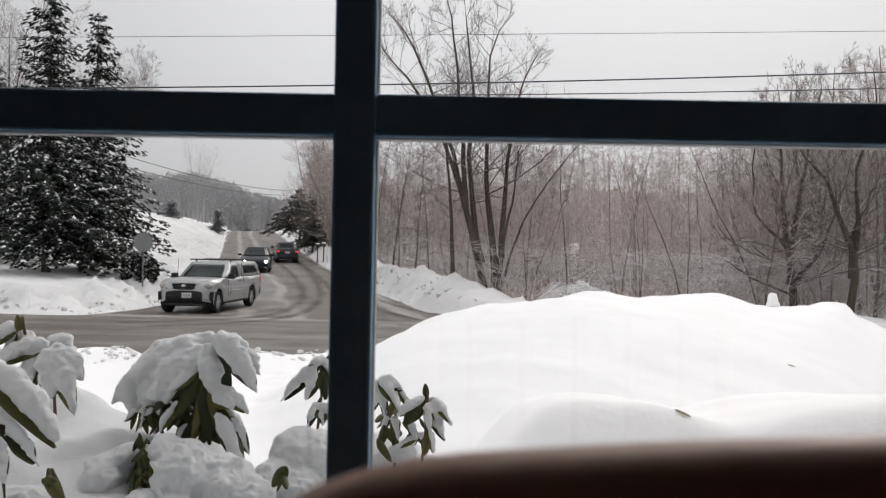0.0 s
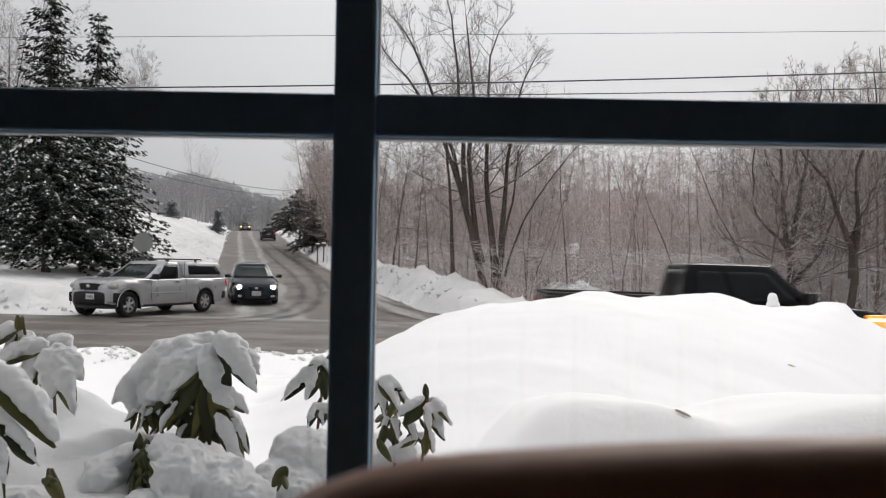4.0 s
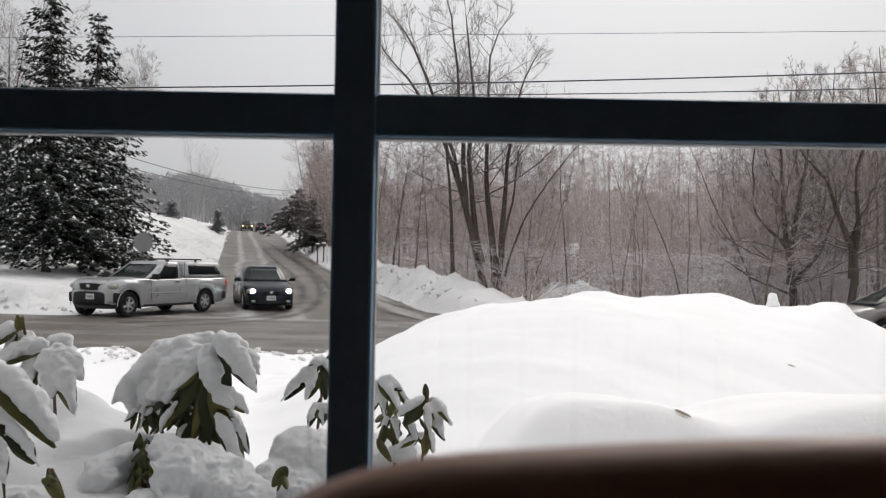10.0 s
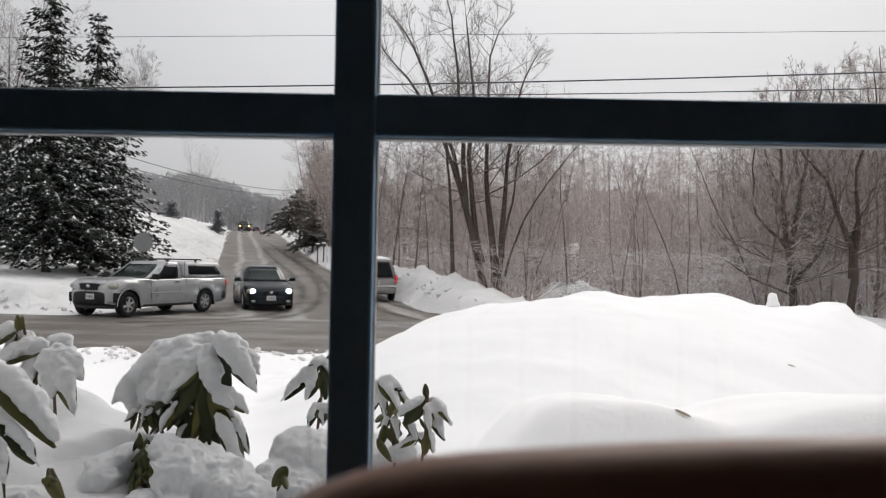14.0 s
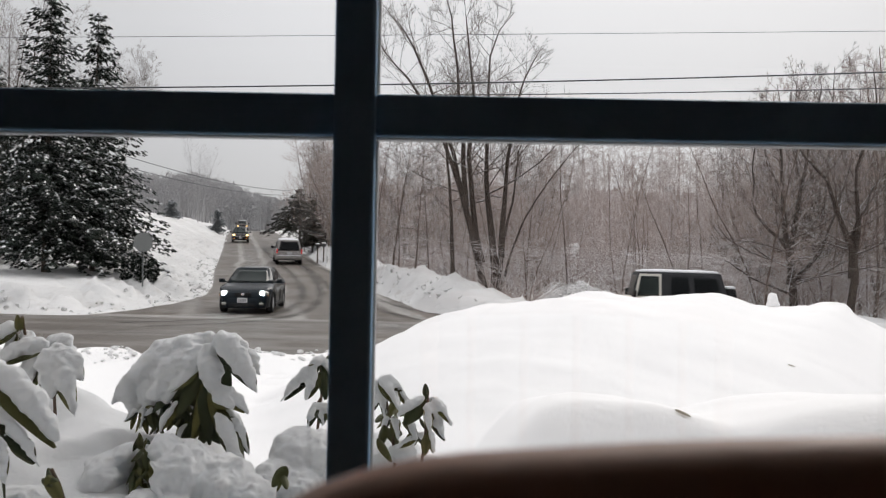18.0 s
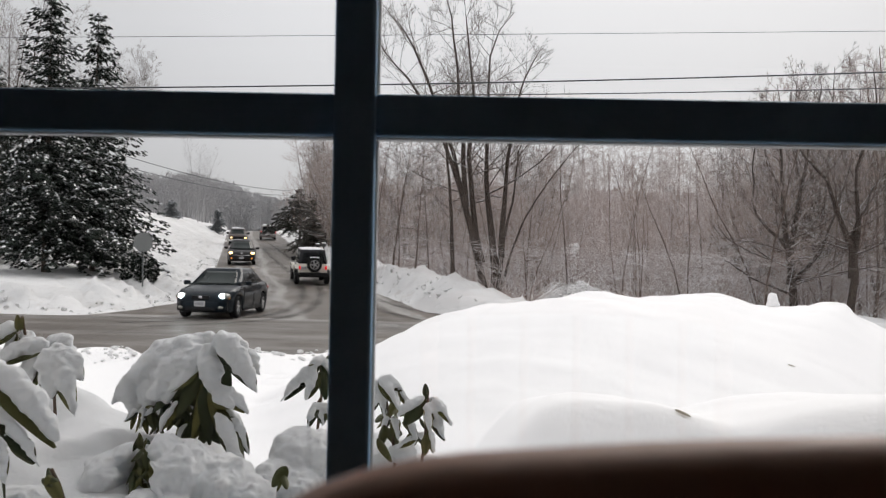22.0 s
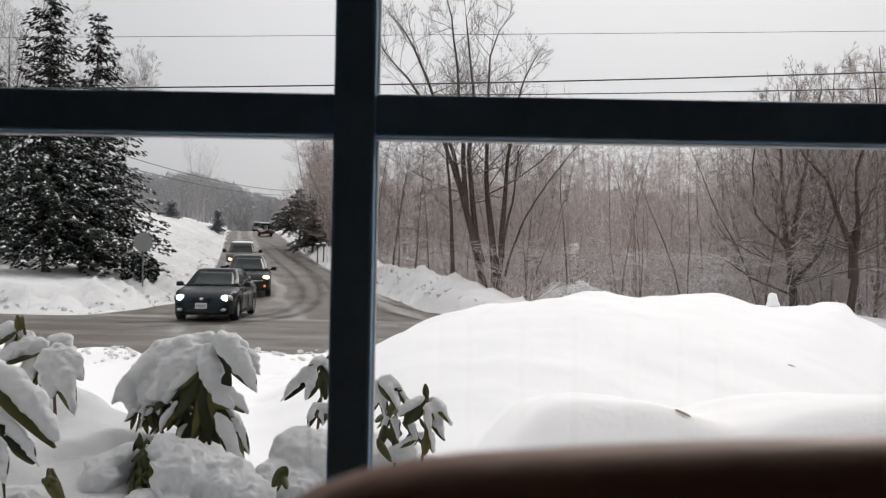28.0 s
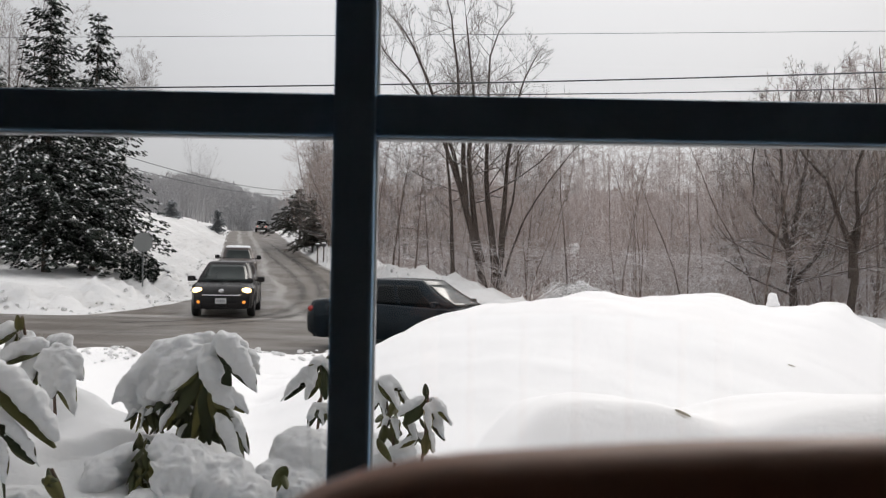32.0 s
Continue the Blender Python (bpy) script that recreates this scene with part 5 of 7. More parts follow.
def bare_tree(seed, height, stems, spread, radius, density=1.0, low=0.25, fine=1, aims=None, wander=0.045, paths=None, flat=0.0):
    """Trunk lists and branch lists of a leafless tree standing at the origin."""
    rng = random.Random(seed)
    TV, TF, BV, BF = [], [], [], []

    def branch(p, d, length, r, level):
        segs = (5, 4, 3, 2)[level]
        pts, radii, dd = limb(rng, p, d, length, r, r * 0.3, segs, (0.10, 0.12, 0.15, 0.18)[level], (0.08, 0.10, 0.08, 0.04)[level])
        tube(BV, BF, pts, radii, (5, 4, 3, 3)[level])
        if level >= 1 + fine:
            return
        count = int(((7, 6, 4)[level] if level < 3 else 0) * density * rng.uniform(0.8, 1.2))
        for k in range(count):
            t = rng.uniform(0.25, 1.0)
            i = min(int(t * segs), segs - 1)
            q = pts[i].lerp(pts[i + 1], t * segs - i)
            along = (pts[i + 1] - pts[i]).normalized()
            out = along.orthogonal().normalized()
            out.rotate(Matrix.Rotation(rng.uniform(0, 2 * math.pi), 3, along))
            nd = along * rng.uniform(0.5, 0.9) + out * rng.uniform(0.55, 0.9) + Vector((0, 0, 0.25))
            branch(q, nd, length * rng.uniform(0.38, 0.6) * (1.15 - 0.5 * t), max(0.006, r * (1 - 0.6 * t) * 0.55), level + 1)

    for s in range(len(paths) if paths else stems):
        az = 2 * math.pi * (s / max(stems, 1)) + rng.uniform(-0.5, 0.5)
        tilt = spread * rng.uniform(0.5, 1.2) if stems > 1 else spread * rng.uniform(0, 0.6)
        d = Vector((math.cos(az) * tilt, math.sin(az) * tilt, 1))
        h = height * rng.uniform(0.8, 1.0)
        r = radius * rng.uniform(0.7, 1.0)
        start = Vector((math.cos(az) * radius * 1.1, math.sin(az) * radius * 1.1, -0.15)) if stems > 1 else Vector((0, 0, -0.15))
        if aims:
            x0, y0, lx, ly, hk, rk = aims[s]
            start, d, h, r = Vector((x0, y0, -0.15)), Vector((lx, ly, 1)), height * hk, radius * rk
        if paths:
            # a stem that bends through a few points in the plane of the picture window
            rk, *way = paths[s]
            r = radius * rk
            ctrl = [Vector((x, rng.gauss(0, 0.25) * i, z)) for i, (x, z) in enumerate(way)]
            pts = []
            for k in range(11):
                f = k / 10 * (len(ctrl) - 1)
                i = min(int(f), len(ctrl) - 2)
                p0, p1, p2, p3 = ctrl[max(i - 1, 0)], ctrl[i], ctrl[i + 1], ctrl[min(i + 2, len(ctrl) - 1)]
                t = f - i
                pts.append(0.5 * ((2 * p1) + (p2 - p0) * t + (2 * p0 - 5 * p1 + 4 * p2 - p3) * t * t + (3 * p1 - p0 - 3 * p2 + p3) * t ** 3)
                           + Vector((rng.gauss(0, 0.03), 0, 0)))
            radii = [r * (1 - k / 10) ** 1.25 + 0.014 for k in range(11)]
            h = (ctrl[-1] - ctrl[0]).length
        else:
            pts, radii, dd = limb(rng, start, d, h, r, r * 0.12, 10, wander, 0.03)
        radii[0] *= 1.25
        tube(TV, TF, pts, radii, 8 if radius > 0.1 else 6)
        n = int(22 * density * rng.uniform(0.85, 1.15))
        for k in range(n):
            t = low + (1 - low) * (k + rng.random()) / n
            i = min(int(t * 10), 9)
            q = pts[i].lerp(pts[i + 1], t * 10 - i)
            a = rng.uniform(0, 2 * math.pi)
            up = (rng.uniform(0.35, 1.1) if t > 0.35 else rng.uniform(-0.05, 0.5)) * (1 - flat)
            branch(q, Vector((math.cos(a), math.sin(a), up)), h * (0.34 * (1.08 - t) + 0.06) * rng.uniform(0.7, 1.2), max(0.010, r * (1 - 0.85 * t) * 0.36), 1)
    return TV, TF, BV, BF


def mesh_of(name, V, F, material):
    me = bpy.data.meshes.new(name)
    me.from_pydata([tuple(v) for v in V], [], F)
    me.materials.append(material)
    me.polygons.foreach_set("use_smooth", [True] * len(me.polygons))
    return me


def tree_thing(name, label, data, trunk_mat, twig_mat, group=""):
    tree = empty(name, label, "tree", group)
    for nm, V, F, m in (("trunk", data[0], data[1], trunk_mat), ("branches", data[2], data[3], twig_mat)):
        o = new(nm, mesh_of(nm, V, F, m))
        o.parent = tree
    return tree


def ground_at(x, y):
    return float(land(np.array(x), np.array(y)))


def plant(tree, px, d, turn=0, sink=0.05):
    x = (px - 784.0) / 1400.0 * d
    tree.matrix_basis = pose(x, d, ground_at(x, d) - sink, 0, 0, turn)
    return tree


# the tall trees that stand clear of the woods
plant(tree_thing("maple_tree", "tall bare many-stemmed maple with snow on its branches", bare_tree(
    11, 14.0, 6, 0.16, 0.165, 1.15, 0.3, 2, paths=[
        (1.0, (-0.28, -0.3), (-0.76, 2.07), (-1.38, 4.55), (-1.79, 6.2), (-2.69, 8.55), (-3.59, 10.5), (-4.5, 12.2)),
        (0.8, (-0.55, 1.6), (-0.9, 4.0), (-1.1, 6.07), (-0.9, 8.4), (-1.31, 11.4), (-1.5, 12.8)),
        (0.7, (-1.2, 3.9), (-1.35, 6.2), (-1.52, 8.8), (-1.86, 11.4), (-2.2, 13.0)),
        (1.0, (0.07, -0.3), (0.0, 2.3), (-0.28, 4.55), (-0.34, 6.07), (-0.39, 8.4), (-0.28, 10.5), (0.76, 12.4)),
        (0.8, (0.2, -0.3), (0.41, 3.7), (0.55, 5.9), (0.83, 8.5), (1.65, 10.2)),
        (0.3, (0.3, 1.8), (0.75, 4.4), (0.98, 6.1), (1.3, 7.4)),
        (0.55, (-1.0, 3.3), (-2.1, 6.4), (-3.2, 8.4), (-4.5, 10.2), (-5.4, 11.6)),
        (0.28, (0.41, 0.6), (0.69, 2.07), (1.65, 4.2), (2.96, 6.0), (3.9, 7.0))]), BARK, TWIG), 874, 33, 0)
plant(tree_thing("bare_tree", "bare grey tree whose limbs rise from one short trunk", bare_tree(
    23, 9.5, 5, 0.17, 0.17, 1.15, 0.15, 2, paths=[
        (1.0, (0, -0.3), (-0.13, 1.55), (-0.45, 3.4), (-0.48, 5.7), (-0.5, 7.4), (-0.55, 8.8)),
        (0.75, (-0.1, 1.3), (0.06, 3.4), (0.26, 5.7), (0.6, 7.8), (0.7, 9.0)),
        (0.5, (-0.1, 1.5), (-0.3, 2.7), (-1.1, 4.0), (-1.5, 5.6), (-1.7, 7.0)),
        (0.5, (0.1, 1.5), (1.1, 2.7), (1.6, 4.4), (1.9, 6.2)),
        (0.28, (-0.1, 0.95), (-1.5, 1.42), (-3.0, 2.2))]), BARK, TWIG), 1405, 31, 0)
plant(tree_thing("bare_tree", "bare leaning tree with snow along its limbs", bare_tree(
    37, 9.0, 4, 0.22, 0.15, 1.1, 0.25, 2, paths=[
        (1.0, (0, -0.3), (0.17, 1.8), (-0.34, 3.5), (-1.07, 5.1), (-1.73, 5.9), (-2.4, 7.0)),
        (0.7, (0.17, 1.6), (0.27, 3.4), (0.75, 4.2), (1.36, 5.2), (1.9, 6.6)),
        (0.65, (0.2, 1.7), (0.33, 4.0), (0.2, 5.6), (0.5, 7.6), (0.6, 9.2))]), BARK, TWIG), 1500, 29, 0)
plant(tree_thing("bare_tree", "slender bare tree at the road's edge", bare_tree(41, 10.0, 1, 0.1, 0.10, 0.9, 0.3), BARK, TWIG), 803, 32, 10)
plant(tree_thing("bare_tree", "tall bare tree behind the spruces", bare_tree(53, 15.0, 3, 0.2, 0.13, 1.0, 0.2, 2), BARK, TWIG), -10, 40, 0)
plant(tree_thing("bare_tree", "round-crowned bare tree behind the spruces", bare_tree(59, 12.8, 4, 0.22, 0.055, 1.4, 0.5, 2, [(0, 0, -0.12, 0, 1, 1), (0.3, 0, 0.02, 0.1, 1, 1), (-0.3, 0, 0.1, 0, 0.95, 0.8), (0.1, 0.3, -0.03, 0.1, 0.9, 0.8)]), BARK, TWIG), 203, 58, 0)
plant(tree_thing("bare_tree", "bare tree at the edge of the woods", bare_tree(61, 11.0, 3, 0.18, 0.09, 1.1, 0.25, 2), BARK, TWIG), 1560, 36, 30)

plant(tree_thing("bare_tree", "tall bare tree with many fine twigs behind the spruces", bare_tree(67, 16.0, 3, 0.16, 0.11, 1.4, 0.3, 2), BARK, TWIG), 12, 44, 0)
plant(tree_thing("bare_tree", "bare roadside tree with fine upright twigs", bare_tree(71, 11.5, 4, 0.2, 0.09, 1.3, 0.3, 2), BARK, TWIG), 1450, 37, 0)

plant(tree_thing("bare_tree", "tall bare tree on the far hillside, paled for haze", bare_tree(83, 17.0, 3, 0.12, 0.12, 1.0, 0.35, 2), HILL_FAR, HILL_FAR), 348, 150, 0)

# slim dark trees with level, snow-lined branches along the edge of the woods
EDGE = [tree_thing("edge_tree", "slim dark bare tree with level snow-lined branches", bare_tree(200 + k, h, 1, 0.08, r, 1.25, 0.1, 2, wander=0.05, flat=0.7), TRUNK_MID, TWIG, "trees at the edge of the woods")
        for k, (h, r) in enumerate(((8.5, 0.062), (9.5, 0.072), (7.5, 0.052)))]
for k, (px, d, turn) in enumerate(((662, 38, 0), (696, 40, 40), (735, 35.5, 80), (706, 41, 120), (762, 39, 200), (826, 37, 150), (931, 38, 20), (965, 43, 70), (1180, 45, 110), (1330, 40, 160), (1448, 35, 220), (1538, 33, 300))):
    x = (px - 784.0) / 1400.0 * d
    m = pose(x, d, ground_at(x, d) - 0.1, 0, 0, turn)
    t = EDGE[k] if k < 3 else copy_thing(EDGE[k % 3], m)
    t.matrix_basis = m

# the woods beyond the main road
KIT = []
for k, (h, st, sp, r, dn) in enumerate(((9.5, 1, 0.22, 0.075, 1.5), (8.6, 2, 0.16, 0.055, 1.1), (10.5, 1, 0.2, 0.085, 1.6), (7.8, 3, 0.2, 0.045, 0.8), (9.0, 2, 0.18, 0.06, 1.1), (6.5, 3, 0.3, 0.035, 0.9))):
    t = tree_thing("woodland_tree", "slim bare woodland tree dusted with snow, its branches paled for haze", bare_tree(100 + k, h, st, sp, r, dn, 0.14, 2, wander=0.075, flat=0.45), TRUNK_MID, WOOD_FAR, "trees of the roadside woods")
    KIT.append(t)
rng = random.Random(5)
spots = []
for k in range(72):
    for _ in range(30):
        d = 31 + 45 * rng.random() ** 1.25
        px = rng.uniform(655, 1680)
        x = (px - 784) / 1400 * d
        out = float(off_road(np.array(x), np.array(d))[0])
        if out > 4.2 and all((x - a) ** 2 + (d - b) ** 2 > 1.6 for a, b in spots):
            spots.append((x, d))
            break
for k in range(60):
    for _ in range(30):
        d = rng.uniform(42, 120)
        x = float(side_mid(d)) + 1.033 * (3.7 + rng.uniform(5.0, 12.5))
        if all((x - a) ** 2 + (d - b) ** 2 > 2.0 for a, b in spots):
            spots.append((x, d))
            break
for px, d in ((548, 84), (560, 78), (571, 70), (585, 66), (596, 60), (606, 63), (558, 92), (601, 72), (622, 70), (645, 60)):
    spots.append(((px - 784) / 1400 * d, d))
for k, (x, d) in enumerate(spots):
    src = KIT[k % 6]
    px = 784 + 1400 * x / d
    tall = 0.80 + 0.45 * float(ramp(px, 1260, 1420)) + 0.006 * (d - 30) + 0.25 * float(ramp(-px, -640, -600))
    z = ground_at(x, d) - 0.1
    m = pose(x, d, z, rng.uniform(-3, 3), rng.uniform(-3, 3), rng.uniform(0, 360))
    t = src if k < 6 else copy_thing(src, m)
    t.matrix_basis = m
    t.scale = [tall * rng.uniform(0.85, 1.15)] * 3


# far woods and brush: nobody could count them
def sketch_tree(rng, V, F, x, y, z, h, thick):
    top = Vector((x + rng.gauss(0, h * 0.04), y, z + h))
    pts = [Vector((x, y, z - 0.3)), Vector((x, y, z)).lerp(top, 0.5) + Vector((rng.gauss(0, 0.12), 0, 0)), top]
    tube(V, F, pts, [thick, thick * 0.6, thick * 0.1], 4)
    for k in range(44):
        t = rng.uniform(0.18, 0.97)
        q = pts[0].lerp(pts[1], t * 2) if t < 0.5 else pts[1].lerp(pts[2], t * 2 - 1)
        a = rng.uniform(0, 2 * math.pi)
        ln = h * rng.uniform(0.12, 0.26) * (1.15 - t * 0.75)
        e = q + Vector((math.cos(a), math.sin(a), rng.uniform(-0.1, 0.9))) * ln
        tube(V, F, [q, q.lerp(e, 0.5) + Vector((0, 0, ln * 0.05)), e], [thick * 0.32, thick * 0.22, thick * 0.06], 3)
        for j in range(3):
            b = q.lerp(e, rng.uniform(0.3, 0.95))
            c = b + Vector((rng.gauss(0, 0.5), rng.gauss(0, 0.6), rng.uniform(-0.2, 0.6))) * ln * 0.55
            tube(V, F, [b, c], [thick * 0.18, thick * 0.05], 3)


def woods(name, label, places, material, seed):
    rng = random.Random(seed)
    V, F = [], []
    for x, y, h, th in places:
        sketch_tree(rng, V, F, x, y, ground_at(x, y), h, th)
    return tagged(new(name, mesh_of(name, V, F, material)), label, "woods", kind="stuff")


rng = random.Random(8)
places = []
for k in range(420):
    d = rng.uniform(62, 150)
    px = rng.uniform(640, 1700)
    x = (px - 784) / 1400 * d
    if float(off_road(np.array(x), np.array(d))[0]) > 6:
        places.append((x, d, rng.uniform(0.13, 0.185) * d * (1 + 0.22 * float(ramp(px, 1260, 1450))) * 1.04, 0.0007 * d * rng.uniform(0.6, 1.3)))
woods("far_woods", "dense bare woods, paled by haze put into their colour", places, WOOD_FAR, 9)
places = []
for k in range(120):
    px, d = rng.uniform(508, 640), rng.uniform(58, 95)
    x = (px - 784) / 1400 * d
    if float(off_road(np.array(x), np.array(d))[0]) > 1.5:
        places.append((x, d, rng.uniform(0.10, 0.15) * d, 0.0012 * d * rng.uniform(0.6, 1.2)))
woods("roadside_woods", "dense brown bare woods beside the climbing road", places, TRUNK_MID, 19)
places = []
for k in range(125):
    px, d = 1285 + 330 * rng.random() ** 0.8, rng.uniform(38, 62)
    places.append(((px - 784) / 1400 * d, d, rng.uniform(0.15, 0.225) * d, 0.0011 * d * rng.uniform(0.6, 1.2)))
woods("thicket", "darker thicket of bare trees at the edge of the woods", places, TRUNK_MID, 29)
places = []
for k in range(760):
    px = rng.uniform(120, 700)
    d = rng.uniform(110, 210) if px < 440 else rng.uniform(150, 320)
    x = (px - 784) / 1400 * d
    u = (x - float(side_mid(d))) / 1.033
    if abs(u) > 7 or d > 215:
        cap = np.interp(px, [120, 245, 350, 400, 425, 490, 560, 700], [150, 158, 160, 150, 128, 118, 120, 150])
        top = EYE_Z + cap / 1400 * d * rng.uniform(0.86, 1.0)
        places.append((x, d, max(4.0, min(top - ground_at(x, d), 26)), 0.0013 * d * rng.uniform(0.7, 1.3)))
for k in range(170):
    px, d = rng.uniform(385, 480), rng.uniform(225, 330)
    top = EYE_Z + float(np.interp(px, [385, 425, 480], [150, 130, 118])) / 1400 * d * rng.uniform(0.75, 1.02)
    x = (px - 784) / 1400 * d
    places.append((x, d, max(4.0, min(top - ground_at(x, d), 30)), 0.0013 * d * rng.uniform(0.7, 1.3)))
woods("hill_woods", "bare woods on the hills beyond the crest, paled for haze", places, HILL_FAR, 10)

V, F = [], []
rng = random.Random(12)
for k in range(6000):
    d = 30.5 + 60 * rng.random() ** 1.6
    px = rng.uniform(650, 1700)
    x = (px - 784) / 1400 * d
    out = float(off_road(np.array(x), np.array(d))[0])
    if out < 3.0 or (d < 36 and abs(px - 1020) < 70):
        continue
    z = ground_at(x, d)
    h = rng.uniform(0.7, 4.2)
    lean = Vector((rng.gauss(0, 0.75), rng.gauss(0, 0.75), 1))
    a = Vector((x, d, z - 0.1))
    b = a + lean * h * 0.55
    c = b + Vector((rng.gauss(0, 0.8), rng.gauss(0, 0.8), 0.15)) * h * 0.5
    tube(V, F, [a, b, c], [0.011 + 0.0002 * d, 0.009, 0.003], 3)
    for j in range(4):
        q = b.lerp(c, rng.random()) if j else b
        tube(V, F, [q, q + Vector((rng.gauss(0, 0.5), rng.gauss(0, 0.6), rng.uniform(-0.2, 0.4))) * h * 0.35], [0.007, 0.003], 3)
tagged(new("undergrowth", mesh_of("undergrowth", V, F, BRUSH)), "tangled leafless undergrowth dusted with snow, its twigs paled for mist", "undergrowth", kind="stuff")


def spruce(seed, height, radius, low, needle, label, snow=0.5, dense=1.0, name="spruce_tree"):
    """Trunk, tiers of drooping sprays, and the snow lying on them."""
    rng = random.Random(seed)
    tree = empty(name, label, "tree")
    V, F = [], []
    tube(V, F, [Vector((0, 0, -0.2)), Vector((0, 0, height * 0.5)), Vector((0, 0, height))], [radius * 0.034 + 0.025, radius * 0.025 + 0.015, 0.01], 8)
    o = new("trunk", mesh_of("trunk", V, F, BARK))
    o.parent = tree
    CV, CF, SV, SF = [], [], [], []

    def clump(Vx, Fx, c, d, ln, wd, thick):
        """A ragged flat spray: a fan of needles with a lifted ridge."""
        side = Vector((-d.y, d.x, 0)).normalized()
        up = Vector((0, 0, 1))
        b = len(Vx)
        Vx.append(c - d * ln * 0.4)
        n = 7
        for k in range(n):
            a = -1 + 2 * k / (n - 1)
            rr = rng.uniform(0.75, 1.2) * (1.0 if k % 2 == 0 else 0.62)
            Vx.append(c + d * ln * 0.75 * rr * (1 - 0.55 * abs(a)) + side * wd * a * rr - up * (0.25 * ln * rr * rng.uniform(0.3, 1.0) + thick * abs(a)))
        Vx.append(c + up * thick)
        for k in range(n - 1):
            Fx.append((b + n + 1, b + 1 + k, b + 2 + k))
        Fx.append((b, b + 1, b + n + 1)), Fx.append((b, b + n + 1, b + n))

    tiers = int(36 * dense * math.sqrt(height / 11))
    for k in range(tiers):
        t = (k + rng.uniform(-0.3, 0.3)) / tiers
        z = low + (height - low) * t
        reach = radius * (1 - t) ** 0.86 + 0.14
        for j in range(max(5, int((9 + 3 * dense) * (1.3 - 0.75 * t)))):
            a = rng.uniform(0, 2 * math.pi)
            rl = reach * rng.uniform(0.42, 1.28)
            d = Vector((math.cos(a), math.sin(a), 0))
            n = max(3, int(rl / 0.17))
            for i in range(n):
                f = (i + 0.6) / n
                c = d * rl * f + Vector((0, 0, z + 0.12 * rl * (1 - t) - (0.34 - 0.5 * t) * rl * f * f + rng.gauss(0, 0.05)))
                w = 0.13 + 0.20 * rl * (0.35 + 0.65 * f) * 0.5
                dd = (d + Vector((rng.gauss(0, 0.35), rng.gauss(0, 0.35), -0.25))).normalized()
                for q in range(3):
                    o_ = Vector((rng.gauss(0, 0.10), rng.gauss(0, 0.10), rng.gauss(-0.03, 0.05)))
                    clump(CV, CF, c + o_, dd, 0.20 * rng.uniform(0.7, 1.4), w * rng.uniform(0.18, 0.42), 0.03)
                if rng.random() < snow * (0.45 + 0.55 * f):
                    clump(SV, SF, c + Vector((0, 0, 0.055)), dd, 0.13 * rng.uniform(0.4, 1.5), w * rng.uniform(0.08, 0.34), 0.03)
    o = new("crown", mesh_of("crown", CV, CF, needle))
    o.parent = tree
    o = new("crown_snow", mesh_of("crown_snow", SV, SF, SNOW))
    o.parent = tree
    o["label"] = "clumps of white snow"
    return tree


def round_bush():
    """A clipped evergreen: many small needle tufts in a rounded mass, snow on the tufts."""
    rng = random.Random(15)
    bush = empty("evergreen_shrub", "rounded evergreen shrub speckled with snow beside the sign post", "shrub")
    for nm, count, material, size, lift in (("crown", 1500, NEEDLE, 0.085, 0.0), ("crown_snow", 1000, SNOW, 0.05, 0.03)):
        V, F = [], []
        for k in range(count):
            a, s = rng.uniform(0, 6.283), rng.uniform(-0.35, 1.0)
            q = math.sqrt(max(0.0, 1 - s * s)) if s > 0 else 1.0 - 0.15 * abs(s)
            k_ = rng.uniform(0.8, 1.04) * (1 + 0.12 * math.sin(3 * a + 4 * s))
            c = Vector((math.cos(a) * q * 0.70 * k_, math.sin(a) * q * 0.62 * k_, 0.38 + s * 0.86 * k_ + lift))
            b = len(V)
            for j in range(6):
                d = Vector((rng.gauss(0, 1), rng.gauss(0, 1), rng.gauss(0.3, 0.7))).normalized()
                V.append(c + d * size * rng.uniform(0.7, 1.3))
            F += [(b, b + 1, b + 2), (b, b + 2, b + 3), (b, b + 3, b + 4), (b, b + 4, b + 5), (b, b + 5, b + 1)]
        o = new(nm, mesh_of(nm, V, F, material))
        o.parent = bush
    V, F = [], []
    tube(V, F, [Vector((0, 0, -0.1)), Vector((0, 0, 0.8))], [0.04, 0.02], 6)
    o = new("trunk", mesh_of("trunk", V, F, BARK))
    o.parent = bush
    return bush


plant(spruce(3, 11.6, 3.3, 0.95, NEEDLE, "tall dark green spruce carrying clumps of snow", 0.5, 1.0), 80, 32, 0)
plant(spruce(4, 11.6, 2.9, 0.42, NEEDLE, "dark green spruce carrying clumps of snow", 0.5, 0.95), 164, 35, 40)
plant(spruce(6, 10.0, 3.2, 0.6, NEEDLE, "dark spruce behind its neighbours, dusted with snow", 0.35, 0.85), -20, 38, 40)
plant(round_bush(), 247, 32.2, 0)
plant(spruce(7, 2.0, 0.9, 0.2, NEEDLE_FAR, "small grey spruce beyond the snowy slope", 0.04, 0.8), 302, 88, 0)
plant(spruce(8, 3.1, 1.2, 0.2, NEEDLE_FAR, "small grey spruce beyond the snowy slope", 0.04, 0.8), 383, 100, 0)
plant(spruce(9, 6.0, 3.0, 1.8, NEEDLE_DARK, "dark hemlock overhanging the side road", 0.07, 0.75, "hemlock_tree"), 530, 78, 0)
plant(spruce(10, 5.4, 1.9, 0.7, NEEDLE_DARK, "dark hemlock at the side road's edge", 0.08, 0.75, "hemlock_tree"), 553, 68, 0)

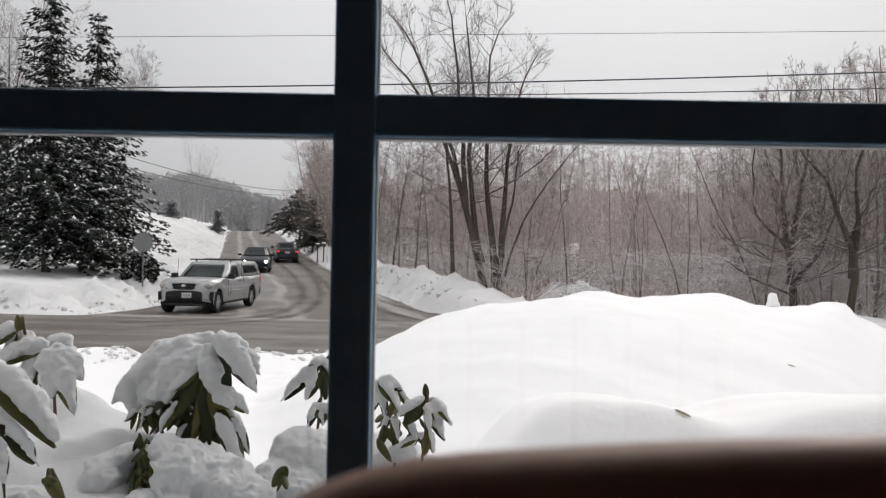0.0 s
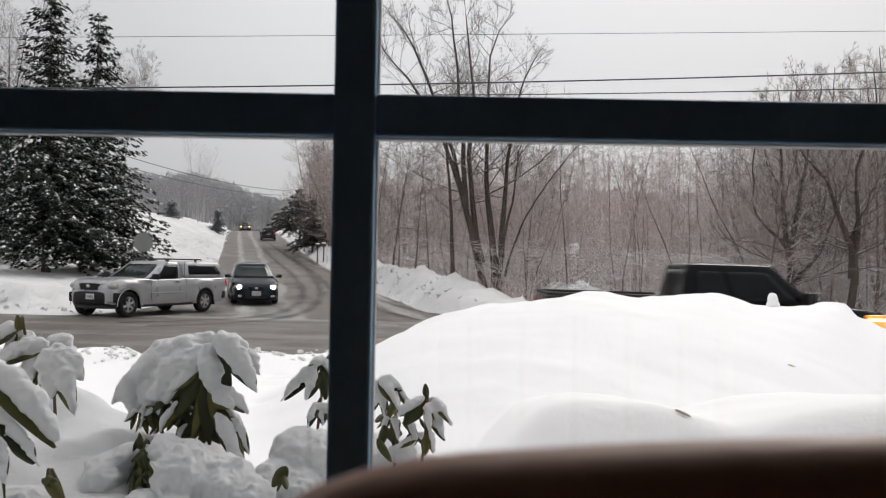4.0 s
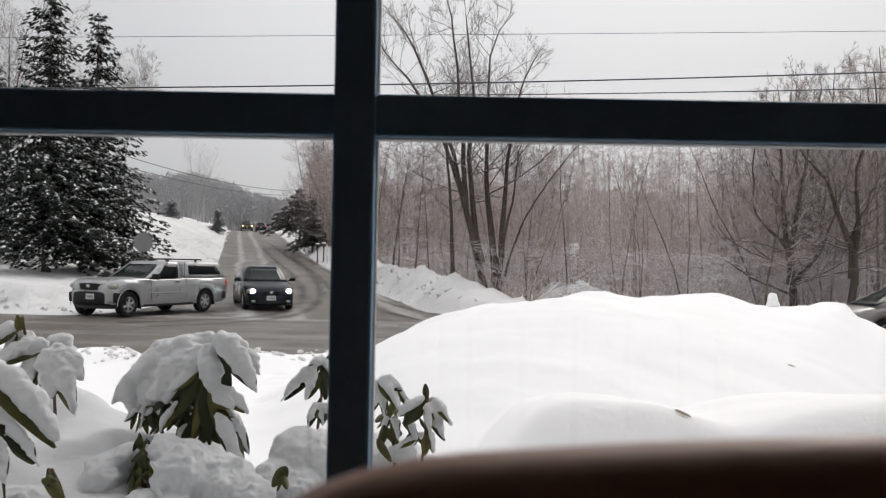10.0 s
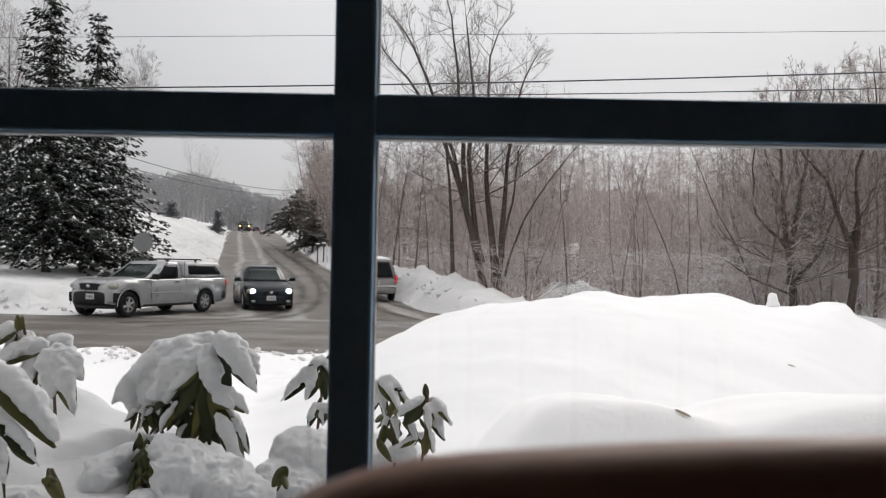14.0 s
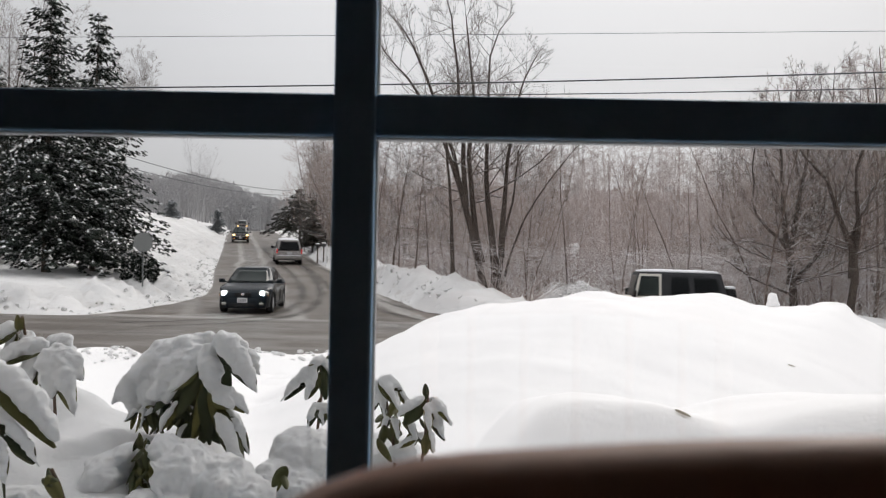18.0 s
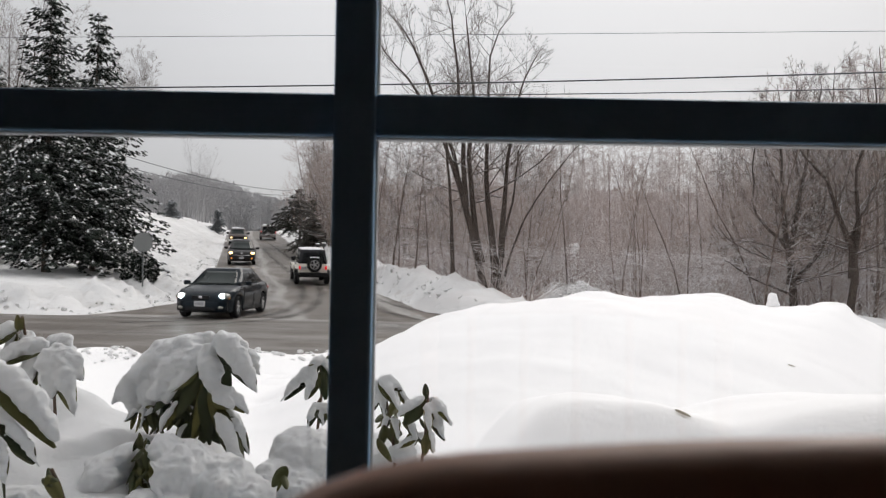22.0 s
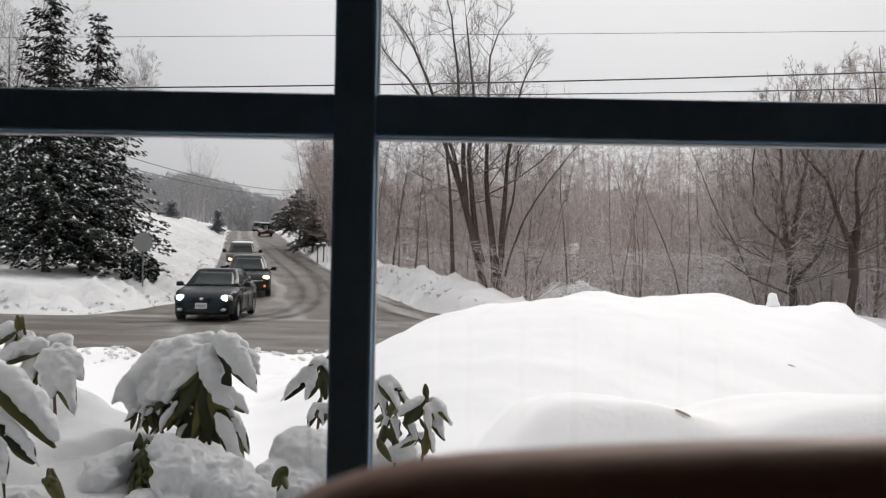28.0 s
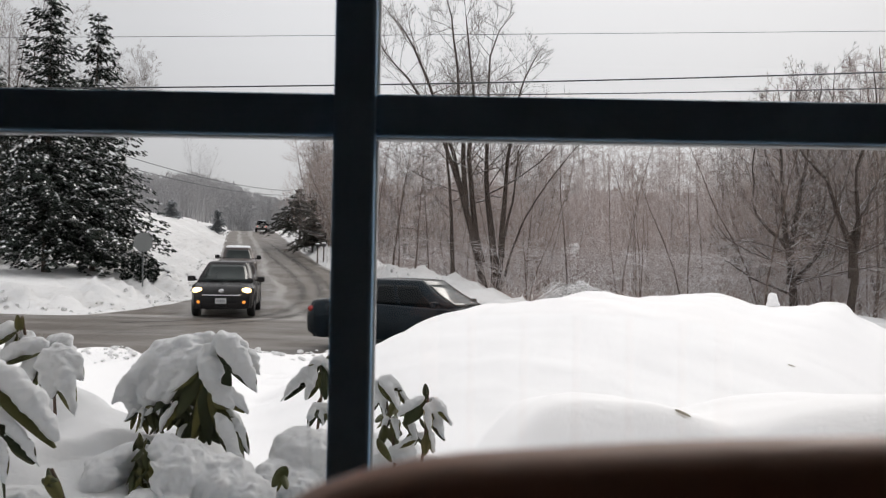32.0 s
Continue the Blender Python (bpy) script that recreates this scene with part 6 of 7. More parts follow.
# a far wooded slope that closes the view; its pale colours paint in haze
def far_slope(label, c1, c2, px0, px1, dist, tops):
    m, n, l, b = nodes_of("hazed_wooded_slope")
    co = n.new("ShaderNodeNewGeometry").outputs["Position"]
    mp = n.new("ShaderNodeMapping")
    mp.inputs["Scale"].default_value = (1.0, 1.0, 0.22)
    l.new(co, mp.inputs["Vector"])
    a = noise_node(n, l, mp.outputs["Vector"], 0.9, 6.0, 0.7)
    g = noise_node(n, l, co, 0.06, 3.0)
    mixed = math_node(n, l, "ADD", math_node(n, l, "MULTIPLY", a, 0.7), math_node(n, l, "MULTIPLY", g, 0.3))
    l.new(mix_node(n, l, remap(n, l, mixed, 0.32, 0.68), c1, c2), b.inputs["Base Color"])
    b.inputs["Roughness"].default_value = 1.0
    b.inputs["Specular IOR Level"].default_value = 0.0
    V, F = [], []
    n_ = 260
    for i in range(n_ + 1):
        px = px0 + (px1 - px0) * i / n_
        d = dist + 8 * math.sin(i * 0.07)
        x = (px - 784) / 1400 * d
        top = EYE_Z + (float(np.interp(px, [q[0] for q in tops], [q[1] for q in tops])) + 14 * noise.noise(Vector((i * 0.05, 0, 0))) + 14 * noise.noise(Vector((i * 0.5, 3, 0)))) / 1400 * d
        for t in (0, 0.35, 0.7, 1.0):
            V.append((x, d + 9 * t, ground_at(x, d) - 1 + (top - ground_at(x, d) + 1) * t))
    for i in range(n_):
        for k in range(3):
            a_ = i * 4 + k
            F.append((a_, a_ + 4, a_ + 5, a_ + 1))
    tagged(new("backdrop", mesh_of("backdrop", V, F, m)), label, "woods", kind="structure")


far_slope("far grey-brown wooded slope behind the woods, paled for haze", (0.36, 0.29, 0.265), (0.50, 0.42, 0.39), 600, 1800, 172, [(600, 140), (800, 152), (1000, 148), (1200, 140), (1300, 152), (1500, 175), (1800, 175)])
far_slope("far wooded hills beyond the crest, greyed for haze", (0.40, 0.395, 0.40), (0.44, 0.435, 0.44), 60, 680, 345, [(60, 165), (245, 152), (350, 152), (405, 142), (425, 124), (490, 114), (560, 120), (680, 140)])

# low brush bowed down with snow at the edge of the woods
V, F = [], []
rng = random.Random(44)
for k in range(900):
    px = 1024 + rng.gauss(0, 32)
    d = 31.6 + rng.gauss(0, 0.8)
    x = (px - 784) / 1400 * d
    a = Vector((x, d, ground_at(x, d) - 0.05))
    h = rng.uniform(0.3, 1.1) * (1 - min(0.7, abs(px - 1020) / 90))
    az = rng.uniform(0, 2 * math.pi)
    o_ = Vector((math.cos(az), math.sin(az), 0))
    tube(V, F, [a, a + o_ * h * 0.3 + Vector((0, 0, h * 0.9)), a + o_ * h * 0.8 + Vector((0, 0, h * 1.0)), a + o_ * h * 1.3 + Vector((0, 0, h * 0.7))], [0.010, 0.014, 0.016, 0.006], 4)
for k in range(930):
    wide = k < 900
    if wide:
        px, d = 1026 + rng.gauss(0, 32), 31.0 + rng.gauss(0, 0.5)
        z = ground_at((px - 784) / 1400 * d, d) + rng.uniform(0.2, 1.2) * (1 - min(0.85, abs(px - 1030) / 80))
    else:
        # farther white patch of unknown kind, made up from raised snow lumps
        px, d = 1013 + rng.gauss(0, 7), 50 + rng.gauss(0, 0.6)
        z = 1.63 + (471 - rng.uniform(428, 446)) / 1400 * d
    r = rng.uniform(0.02, 0.065) if wide else rng.uniform(0.07, 0.22)
    base = len(V)
    c = Vector(((px - 784) / 1400 * d, d, z))
    for i_ in range(5):
        for j_ in range(8):
            f_, a_ = math.pi * i_ / 4, 2 * math.pi * j_ / 8
            V.append(c + Vector((math.sin(f_) * math.cos(a_) * 1.3, math.sin(f_) * math.sin(a_), math.cos(f_) * 0.7)) * r * rng.uniform(0.85, 1.15))
    for i_ in range(4):
        for j_ in range(8):
            F.append((base + i_ * 8 + j_, base + i_ * 8 + (j_ + 1) % 8, base + (i_ + 1) * 8 + (j_ + 1) % 8, base + (i_ + 1) * 8 + j_))
    if not wide:
        tube(V, F, [Vector((c.x, c.y, ground_at(c.x, c.y) - 0.1)), c], [0.03, 0.02], 4)
tagged(new("snowy_brush", mesh_of("snowy_brush", V, F, SNOW)), "low brush bowed under white snow, and a raised white patch behind", "brush", kind="stuff")
# ---------------------------------------------------------------- snow-laden rhododendrons under the window
def leaf_mesh(bend):
    V, F = [], []
    n = 9
    for i in range(n):
        t = i / (n - 1)
        w = 0.15 * math.sin(math.pi * min(1, t * 0.97 + 0.03)) ** 0.75 * (1 - 0.25 * t) + 0.004
        x, z = t * math.cos(bend * t * 0.5), -t * math.sin(bend * t * 0.5)
        for s in (-1, -0.5, 0, 0.5, 1):
            V.append((x, s * w, z - 0.085 * abs(s) ** 1.6 + 0.02 * (1 - abs(s))))
    for i in range(n - 1):
        for k in range(4):
            a = i * 5 + k
            F.append((a, a + 1, a + 6, a + 5))
    return V, F


srng = random.Random(77)


def at_view(px, py, d):
    """A place seen through the window, d metres out."""
    way = EYE.to_3x3() @ Vector(((px - 784) / 1400.0, (441 - py) / 1400.0, -1))
    return EYE.translation + way * (d / way.y)


class Load:
    """Soft lumps of snow on one shrub, merged into a single crumbling load."""
    def __init__(self, seed):
        self.bm, self.rng = bmesh.new(), random.Random(seed)

    def lump(self, c, size, rot=None):
        m = Matrix.Translation(c) @ (rot or Matrix.Identity(4)) @ Matrix.Diagonal((*size, 1))
        bmesh.ops.create_icosphere(self.bm, subdivisions=2, radius=1.0, matrix=m)

    def heap(self, px, py, d, rx, rz, ry=0.07):
        """A heap with smaller knobs on it; rx, rz in millimetre-like view units."""
        c = at_view(px, py, d)
        u = d / 1400.0
        self.lump(c, (rx * u, ry, rz * u))
        for k in range(9):
            a, b = self.rng.uniform(0, 6.28), self.rng.uniform(-0.3, 1.2)
            n = Vector((math.cos(a) * math.cos(b) * rx * u, -abs(math.sin(a)) * math.cos(b) * ry, math.sin(b) * rz * u))
            r = self.rng.uniform(0.10, 0.26) * min(rx, rz) * u
            self.lump(c + n * 0.95, (r, r, r * 0.85))

    def settle(self, shrub, grain=0.0048, voxel=0.004):
        o = part("snow_load", self.bm, SNOW_FINE, shrub, "crumbling load of white snow", smooth=True)
        m = o.modifiers.new("merge", "REMESH")
        m.mode, m.voxel_size, m.use_smooth_shade = "VOXEL", voxel, True
        m = o.modifiers.new("soften", "SMOOTH")
        m.factor, m.iterations = 0.5, 9
        for size, amount in ((0.03, grain * 2.0), (0.010, grain * 1.2)):
            t = bpy.data.textures.new("snow_grain", "CLOUDS")
            t.noise_scale, t.noise_depth = size, 2
            m = o.modifiers.new("grain", "DISPLACE")
            m.texture, m.strength, m.mid_level, m.texture_coords = t, amount, 0.5, "LOCAL"


def arm(shrub, load, a, b, d, width, snow=0.0, d1=None, bow=0.18, roll=0.0, cup=0.55):
    """One leaf from its stalk a to its tip b (as seen from the window), bowed, cupped, with snow along its back."""
    u = d / 1400.0
    p0, p1 = at_view(*a, d), at_view(*b, d1 or d - srng.uniform(-0.02, 0.05))
    ln = (p1 - p0).length
    mid = p0.lerp(p1, 0.5) + Vector((0, 0, ln * bow * 0.7))
    snow *= 0.95
    w = width * u / 2
    V, F = [], []
    n = 11
    for i in range(n):
        t = i / (n - 1)
        c = p0 * (1 - t) ** 2 + mid * (2 * t * (1 - t)) + p1 * t * t
        tan = ((mid - p0) * (1 - t) + (p1 - mid) * t).normalized()
        side = tan.cross(Vector((0, -0.35, 1))).normalized()
        up = side.cross(tan).normalized()
        side = Matrix.Rotation(roll, 3, tan) @ side
        up = Matrix.Rotation(roll, 3, tan) @ up
        ww = w * (math.sin(math.pi * (0.03 + 0.955 * t ** 0.85)) ** 0.7) + 0.0008
        for s in (-1, -0.55, 0, 0.55, 1):
            V.append(c + side * (s * ww) - up * (cup * ww * abs(s) ** 1.5 - 0.06 * ww * (1 - abs(s))))
        if snow and 0 < i and srng.random() > 0.06:
            h = snow * u * math.sin(math.pi * (0.12 + 0.80 * t)) ** 0.6 * srng.uniform(0.8, 1.2)
            fr = Matrix((side, tan, up)).transposed().to_4x4()
            j = Vector((srng.gauss(0, 0.06), srng.gauss(0, 0.06), 0)) * ww
            load.lump(c + up * h * 0.40 + j, (max(ww * srng.uniform(0.88, 1.15), 0.005), ln * 0.085 + h * 0.2, max(h * 0.62, 0.005)), fr)
    for i in range(n - 1):
        for k in range(4):
            q = i * 5 + k
            F.append((q, q + 1, q + 6, q + 5))
    o = new("leaf", mesh_of("leaf", V, F, LEAF))
    o.parent = shrub


def stem(shrub, *views, d=1.66, r=0.0035):
    V, F = [], []
    pts = [at_view(*v, d) + Vector((0, 0.01, 0)) for v in views]
    tube(V, F, pts, [r * (1 - 0.3 * i / len(pts)) for i in range(len(pts))], 6)
    o = new("stem", mesh_of("stem", V, F, STEM))
    o.parent = shrub


def tangle(shrub, load, n, x, y, d, ln, wd, snow=0.15, fall=(0.3, 1.3)):
    """Bare leaves hanging in a thicket."""
    for k in range(n):
        px, py = srng.uniform(*x), srng.uniform(*y)
        s = srng.uniform(0.6, 1.2)
        a = srng.uniform(-1.2, 1.2)
        b = (px + ln * s * math.sin(a), py + ln * s * srng.uniform(*fall))
        dd = d + srng.uniform(-0.06, 0.08)
        arm(shrub, load, (px, py), b, dd, wd * srng.uniform(0.7, 1.2), wd * 0.5 if srng.random() < snow else 0, bow=0.1, roll=srng.uniform(-0.7, 0.7))


def shrub_at(label):
    return empty("rhododendron", label, "shrub")


sh, ld = shrub_at("rhododendron with drooping olive leaves under heavy snow"), Load(1)
stem(sh, (60, 700), (52, 620), (40, 590), (35, 560), d=1.6)
arm(sh, ld, (36, 584), (31, 557), 1.6, 13, 0, bow=0.0, cup=0.8)
arm(sh, ld, (36, 580), (41, 562), 1.6, 10, 0, bow=0.0, cup=0.8)
arm(sh, ld, (34, 582), (-14, 612), 1.6, 34, 24, bow=0.25)
arm(sh, ld, (38, 594), (60, 612), 1.62, 26, 18)
arm(sh, ld, (30, 590), (8, 622), 1.62, 22, 6, bow=0.1)
stem(sh, (95, 760), (92, 690), (84, 620), d=1.62)
arm(sh, ld, (86, 617), (-10, 652), 1.6, 44, 26, bow=0.22, roll=0.35)
arm(sh, ld, (80, 620), (48, 697), 1.6, 44, 26, bow=0.2)
arm(sh, ld, (88, 620), (90, 706), 1.57, 44, 26, bow=0.1)
arm(sh, ld, (96, 618), (146, 672), 1.58, 40, 24, bow=0.3, roll=0.3)
arm(sh, ld, (100, 630), (131, 731), 1.56, 34, 22, bow=0.15)
arm(sh, ld, (92, 612), (126, 618), 1.66, 38, 20)
arm(sh, ld, (74, 668), (74, 718), 1.6, 12, 0, roll=0.8)
arm(sh, ld, (60, 655), (20, 672), 1.64, 26, 14)
arm(sh, ld, (-25, 655), (100, 792), 1.38, 56, 38, bow=0.22, roll=-0.45, d1=1.34)
arm(sh, ld, (-30, 712), (62, 818), 1.34, 44, 14, bow=0.16, roll=-0.5, d1=1.31)
arm(sh, ld, (20, 775), (60, 822), 1.32, 34, 0, roll=0.9)
arm(sh, ld, (-20, 770), (8, 850), 1.3, 40, 22)
arm(sh, ld, (2, 838), (8, 890), 1.28, 12, 0, roll=0.9)
stem(sh, (112, 900), (100, 860), (86, 832), d=1.3)
arm(sh, ld, (90, 850), (86, 828), 1.3, 10, 0, bow=0.0)
arm(sh, ld, (86, 845), (103, 852), 1.3, 12, 0)
arm(sh, ld, (84, 842), (112, 895), 1.29, 22, 0, roll=0.5)
arm(sh, ld, (76, 846), (92, 862), 1.3, 12, 0)
ld.heap(30, 905, 1.34, 60, 46)
ld.heap(150, 910, 1.4, 90, 40)
ld.settle(sh)

sh, ld = shrub_at("rhododendron with dark hanging leaves bowed under a thick snow load"), Load(2)
stem(sh, (350, 800), (362, 700), (372, 612), d=1.68, r=0.005)
stem(sh, (355, 740), (310, 690), (270, 690), d=1.70)
ld.heap(292, 656, 1.70, 40, 28)
ld.heap(258, 662, 1.68, 23, 25, 0.05)
ld.heap(238, 690, 1.68, 26, 30, 0.05)
ld.heap(278, 690, 1.67, 34, 32, 0.05)
ld.heap(330, 644, 1.70, 30, 20, 0.05)
ld.heap(245, 712, 1.69, 22, 16, 0.04)
arm(sh, ld, (372, 612), (236, 664), 1.70, 50, 36, bow=0.2)
arm(sh, ld, (362, 612), (212, 708), 1.68, 52, 34, bow=0.28)
arm(sh, ld, (362, 618), (268, 730), 1.66, 50, 32, bow=0.25)
arm(sh, ld, (364, 620), (300, 708), 1.65, 44, 26, bow=0.22)
arm(sh, ld, (366, 612), (378, 702), 1.63, 42, 30, bow=0.12)
arm(sh, ld, (380, 608), (352, 612), 1.70, 34, 22)
arm(sh, ld, (384, 598), (452, 690), 1.62, 44, 26, bow=0.24, roll=0.45)
arm(sh, ld, (390, 596), (455, 660), 1.66, 34, 22, bow=0.28)
arm(sh, ld, (388, 632), (404, 712), 1.62, 24, 0, roll=0.6)
arm(sh, ld, (378, 690), (434, 730), 1.60, 28, 20, bow=0.25)
arm(sh, ld, (380, 708), (412, 722), 1.60, 24, 18)
arm(sh, ld, (384, 728), (430, 832), 1.58, 34, 9, bow=0.1, roll=0.5)
arm(sh, ld, (408, 738), (440, 802), 1.60, 24, 12, bow=0.16, roll=0.4)
arm(sh, ld, (350, 652), (298, 694), 1.62, 24, 5, bow=0.12, roll=-0.4)
arm(sh, ld, (352, 664), (312, 740), 1.62, 26, 0, roll=-0.5)
arm(sh, ld, (356, 680), (338, 780), 1.62, 26, 0, roll=0.4)
arm(sh, ld, (362, 684), (372, 788), 1.60, 26, 0, roll=-0.3)
arm(sh, ld, (372, 690), (400, 796), 1.60, 26, 0, roll=0.5)
arm(sh, ld, (318, 712), (286, 762), 1.62, 22, 12, roll=0.4)
arm(sh, ld, (246, 726), (221, 746), 1.64, 14, 5)
arm(sh, ld, (250, 726), (240, 766), 1.64, 13, 0, roll=0.6)
arm(sh, ld, (256, 724), (262, 768), 1.64, 14, 0, roll=-0.6)
arm(sh, ld, (264, 722), (274, 762), 1.64, 14, 0)
arm(sh, ld, (240, 724), (232, 760), 1.65, 10, 0)
tangle(sh, ld, 60, (305, 395), (655, 745), 1.70, 52, 21, 0.05)
tangle(sh, ld, 26, (255, 330), (700, 740), 1.70, 36, 15, 0.12)
tangle(sh, ld, 10, (330, 400), (720, 760), 1.70, 50, 26, 0.25)
ld.settle(sh)

sh, ld = shrub_at("low rhododendron almost buried in snow, with a dark gap of leaves"), Load(3)
ld.heap(326, 836, 1.48, 54, 58, 0.10)
ld.heap(392, 856, 1.50, 60, 52, 0.09)
ld.heap(290, 796, 1.48, 26, 28, 0.06)
ld.heap(196, 840, 1.48, 38, 44, 0.09)
ld.heap(160, 880, 1.46, 60, 40, 0.09)
ld.heap(224, 806, 1.49, 20, 24, 0.05)
ld.heap(250, 892, 1.38, 34, 24, 0.05)
ld.heap(305, 898, 1.38, 34, 22, 0.05)
ld.heap(440, 885, 1.48, 50, 44, 0.07)
tangle(sh, ld, 34, (242, 262), (775, 835), 1.47, 36, 13, 0.15, (0.6, 1.2))
tangle(sh, ld, 30, (232, 280), (815, 855), 1.47, 32, 13, 0.2, (0.6, 1.2))
arm(sh, ld, (249, 795), (247, 766), 1.42, 10, 0, bow=0.0)
ld.settle(sh)

sh, ld = shrub_at("rhododendron with yellow-green leaves poking out of the snow"), Load(4)
stem(sh, (560, 770), (568, 700), (566, 640), (570, 630), d=1.72)
stem(sh, (566, 706), (552, 730), d=1.72, r=0.0025)
arm(sh, ld, (565, 648), (503, 708), 1.71, 25, 17, bow=0.18, roll=-0.3)
arm(sh, ld, (563, 660), (544, 706), 1.70, 22, 15, bow=0.12)
arm(sh, ld, (567, 658), (576, 708), 1.70, 20, 0, roll=0.5)
arm(sh, ld, (590, 622), (565, 650), 1.72, 20, 0, bow=0.05, roll=0.7)
arm(sh, ld, (572, 632), (546, 648), 1.73, 12, 6)
arm(sh, ld, (570, 640), (606, 690), 1.72, 22, 14)
arm(sh, ld, (557, 712), (546, 756), 1.71, 20, 6, roll=0.3)
arm(sh, ld, (568, 712), (572, 752), 1.71, 22, 8)
arm(sh, ld, (574, 716), (592, 752), 1.72, 18, 8)
ld.heap(528, 800, 1.64, 50, 46, 0.08)
ld.heap(566, 808, 1.64, 40, 48, 0.08)
ld.heap(484, 850, 1.56, 40, 36, 0.07)
ld.heap(530, 862, 1.56, 40, 34, 0.07)
arm(sh, ld, (508, 826), (482, 862), 1.48, 22, 0, roll=-0.5)
arm(sh, ld, (500, 838), (508, 866), 1.48, 12, 0)
arm(sh, ld, (498, 836), (490, 870), 1.48, 12, 0, roll=0.6)
ld.settle(sh)

sh, ld = shrub_at("rhododendron sprigs with snow on each drooping leaf"), Load(5)
stem(sh, (700, 860), (694, 760), (674, 670), d=1.72)
stem(sh, (740, 860), (752, 780), (757, 705), d=1.70)
arm(sh, ld, (672, 668), (712, 692), 1.71, 20, 13, roll=0.4)
arm(sh, ld, (672, 672), (699, 716), 1.70, 20, 13)
arm(sh, ld, (672, 678), (680, 734), 1.70, 18, 4, roll=0.6)
arm(sh, ld, (668, 672), (662, 726), 1.71, 20, 12)
arm(sh, ld, (694, 688), (706, 722), 1.72, 16, 9)
arm(sh, ld, (706, 690), (724, 720), 1.73, 15, 9)
arm(sh, ld, (698, 706), (692, 736), 1.73, 14, 0)
arm(sh, ld, (755, 706), (753, 679), 1.69, 11, 0, bow=0.0)
arm(sh, ld, (754, 706), (706, 736), 1.69, 22, 14, roll=-0.3)
arm(sh, ld, (752, 714), (716, 752), 1.68, 26, 0, roll=-0.7)
arm(sh, ld, (757, 714), (760, 764), 1.67, 16, 12, bow=0.06)
arm(sh, ld, (762, 710), (781, 762), 1.67, 18, 13, bow=0.14)
arm(sh, ld, (764, 706), (797, 750), 1.68, 16, 11, bow=0.22)
arm(sh, ld, (760, 708), (788, 722), 1.72, 14, 9)
arm(sh, ld, (764, 744), (787, 780), 1.68, 14, 9)
arm(sh, ld, (757, 758), (767, 802), 1.68, 14, 8)
arm(sh, ld, (755, 768), (752, 806), 1.69, 16, 0)
arm(sh, ld, (668, 776), (694, 818), 1.66, 18, 0, roll=0.5)
arm(sh, ld, (738, 774), (706, 792), 1.69, 16, 9)
arm(sh, ld, (696, 742), (704, 776), 1.70, 17, 11)
arm(sh, ld, (690, 740), (676, 772), 1.70, 16, 10)
arm(sh, ld, (724, 746), (736, 776), 1.71, 16, 9)
tangle(sh, ld, 26, (672, 752), (712, 775), 1.75, 26, 15, 0.35)
ld.heap(712, 800, 1.74, 26, 20, 0.05)
ld.heap(670, 820, 1.72, 22, 26, 0.05)
ld.heap(750, 826, 1.76, 40, 22, 0.05)
ld.settle(sh, 0.004, 0.0035)

# leaf-shaped marks on the pile; the farther stands in for a dimple's shade
MARK_BROWN = surface("leaf_mark_brown", (0.34, 0.30, 0.24), (0.44, 0.39, 0.31), 30, 0.8, 0.2, 0.003)
for px, py, d, ln in ((1195, 733, 3.3, 0.055), (1395, 648, 5.0, 0.05)):
    q = at_view(px, py, d)
    V, F = leaf_mesh(0.4)
    o = tagged(new("leaf_mark", mesh_of("leaf_mark", [(v[0] * ln, v[1] * ln * 1.2, v[2] * ln) for v in V], F, MARK_BROWN)), "curled brown leaf-shaped mark on the snow pile", "leaf")
    way = (q - EYE.translation).normalized()
    for k in range(400):
        g = EYE.translation + way * (1.2 + 0.02 * k)
        if g.z < float(pile(np.array(g.x), np.array(g.y))):
            break
    o.matrix_basis = pose(g.x, g.y, float(pile(np.array(g.x), np.array(g.y))) + 0.006, 12, 8, -35)

# ---------------------------------------------------------------- wires, sign, mailboxes
WIRE = surface("black_cable", (0.05, 0.055, 0.06), (0.08, 0.085, 0.09), 6, 0.6, 0.0)
GALV = surface("galvanised_steel", (0.17, 0.178, 0.174), (0.22, 0.228, 0.224), 6, 0.5, 0.1, 0.003, metal=0.3)


def cable(label, views, r, sag=0.0):
    pts = [at_view(*v) for v in views]
    a, b = pts[0], pts[-1]
    V, F = [], []
    line = []
    for k in range(33):
        t = k / 32
        p = a.lerp(b, t)
        p.z -= sag * 4 * t * (1 - t)
        line.append(p)
    tube(V, F, line, [r] * 33, 6)
    return tagged(new("overhead_cable", mesh_of("overhead_cable", V, F, WIRE)), label, "cable", group="overhead cables")


cable("thin overhead power line along the main road", [(-300, 68, 25), (1900, 52, 25)], 0.008, 0.03)
cable("thick overhead cable along the main road", [(-300, 157, 24.4), (1900, 116, 24.4)], 0.022, 0.20)
cable("overhead cable along the main road", [(-300, 160, 24.2), (1900, 147, 24.2)], 0.016, 0.26)
cable("overhead cable along the side road", [(225, 277, 58), (512, 338, 96)], 0.030, 0.5)
cable("overhead cable along the side road", [(225, 296, 58), (512, 346, 96)], 0.026, 0.5)

